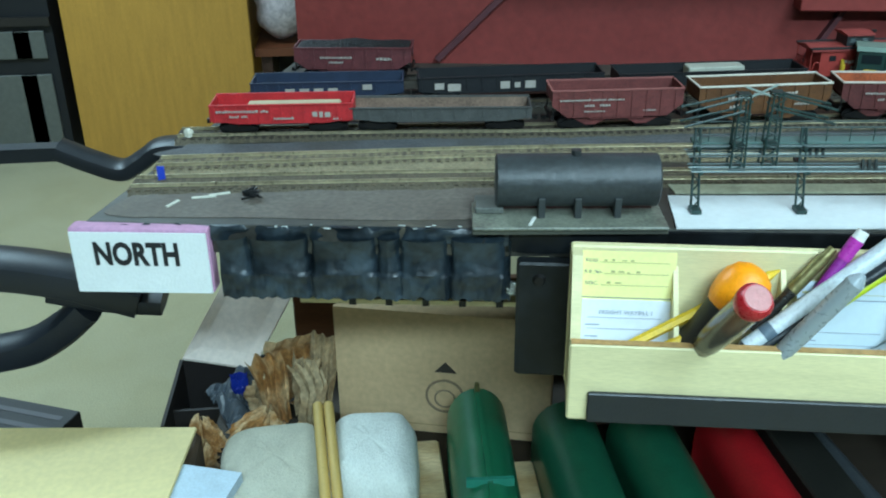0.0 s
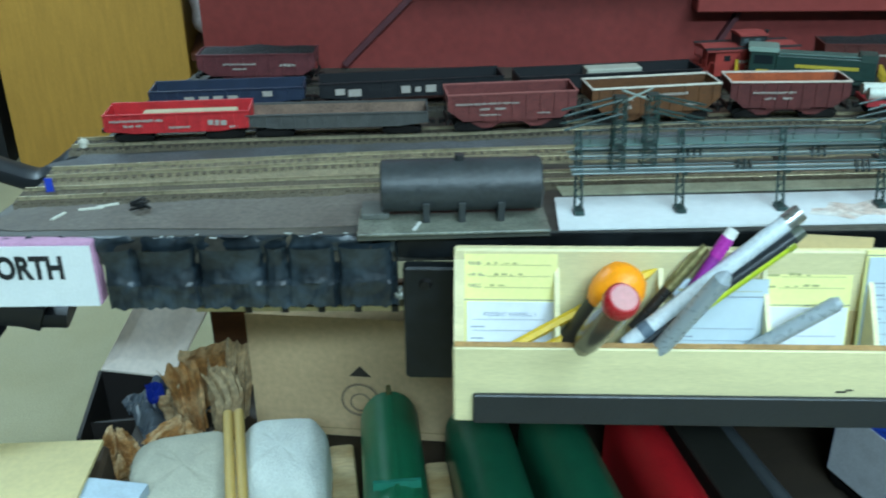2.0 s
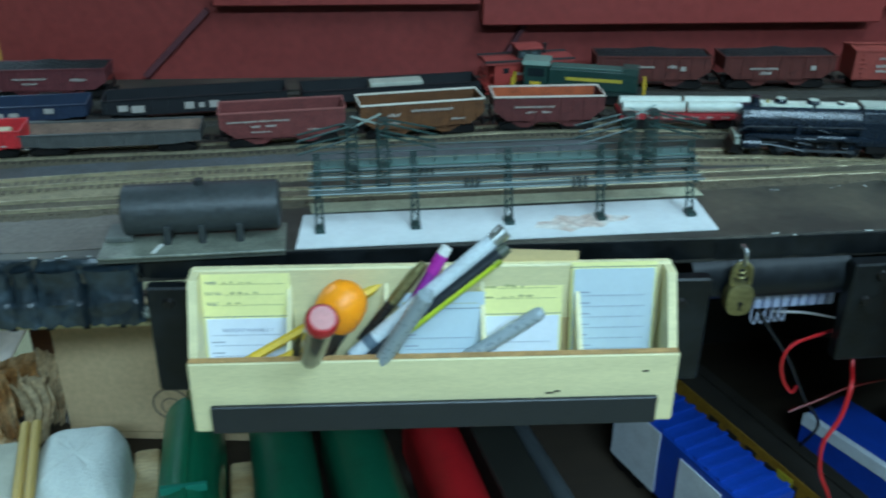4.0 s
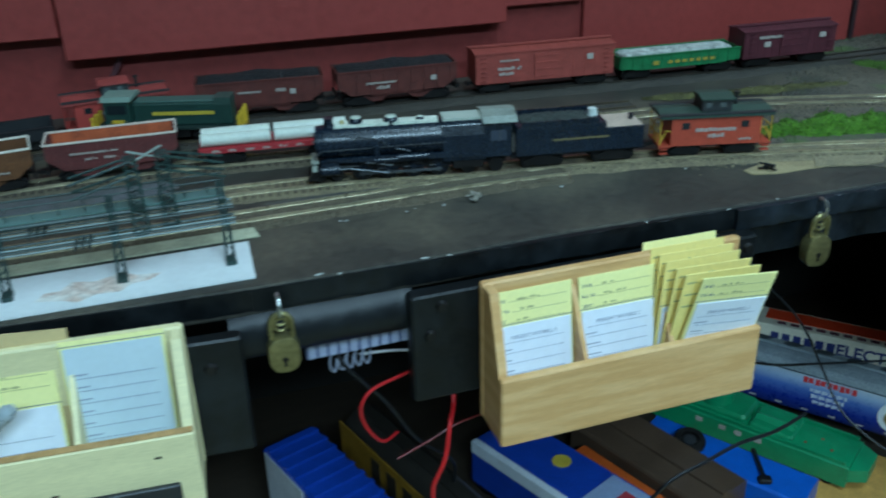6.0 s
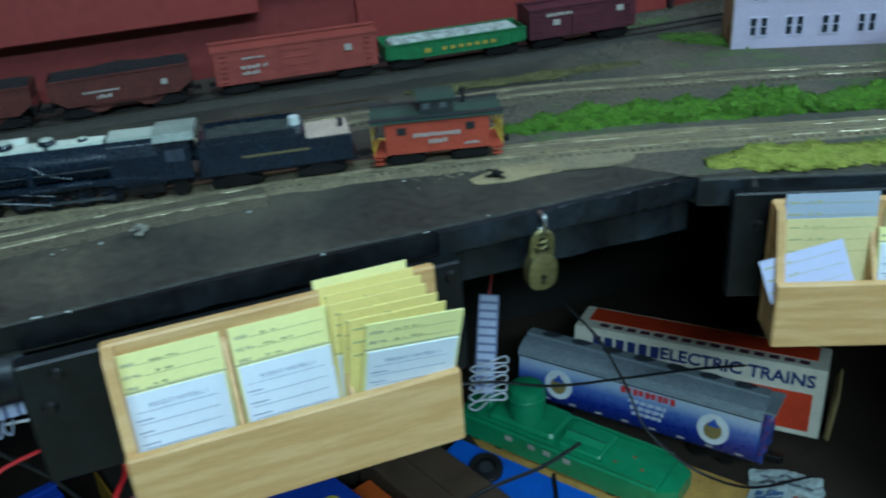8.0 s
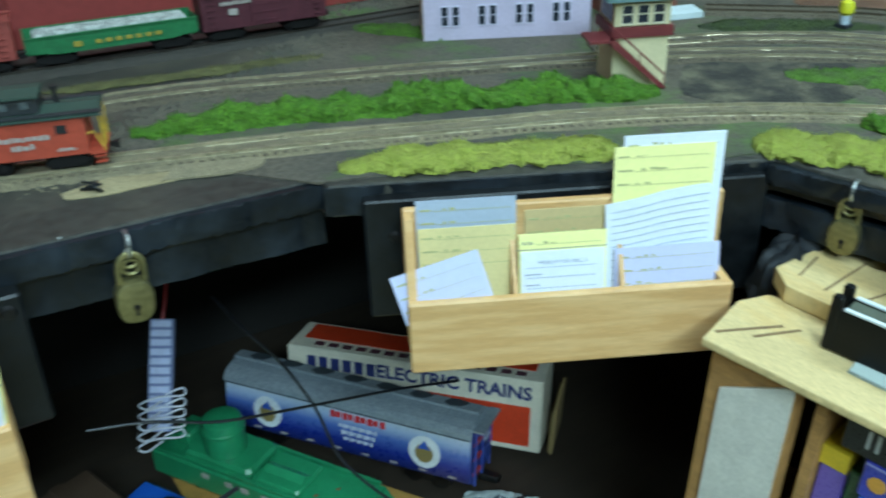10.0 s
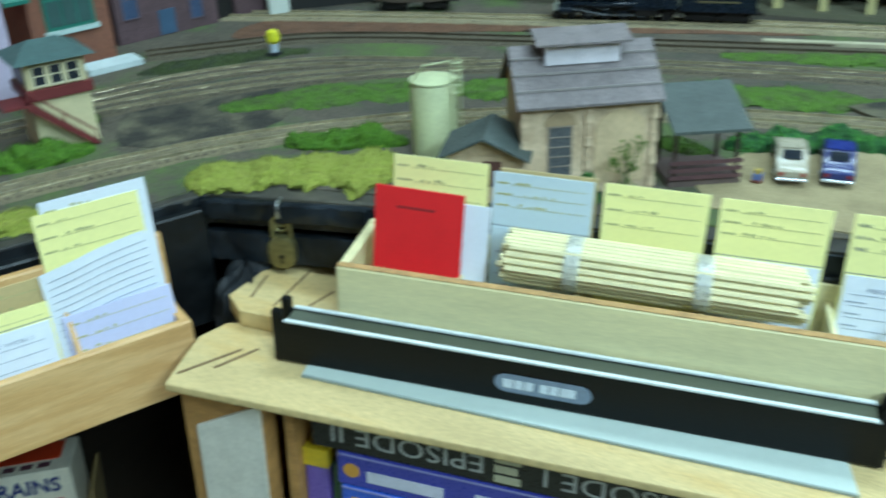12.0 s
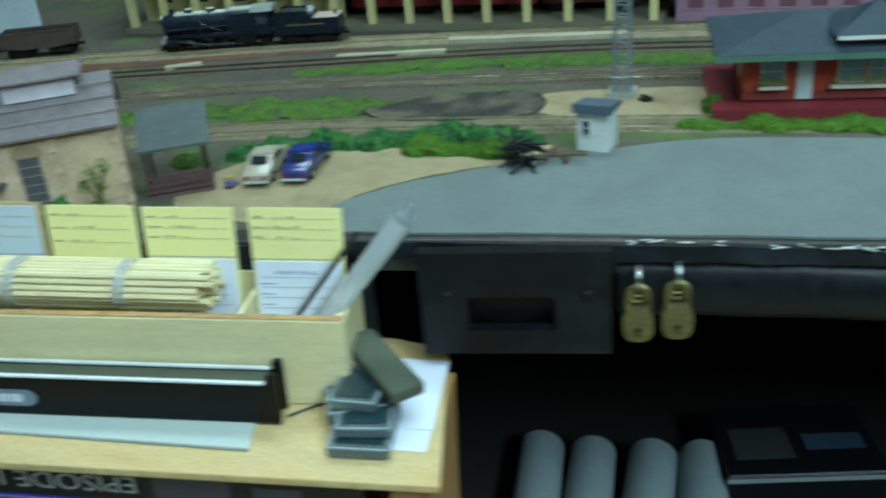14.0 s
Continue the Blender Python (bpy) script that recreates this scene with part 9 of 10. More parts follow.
for k in range(8):
    part("sill_mark", Geo().box(0.012 + 0.028 * k, 0.019 + 0.028 * k, 0.0222, 0.0226, 0.0145, 0.0163), white_letter, sc)
part("roof", Geo().prism([(-0.023, 0.0542), (0.023, 0.0542), (0.0222, 0.0580), (0.0190, 0.0618), (0.0120, 0.0655), (0.0, 0.0675), (-0.0120, 0.0655), (-0.0190, 0.0618), (-0.0222, 0.0580)], -0.001, SLn + 0.001, "x"), silver_r, sc)
part("roof_walk", Geo().box(0.0, SLn, -0.006, 0.006, 0.0682, 0.0705), silver_r, sc)
for k in range(15):
    x = 0.008 + (SLn - 0.016) * k / 14
    part("roof_rib", Geo().prism([(-0.0222, 0.0602), (0.0, 0.0683), (0.0222, 0.0602), (0.0, 0.0672)], x - 0.0006, x + 0.0006, "x"), silver_r, sc)
for k in range(7):
    x = 0.012 + 0.033 * k
    part("roof_panel", Geo().prism([(x, -0.003), (x + 0.006, 0.004), (x + 0.015, 0.0055), (x + 0.021, 0.002), (x + 0.017, -0.005), (x + 0.007, -0.0055)], 0.0706, 0.0716, "z"), paint("4a5258", 0.5, 0.4), sc, "dark worn patch of the roof walk")
part("end_platform", Geo().box(-0.011, -0.0012, -0.020, 0.020, 0.0605, 0.0622), silver_r, sc)
part("coupler", Geo().box(-0.020, -0.002, -0.004, 0.004, 0.006, 0.012, c=0.001), wheel_dark, sc)
part("end_wall", Geo().box(-0.0016, -0.0002, -0.021, 0.021, 0.012, 0.060), paint("26377f", 0.4), sc)
for y in (-0.016, 0.002, 0.018):
    part("end_rail", Geo().box(-0.0046, -0.0030, y - 0.0008, y + 0.0008, 0.010, 0.062), paint("3a50a0", 0.4), sc)
part("brake_wheel", Geo().lathe([(0.0070, 0), (0.0070, 0.0012)], 16, pose(-0.0062, -0.006, 0.030, 0, 90, 0)), paint("2f458f", 0.4), sc)
for k in range(6):
    part("end_rung", Geo().box(-0.004, -0.0017, -0.018 if k % 2 else 0.004, -0.004 if k % 2 else 0.018, 0.018 + 0.007 * k, 0.0205 + 0.007 * k), paint("a9b2bd", 0.4) if k % 2 else paint("b23a34", 0.4), sc)
for x in (0.042, 0.200):
    em = part("emblem", Geo().cyl((x, 0.0222, 0.033), (x, 0.0228, 0.033), 0.0150, n=28), paint("dde1e4", 0.4), sc, "round white emblem with plain coloured shapes")
    part("emblem_shape", Geo().cyl((x, 0.0229, 0.032), (x, 0.0233, 0.032), 0.0085, n=20), paint("8d7a4a", 0.5), em)
    part("emblem_shape", Geo().prism([(x - 0.006, 0.036), (x + 0.006, 0.036), (x, 0.044)], 0.0229, 0.0234, "y"), paint("2f56b0", 0.5), em)
for k, (x, z, w_, h_, c) in enumerate(((0.080, 0.0445, 0.056, 0.0065, "d0343a"), (0.088, 0.036, 0.040, 0.004, "c9cfdc"), (0.090, 0.030, 0.036, 0.004, "c9cfdc"), (0.092, 0.0245, 0.030, 0.0035, "c9cfdc"))):
    part("lettering", bars([(x + j * h_ * 0.95 + 0.0006 * (j % 2), z + 0.0008 * ((j * 3) % 2), h_ * 0.72, h_ - 0.001 * (j % 2)) for j in range(int(w_ / (h_ * 0.95)))], 0.0004), paint(c, 0.5), sc, m=pose(0, 0.0226, 0))["kind"] = "stuff"
part("underframe", Geo().box(0.004, SLn - 0.004, -0.012, 0.012, 0.006, 0.0118), wheel_dark, sc)
for x in (0.040, SLn - 0.040):
    t = part("truck", Geo().box(x - 0.022, x + 0.022, -0.019, 0.019, 0.004, 0.010), wheel_dark, sc)
    for s in (-1, 1):
        for dx in (-0.013, 0.013):
            part("wheel", Geo().cyl((x + dx, s * 0.016, 0.008), (x + dx, s * 0.019, 0.008), 0.008, n=14), wheel_dark, t)

# orange and cream carton behind it
def carton(p, q, d, z0, z1, label, marks=True):
    L = math.hypot(q[0] - p[0], q[1] - p[1])
    e = thing("carton", along(p, q, z0) @ pose(0, 0, 0, 8), label, "carton", "toy cartons on the lower shelf")
    h = z1 - z0
    cream_c, orange_c = paint("ded6c0", 0.6), paint("d4411f", 0.5)
    part("box", Geo().box(0, L, -d, 0, 0, h, c=0.001), cream_c, e)
    part("orange_panel", Geo().box(0.010, L - 0.010, 0.0002, 0.0010, 0.006, h - 0.026), orange_c, e, "orange front panel")
    part("top_panel", Geo().box(0.010, L - 0.010, -d + 0.004, -0.018, h + 0.0001, h + 0.0008), orange_c, e, "orange top panel")
    if marks:
        navy_i = paint("232f6a", 0.6)
        for k in range(6):
            x = L - 0.020 - 0.0115 * k
            part("letter_bar", Geo().box(x - 0.008, x, 0.0002, 0.0009, h - 0.0195, h - 0.0075), navy_i, e)
        words("ELECTRIC TRAINS", 0.0175, navy_i, e, pose(L - 0.158, 0.0006, h - 0.0135, 90, 0, 180), 0.0003, squeeze=1.02, bold=0.0004)
        for k in range(15):
            x = L - 0.024 - 0.0135 * k
            part("letter_bar", Geo().box(x - 0.009, x, -0.0135, -0.0065, h + 0.0001, h + 0.0006), paint("5a2f3a", 0.6), e)
    return e


carton((1.328, 0.630), (1.181, 0.818), 0.050, LOW + 0.0085, 0.7345, "orange and cream toy carton lettered ELECTRIC TRAINS")
fc_ = thing("flattened_carton", along((1.328, 0.630), (1.181, 0.818), LOW + 0.001) @ pose(-0.002, -0.010, 0, 0, -4, 0), "flattened tan carton leaning on the end of the toy carton", "carton")
part("panel", Geo().box(-0.0070, -0.0045, -0.048, 0.0, 0, 0.052, c=0.0006), paint("a58c5c", 0.75, var=0.15), fc_)
part("flap", Geo().box(-0.0042, -0.0024, -0.047, -0.002, 0, 0.046, c=0.0006), paint("8d774d", 0.75, var=0.15), fc_)


def leaf_crease(u, v):
    """Glossy paper folded across its middle, with sharp random creases."""
    h = 0.006 * (1 - abs(2 * u - 1)) + 0.005 * abs(noise.noise(Vector((u * 4, v * 4, 3.3)))) + 0.003 * abs(noise.noise(Vector((u * 9, v * 8, 7.1))))
    return 0.062 * u + 0.004 * noise.noise(Vector((v * 5, 1.0, u))), 0.052 * v, 0.0008 + h


lf = thing("glossy_leaflet", pose(1.215, 0.600, LOW + 0.001, 0, 0, -45), "crumpled pale glossy leaflet beside the toy cars", "leaflet")
part("sheet", Geo().grid(18, 16, leaf_crease).grid(18, 16, lambda u, v: (leaf_crease(u, v)[0], leaf_crease(u, v)[1], max(0.0, leaf_crease(u, v)[2] - 0.0006))), paint("aeb7b4", 0.3), lf)
for a, b, c, d, col in ((0.08, 0.42, 0.10, 0.45, "38567a"), (0.55, 0.92, 0.20, 0.40, "a34a36"), (0.15, 0.85, 0.62, 0.70, "5d646a"), (0.15, 0.70, 0.78, 0.84, "5d646a")):
    part("printed_block", Geo().grid(8, 6, lambda u, v: Vector(leaf_crease(a + (b - a) * u, c + (d - c) * v)) + Vector((0, 0, 0.0003))), paint(col, 0.35), lf)
solid("tan_board", slab([(1.05, 0.60), (1.13, 0.56), (1.25, 0.60), (1.14, 0.80), (1.06, 0.83)], LOW + 0.0003, LOW + 0.0009), paint("b98d45", 0.7, var=0.2), "tan cardboard under the toys", "cardboard")

# terminal strips and cables
def terminal_strip(m, n, label, lead=0.0):
    e = thing("terminal_strip", m, label, "terminal strip", "wiring under the layout")
    part("base", Geo().box(0, 0.0072 * n, -0.009, 0.009, 0, 0.006), paint("6a7398", 0.5), e)
    for k in range(n):
        part("terminal", Geo().box(0.0012 + 0.0072 * k, 0.0060 + 0.0072 * k, -0.0075, 0.0075, 0.0061, 0.0085), paint("a9b0cc", 0.4), e)
    if lead:
        part("lead", Geo().tube(smooth_path([(0, 0, 0.003), (-0.03, 0.002, 0.004), (-lead, 0, 0.003)], 6), 0.0014, 6), paint("a0232a", 0.5), e, "red lead")
    return e


terminal_strip(pose(0.652, 0.692, 0.935, 90, 0, -6), 11, "blue grey terminal strip on the fascia's back")
down = (Vector((1.042, 0.748, 0.748)) - Vector((1.074, 0.788, 0.827))).normalized()
face = Vector((-0.45, -0.75, 0.5))
face = (face - down * face.dot(down)).normalized()
hung = Matrix((down, face.cross(down), face)).transposed().to_4x4()
hung.translation = Vector((1.074, 0.788, 0.827))
terminal_strip(hung, 12, "blue grey terminal strip hanging down with white loops", lead=0.06)


def cable(pts, r, col, label, rough=0.4):
    return solid("cable", Geo().tube(smooth_path(pts, 8), r, 8), paint(col, rough), label, "cable", "wiring under the layout", soft=True)


cable([(0.742, 0.672, 0.922), (0.724, 0.660, 0.916), (0.708, 0.655, 0.916), (0.683, 0.650, 0.914), (0.674, 0.648, 0.903), (0.678, 0.648, 0.885), (0.689, 0.650, 0.870), (0.705, 0.665, 0.862)], 0.0012, "b01c20", "looping red wire under the layout")
cable([(0.752, 0.672, 0.905), (0.747, 0.660, 0.878), (0.737, 0.645, 0.872), (0.730, 0.640, 0.847), (0.720, 0.640, 0.823), (0.724, 0.640, 0.794), (0.739, 0.645, 0.768), (0.757, 0.655, 0.738)], 0.0016, "c01f22", "red wire hanging down over the toys")
cable([(0.705, 0.668, 0.836), (0.730, 0.665, 0.846), (0.751, 0.665, 0.853), (0.784, 0.665, 0.856)], 0.0009, "6d1517", "thin red wire behind the board")
cable([(0.655, 0.692, 0.940), (0.668, 0.690, 0.932), (0.678, 0.680, 0.914), (0.704, 0.680, 0.878), (0.726, 0.680, 0.838), (0.763, 0.700, 0.789), (0.780, 0.735, 0.7345)], 0.0013, "16181c", "black wire hanging down to the toys")
cable([(0.690, 0.690, 0.917), (0.715, 0.688, 0.914), (0.742, 0.684, 0.908)], 0.0010, "d3cfd2", "white wire beside the terminal strip")
for k in range(5):
    cable([(0.668 + 0.006 * k, 0.686, 0.926), (0.666 + 0.006 * k, 0.683, 0.918), (0.669 + 0.006 * k, 0.682, 0.914), (0.672 + 0.006 * k, 0.685, 0.922)], 0.0008, "8d90a0", "small white wire loop below the terminal strip")
cable([(1.105, 0.760, 0.850), (1.115, 0.720, 0.832), (1.132, 0.705, 0.805), (1.148, 0.690, 0.764), (1.151, 0.665, 0.733), (1.162, 0.640, 0.715), (1.178, 0.615, 0.703), (1.218, 0.600, 0.682), (1.290, 0.600, 0.660)], 0.0012, "121317", "thin black cable crossing the toy cars")
cable([(0.985, 0.700, 0.820), (1.024, 0.690, 0.814), (1.070, 0.680, 0.798), (1.134, 0.675, 0.783), (1.208, 0.675, 0.763), (1.278, 0.680, 0.737)], 0.0012, "121317", "thin black cable across the dark gap")
cable([(0.885, 0.640, 0.7135), (0.878, 0.615, 0.750), (0.886, 0.597, 0.790), (0.900, 0.595, 0.800), (0.932, 0.600, 0.799), (0.973, 0.610, 0.794), (1.017, 0.615, 0.788), (1.054, 0.620, 0.790)], 0.0015, "121317", "stiff black cable end over the toys")
for k in range(5):
    x, y, z = 1.040 + 0.0027 * k, 0.742 + 0.0034 * k, 0.752 + 0.0066 * k
    cable([(x + 0.002, y, z), (x - 0.013, y - 0.008, z + 0.003), (x - 0.017, y - 0.003, z + 0.006), (x - 0.002, y, z + 0.004), (x + 0.015, y - 0.008, z + 0.003), (x + 0.017, y - 0.003, z + 0.006), (x + 0.004, y, z + 0.004)], 0.0008, "c9c9d0", "white wire looped round the terminal strip")

# pale rolls and a dark case in the deep shade
roll_paper = surface("roll_paper", "8f9c9e", 0.6, var=0.08, scale=20, fine=200, bump=0.05)
for x, y, r, turn, L in ((1.512, -0.020, 0.0205, 6, 0.125), (1.520, -0.060, 0.0200, 3, 0.118), (1.535, -0.106, 0.0210, 0, 0.105), (1.562, -0.151, 0.0205, 2, 0.085)):
    e = thing("paper_roll", pose(x, y, LOW + 0.0015 + r, 0, 0, turn), "pale paper roll lying in the deep shade", "paper roll", "rolls on the lower shelf")
    part("roll", Geo().cyl((0, 0, 0), (L, 0, 0), r, n=28), roll_paper, e, soft=True)
    part("core", Geo().cyl((-0.001, 0, 0), (-0.0001, 0, 0), r * 0.55, n=20), paint("3b342c", 0.8), e, "dark hollow core")
e = thing("dark_case", pose(1.627, -0.295, LOW + 0.001, 0, 0, 103), "dark flat case with a pale label", "case")
part("body", Geo().box(0, 0.13, -0.09, 0, 0, 0.045, c=0.002), paint("14171b", 0.35), e)
part("edge", Geo().box(0, 0.13, 0.0002, 0.001, 0.038, 0.042), paint("9aa2a6", 0.4), e)
part("label", Geo().box(0.07, 0.118, -0.06, -0.02, 0.0451, 0.0456), paint("3a3c3e", 0.6), e)
part("label", Geo().box(0.01, 0.058, -0.05, -0.03, 0.0451, 0.0456), paint("33485c", 0.6), e)
# crumpled black cloth by the corner
def crumple(u, v):
    a, b = u * 2 * math.pi, v * math.pi
    r = 0.030 * (1 + 0.35 * noise.noise(Vector((math.cos(a) * 2, math.sin(a) * 2, v * 4))) + 0.15 * noise.noise(Vector((math.cos(a) * 6, math.sin(a) * 6, v * 9))))
    return (r * math.sin(b) * math.cos(a), r * math.sin(b) * math.sin(a) * 0.7, 0.035 - 1.1 * r * math.cos(b))


PLACE[0] = ANNEX
solid("black_cloth", Geo().grid(28, 18, crumple), paint("15181c", 0.7), "crumpled black cloth stuffed behind the card box", "cloth", m=pose(1.352, 0.360, 0.885), soft=True)
PLACE[0] = HERE

# ---- storage at the layout's left end ----
cb = thing("cardboard_box", pose(0.107, 1.006, LOW + 0.001, 0, 0, -15), "tan cardboard box with a printed triangle and ring", "box")
kraft = surface("kraft_board", "d2b48a", 0.8, var=0.10, scale=12, fine=160, bump=0.08)
part("front", Geo().box(0, 0.215, 0, 0.004, 0, 0.140), kraft, cb)
part("side", Geo().box(0, 0.004, 0.0042, 0.06, 0, 0.137), kraft, cb)
part("side", Geo().box(0.211, 0.215, 0.0042, 0.06, 0, 0.137), kraft, cb)
part("flap", Geo().box(0.002, 0.213, 0.0042, 0.058, 0.137, 0.1395), kraft, cb)
part("crease", Geo().box(0.0, 0.215, -0.0005, -0.0001, 0.009, 0.0098), paint("a98c62", 0.8), cb)
part("triangle_mark", Geo().prism([(0.100, 0.074), (0.122, 0.074), (0.111, 0.086)], -0.0008, -0.0001, "y"), paint("3f382f", 0.8), cb)
ring = [(0.110 + 0.0185 * math.cos(2 * math.pi * k / 32), -0.0006, 0.046 + 0.0185 * math.sin(2 * math.pi * k / 32)) for k in range(33)]
part("ring_mark", Geo().tube(ring, 0.0013, 6).tube([(0.110 + 0.010 * math.cos(2 * math.pi * k / 24), -0.0006, 0.043 + 0.010 * math.sin(2 * math.pi * k / 24)) for k in range(25)], 0.0009, 6), paint("8d7a62", 0.8), cb)
solid("cardboard_box", Geo().box(0, 0.16, 0, 0.10, 0, 0.11, c=0.002), paint("4a3524", 0.8, var=0.2), "dark brown carton behind the front box", "box", m=pose(0.345, 0.975, LOW + 0.001, 0, 0, -8))
pb_ = thing("plank_bundle", pose(0.105, 0.80, 0.918, 0, 0, -9), "thin wooden strip tied under the foam edge", "strip")
part("strip", Geo().box(-0.01, 0.155, -0.006, 0.006, 0, 0.0035), stick_mat, pb_)
for k in range(5):
    part("tie", Geo().box(0.025 + 0.026 * k, 0.030 + 0.026 * k, -0.0068, 0.0068, -0.0006, 0.0042), paint("1a1c1e", 0.6), pb_)
part("upper_strip", Geo().box(-0.01, 0.150, 0.008, 0.020, 0.001, 0.004), stick_mat, pb_)
part("bracket", Geo().box(0.06, 0.07, -0.004, 0.010, 0.0042, 0.036), fascia_black, pb_)


def soft_block(u, v):
    a, b = u * 2 * math.pi, v * math.pi
    sgn = lambda t, p: math.copysign(abs(t) ** p, t)
    r = 1 + 0.05 * noise.noise(Vector((math.cos(a), math.sin(a), v * 3)) * 2)
    return (0.072 * r * sgn(math.sin(b), 0.5) * sgn(math.cos(a), 0.5), 0.05 * r * sgn(math.sin(b), 0.5) * sgn(math.sin(a), 0.5), 0.045 - 0.045 * r * sgn(math.cos(b), 0.6))


cloth = surface("white_towel", "dadfd8", 0.9, var=0.10, scale=30, fine=400, bump=0.5)
solid("folded_towel", Geo().grid(40, 24, soft_block), cloth, "soft folded off-white towel", "towel", m=pose(0.138, 0.862, LOW + 0.001, 0, 0, -4) @ Matrix.Diagonal((0.56, 1.05, 1, 1)), soft=True)
solid("folded_towel", Geo().grid(40, 24, soft_block), paint("bcbaa8", 0.9, bump=0.4), "folded grey beige cloth beside the towel", "towel", m=pose(0.054, 0.866, LOW + 0.001, 0, 0, 4) @ Matrix.Diagonal((0.70, 1.15, 0.85, 1)), soft=True)
for k, dx in enumerate((0.0, 0.0095)):
    solid("wooden_dowel", Geo().cyl((0.092 + dx, 0.905, 0.7515), (0.104 + dx, 0.74, 0.7505), 0.0045, n=12), surface("dowel_wood", "c2a25a", 0.6, var=0.12, scale=20, stretch=(8, 1, 8)), "pale round wooden dowel lying on the towel", "dowel", "dowels on the towel", soft=True)
fd = thing("folder_stack", pose(-0.118, 0.831, 0.738, 0, 0, -6), "yellow folder on a stack of pale blue papers", "folders")
part("folder", Geo().box(-0.16, 0.10, -0.11, 0.065, 0.010, 0.0135, c=0.001), surface("manila", "d9c78f", 0.7, var=0.07, scale=10, fine=200, bump=0.05), fd)
part("blue_paper", Geo().box(-0.10, 0.145, -0.13, 0.040, 0.0, 0.0095), paint("b4c6d2", 0.6), fd, "pale blue papers", m=pose(0, 0, 0, 0, 0, -12))
solid("side_crate", Geo().box(-0.30, -0.012, 0.70, 0.90, 0.02, 0.737, c=0.004), paint("4a3a2a", 0.8, var=0.2), "brown storage crate beside the layout", "crate")
for x0, x1, y0, y1, h, turn in ((0.178, 0.202, 0.79, 0.925, 0.034, 0), (0.184, 0.206, 0.72, 0.80, 0.046, 4), (0.262, 0.284, 0.76, 0.90, 0.022, -2)):
    solid("wood_offcut", Geo().box(x0, x1, y0, y1, 0, h, c=0.002), surface("offcut_wood", "c4ab80", 0.75, var=0.2, scale=14, fine=160, bump=0.15, stretch=(1, 5, 1), second="a88a5c"), "rough pale wood offcut lying on the shelf", "offcut", "wood offcuts on the shelf", m=pose(0, 0, LOW + 0.0006, 0, 0, 0) @ Matrix.Translation((x0, y0, 0)) @ pose(0, 0, 0, 0, 0, turn) @ Matrix.Translation((-x0, -y0, 0)))
# crumpled brown paper
def paper(u, v, s=0.0):
    a = u * 2 * math.pi
    c = Vector((math.cos(a), math.sin(a), 0))
    fold = 1 - abs(noise.noise(Vector((c.x * 2.6 + s, c.y * 2.6, v * 0.7)))) * 1.1
    r = (0.050 * (1 - v) ** 0.6 + 0.006) * fold
    lean = 0.025 * v * v
    z = 0.095 * v * (0.8 + 0.6 * noise.noise(Vector((c.x * 1.5, c.y * 1.5 + s, s)))) + 0.008 * noise.noise(Vector((u * 14, v * 9, s)))
    return (c.x * r + lean, c.y * r * 0.8, max(0.0, z))


brown_p = surface("brown_paper", "b8844a", 0.8, var=0.3, scale=26, fine=200, bump=0.3, second="cfb48a", spread=0.5)
for k, (x, y, r, s) in enumerate(((-0.030, 0.985, 100, 0.55), (0.022, 0.955, 200, 0.62), (-0.035, 0.945, 40, 0.6), (0.020, 1.000, 15, 0.6), (0.062, 0.968, 70, 0.5))):
    solid("crumpled_paper", Geo().grid(72, 16, lambda u, v: paper(u, v, 3.1 * k)), brown_p, "crumpled brown packing paper", "paper", "packing paper on the shelf", m=pose(x, y, LOW + 0.0008, 0, 0, r) @ Matrix.Diagonal((s, s, s * 0.5, 1)), soft=True)


def paper_tongue(w, h, seed):
    """A folded strip of packing paper standing on end, with sharp lengthwise pleats."""
    def at(u, v, back):
        ridge = abs(((u * 3.2 + 0.25 * noise.noise(Vector((u * 2, v * 3, seed)))) % 1.0) - 0.5)
        wide = w * (0.75 + 0.5 * v)
        return ((u - 0.5) * wide + 0.010 * v * noise.noise(Vector((v * 2.5, seed, 1.0))), 0.016 * ridge + 0.022 * v * v * noise.noise(Vector((seed, v * 1.5, 4.0))) + 0.004 * noise.noise(Vector((u * 5, v * 7, seed))) + back, h * v * (0.86 + 0.14 * noise.noise(Vector((u * 4, seed, 7.0)))))
    return Geo().grid(28, 18, lambda u, v: at(u, v, 0.0)).grid(28, 18, lambda u, v: at(u, v, 0.0008))


paper_pale = surface("pale_paper", "c4ac86", 0.8, var=0.3, scale=30, fine=200, bump=0.25, second="8e6a40", spread=0.55)
for k, (x, y, r, lean, w, h, mt) in enumerate(((0.046, 1.010, 12, -6, 0.030, 0.098, brown_p), (0.066, 1.022, -20, 4, 0.026, 0.085, paper_pale), (0.078, 1.000, 35, 6, 0.028, 0.080, paper_pale), (0.086, 1.030, -8, 6, 0.026, 0.105, paper_pale), (0.058, 1.046, 10, 2, 0.046, 0.100, brown_p), (0.030, 1.030, 60, -12, 0.034, 0.066, paper_pale))):
    solid("crumpled_paper", paper_tongue(w, h, 2.3 * k + 1), mt, "pleated strip of brown packing paper standing up", "paper", "packing paper on the shelf", m=pose(x, y, LOW + 0.0008, 0, lean, r), soft=True)
e = thing("open_carton", pose(0, 0, 0), "tall open dark carton with one pale flap raised", "carton")
inside = paint("221c1a", 0.7)
part("side", Geo().box(-0.092, -0.088, 1.066, 1.20, 0.0, 0.625), inside, e)
part("side", Geo().box(0.096, 0.100, 1.115, 1.20, 0.0, 0.62), inside, e)
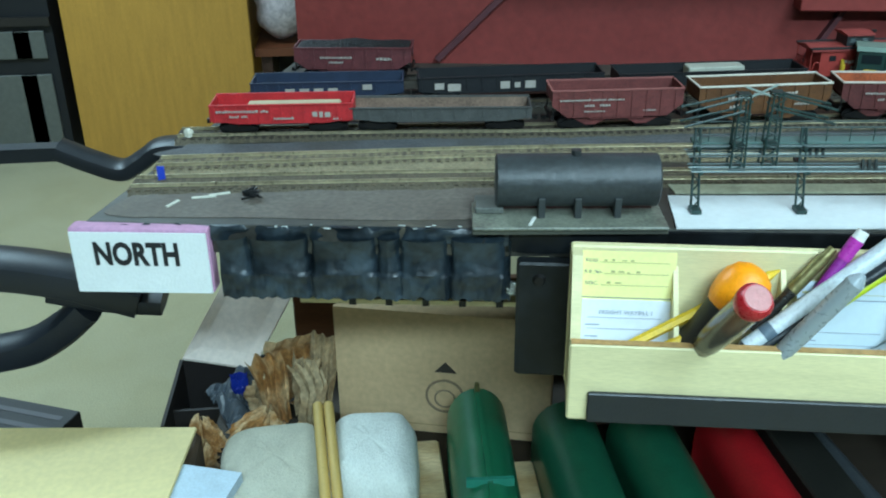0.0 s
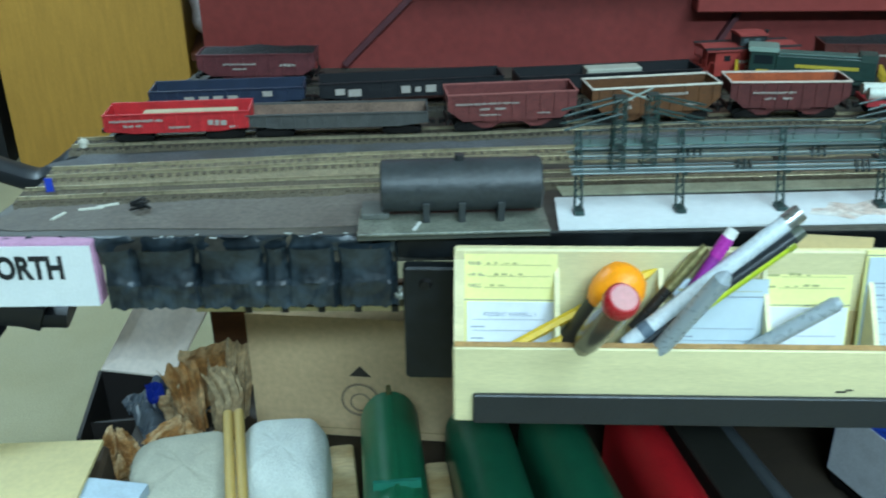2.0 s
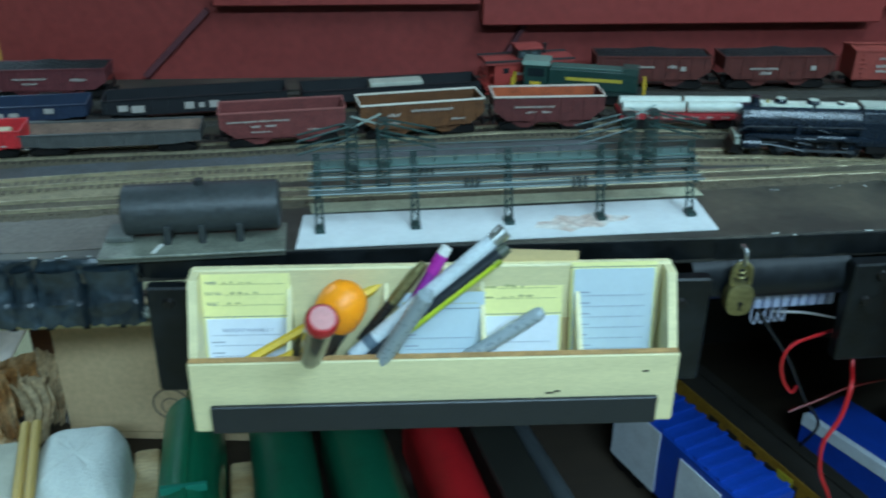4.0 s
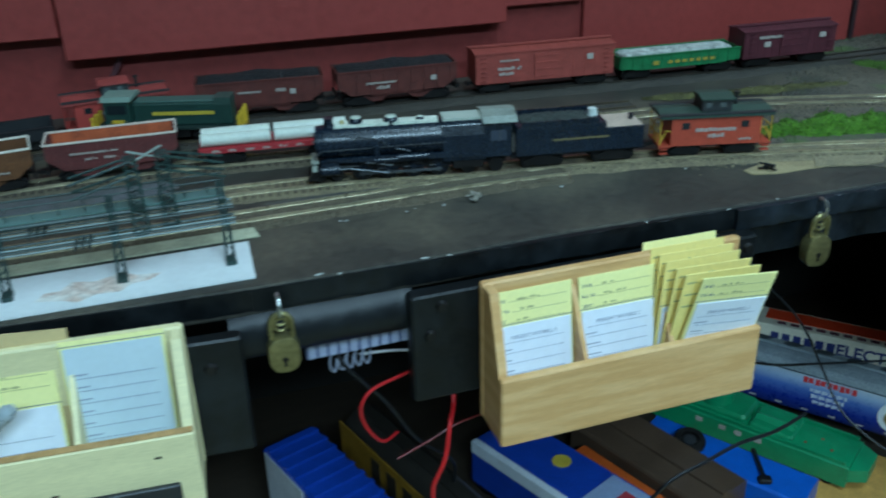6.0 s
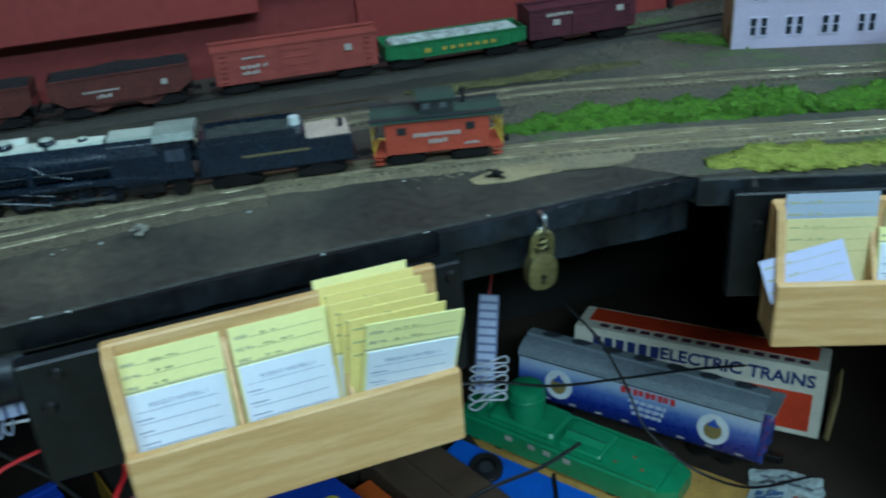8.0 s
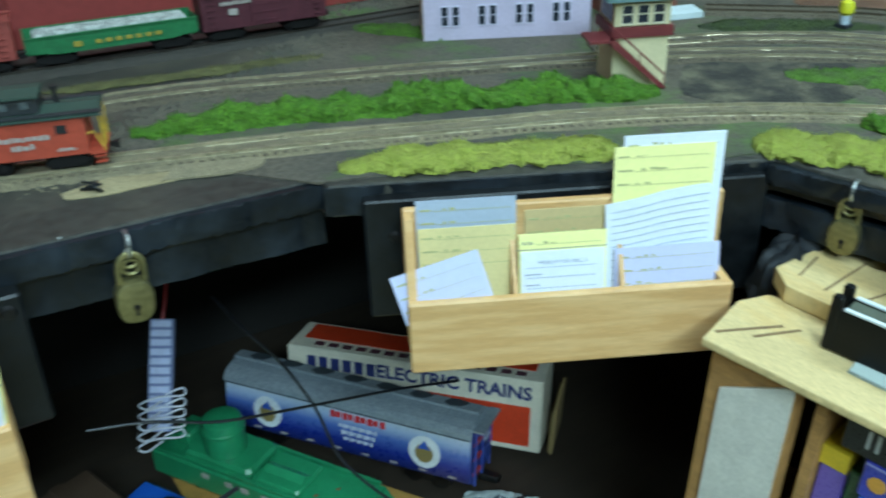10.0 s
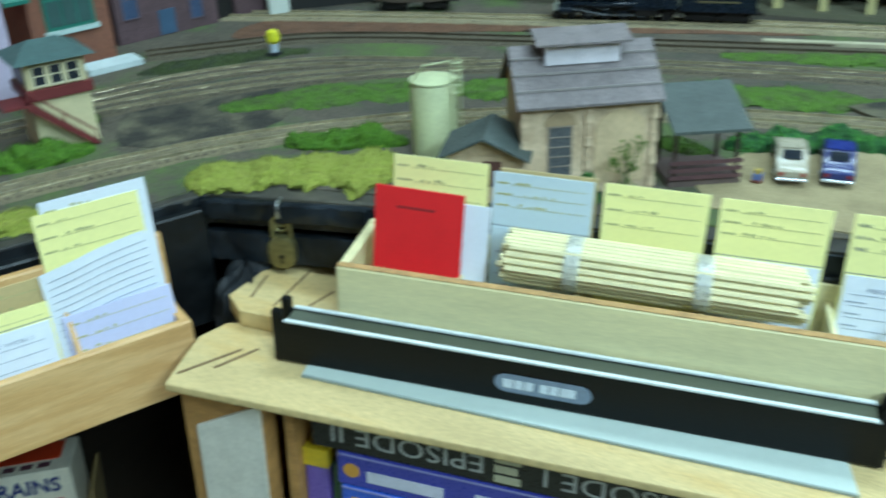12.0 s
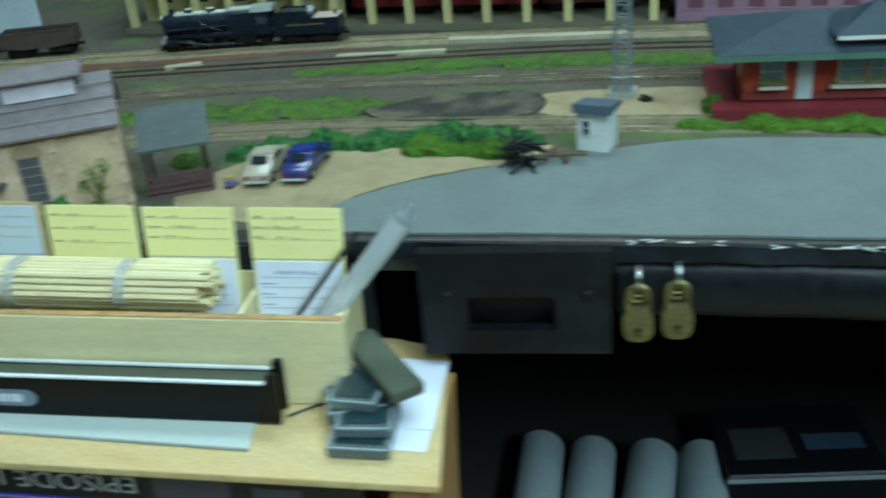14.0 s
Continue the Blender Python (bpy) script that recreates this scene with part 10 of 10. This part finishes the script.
part("front", Geo().box(-0.0878, 0.0958, 1.112, 1.116, 0.0, 0.61), inside, e)
part("back", Geo().box(-0.0878, 0.0958, 1.196, 1.20, 0.0, 0.625), inside, e)
part("base", Geo().box(-0.0878, 0.0958, 1.117, 1.195, 0.30, 0.304), inside, e)
flap = [(-0.088, 1.198, 0.6255), (0.000, 1.166, 0.6255), (0.055, 1.232, 0.70), (-0.036, 1.250, 0.70)]
part("flap", Geo().raw(flap + [(x, y, z + 0.0025) for x, y, z in flap], [(3, 2, 1, 0), (4, 5, 6, 7), (0, 1, 5, 4), (1, 2, 6, 5), (2, 3, 7, 6), (3, 0, 4, 7)]), surface("grey_board", "efdfd2", 0.8, var=0.08, scale=12, fine=150, bump=0.08), e, "pale raised flap")
solid("blue_wrapper", Geo().grid(12, 10, lambda u, v: (0.018 * u, 0.012 * v, 0.012 * noise.noise(Vector((u * 4, v * 4, 2))) + 0.022 * v)), paint("1c3296", 0.35), "crumpled bright blue plastic wrapper", "wrapper", m=pose(-0.008, 1.052, 0.668, 20, 0, 10))
solid("grey_plastic_sheet", Geo().grid(24, 20, lambda u, v: (0.085 * (u - 0.5), 0.085 * (v - 0.5), 0.03 * abs(noise.noise(Vector((u * 3, v * 3, 7)))) + 0.012 * abs(noise.noise(Vector((u * 8, v * 8, 1)))))), paint("4c545c", 0.35), "crumpled grey plastic sheet beside the carton", "plastic sheet", m=pose(0.015, 1.058, 0.6555, 0, 0, 25))
solid("brown_board", Geo().box(0.058, 0.335, 1.125, 1.137, 0.0, 0.752, c=0.002), surface("brown_panel", "5e3d26", 0.7, var=0.2, scale=14, fine=150, bump=0.1, stretch=(1, 1, 5)), "brown wooden board standing behind the cardboard box", "board")

# ---- the room beyond ----
ch = thing("office_chair", pose(-0.17, 1.25, 0), "black plastic office chair with looped armrests", "chair")
arm = paint("1b2027", 0.45)


def slab_arm(pts, w, t):
    g = Geo()
    path = smooth_path(pts, 8)
    for i, p in enumerate(path):
        d = (path[min(i + 1, len(path) - 1)] - path[max(i - 1, 0)]).normalized()
        n = Vector((0, 1, 0)) if abs(d.y) < 0.8 else Vector((1, 0, 0))
        s = d.cross(n).normalized()
        ring = [p + n * (w / 2 * math.copysign(abs(math.cos(a)) ** 0.6, math.cos(a))) + s * (t / 2 * math.copysign(abs(math.sin(a)) ** 0.6, math.sin(a))) for a in [2 * math.pi * k / 12 for k in range(12)]]
        g.v += [tuple(q) for q in ring]
    n = 12
    for i in range(len(path) - 1):
        g.f += [(i * n + k, i * n + (k + 1) % n, (i + 1) * n + (k + 1) % n, (i + 1) * n + k) for k in range(n)]
    g.f += [tuple(reversed(range(n))), tuple(range((len(path) - 1) * n, len(path) * n))]
    return g


part("armrest", slab_arm([(-0.20, -0.25, 0.858), (-0.06, -0.25, 0.862), (0.03, -0.25, 0.848), (0.10, -0.25, 0.822)], 0.05, 0.034), arm, ch, soft=True)
part("arm_pad", slab_arm([(0.02, -0.245, 0.836), (0.075, -0.245, 0.822), (0.12, -0.245, 0.816)], 0.05, 0.020), arm, ch, soft=True)
part("arm_bracket", slab_arm([(0.05, -0.25, 0.815), (0.02, -0.25, 0.790), (-0.02, -0.25, 0.772), (-0.10, -0.25, 0.768), (-0.16, -0.25, 0.80), (-0.20, -0.25, 0.845)], 0.04, 0.030), arm, ch, soft=True)
part("armrest", slab_arm([(-0.115, 0.25, 0.80), (-0.07, 0.25, 0.778), (-0.03, 0.25, 0.764), (0.0, 0.25, 0.778), (0.03, 0.25, 0.795), (0.09, 0.25, 0.793)], 0.05, 0.026), arm, ch, soft=True)
part("seat", Geo().box(-1.02, -0.60, -0.22, 0.22, 0.44, 0.53, c=0.03), arm, ch)
part("backrest", Geo().box(-1.10, -1.04, -0.20, 0.20, 0.60, 1.05, c=0.02), arm, ch)
part("arm_stem", Geo().box(-0.72, -0.19, -0.268, -0.235, 0.840, 0.866).box(-0.76, -0.72, -0.268, -0.222, 0.50, 0.866), arm, ch)
part("arm_stem", Geo().box(-0.72, -0.105, 0.235, 0.262, 0.786, 0.806).box(-0.76, -0.72, 0.222, 0.262, 0.50, 0.806), arm, ch)
part("back_strut", Geo().box(-1.10, -1.03, -0.03, 0.03, 0.47, 0.60), arm, ch)
part("column", Geo().cyl((-0.80, 0, 0.06), (-0.80, 0, 0.44), 0.03, n=16), arm, ch, soft=True)
for k in range(5):
    a = 2 * math.pi * k / 5 + 0.6
    part("foot", Geo().cyl((-0.80, 0, 0.08), (-0.80 + 0.28 * math.cos(a), 0.28 * math.sin(a), 0.04), 0.018, 0.014, n=10), arm, ch)

oak = surface("oak_veneer", "b98a3c", 0.45, var=0.12, scale=6, fine=60, bump=0.03, stretch=(9, 9, 1))
cab = thing("wood_cabinet", pose(-0.90, 3.66, 0), "tall golden wood cabinet seen from its side", "cabinet")
part("side_panel", Geo().box(0, 0.66, 0, 0.03, 0.0, 1.9, c=0.003), oak, cab)
part("carcass", Geo().box(0.01, 0.65, 0.0305, 0.55, 0.02, 1.89), oak, cab)
av = thing("equipment_rack", pose(-1.75, 3.70, 0), "dark equipment rack with pale drawer fronts", "rack")
part("carcass", Geo().box(0, 0.80, 0.0, 0.5, 0.0, 1.2), paint("15171b", 0.6), av)
for z0, z1 in ((0.40, 0.50), (0.06, 0.34)):
    for x in (0.06, 0.40, 0.66):
        part("drawer_front", Geo().box(x, x + (0.32 if x < 0.6 else 0.11), -0.012, -0.0005, z0, z1, c=0.002), paint("5f615c", 0.5), av, "pale drawer front")
part("shelf_edge", Geo().box(0, 0.80, -0.02, -0.0005, 0.52, 0.55), paint("26221f", 0.5), av)
part("speaker", Geo().box(0.36, 0.62, -0.05, -0.0205, 0.56, 0.86, c=0.01), paint("0f1013", 0.5), av)
ds = thing("side_desk", pose(-0.235, 3.70, 0), "reddish wooden desk behind the layout", "desk")
part("top", Geo().box(0, 0.9, 0, 0.5, 0.375, 0.405), paint("6b3a22", 0.5, var=0.2), ds)
for x in (0.02, 0.85):
    part("leg", Geo().box(x, x + 0.04, 0.02, 0.06, 0, 0.3748), paint("3b2216", 0.6), ds)
part("apron", Geo().box(0.06, 0.85, 0.30, 0.32, 0.10, 0.3748), paint("1a1513", 0.7), ds)
bg = Geo().grid(24, 16, lambda u, v: (0.10 * math.sin(v * math.pi) * math.cos(u * 6.283) * (1 + 0.25 * noise.noise(Vector((u * 5, v * 5, 1)))), 0.08 * math.sin(v * math.pi) * math.sin(u * 6.283), 0.13 - 0.12 * math.cos(v * math.pi) * (1 + 0.1 * noise.noise(Vector((u * 8, v * 8, 4))))))
solid("plastic_bag", bg, paint("b9aeb0", 0.35, var=0.3), "white and pink plastic bag on the desk", "bag", m=pose(-0.13, 3.80, 0.412), soft=True)
scr = thing("monitor", pose(0.04, 3.84, 0.405, 0, 0, 10), "lit blue computer monitor on the desk", "monitor")
part("screen_case", Geo().box(-0.16, 0.16, 0.0, 0.03, 0.06, 0.30, c=0.006), paint("1a1b1e", 0.4), scr)
blue_lit = surface("lit_screen", "3f7fd0", 0.3, var=0.2, scale=6, bump=0)
blue_lit.node_tree.nodes["Principled BSDF"].inputs["Emission Color"].default_value = (0.12, 0.35, 0.8, 1)
blue_lit.node_tree.nodes["Principled BSDF"].inputs["Emission Strength"].default_value = 0.7
part("screen", Geo().box(-0.145, 0.145, -0.002, -0.0002, 0.075, 0.285), blue_lit, scr, "glowing blue screen")
part("stand", Geo().box(-0.06, 0.06, 0.0, 0.10, 0.0, 0.012).box(-0.02, 0.02, 0.031, 0.05, 0.012, 0.12), paint("1a1b1e", 0.4), scr)
lap = thing("black_box", pose(-0.262, 1.125, 0.0, 0, 0, -22), "tall black printed box standing on the carpet", "box")
part("box", Geo().box(-0.09, 0.052, -0.05, 0.038, 0, 0.60, c=0.002), paint("0e0d0e", 0.6), lap)
for k in range(3):
    part("label_bar", Geo().box(-0.06, 0.04, -0.030 + 0.022 * k, -0.022 + 0.022 * k, 0.6002, 0.6006), paint("4b494d", 0.6), lap)
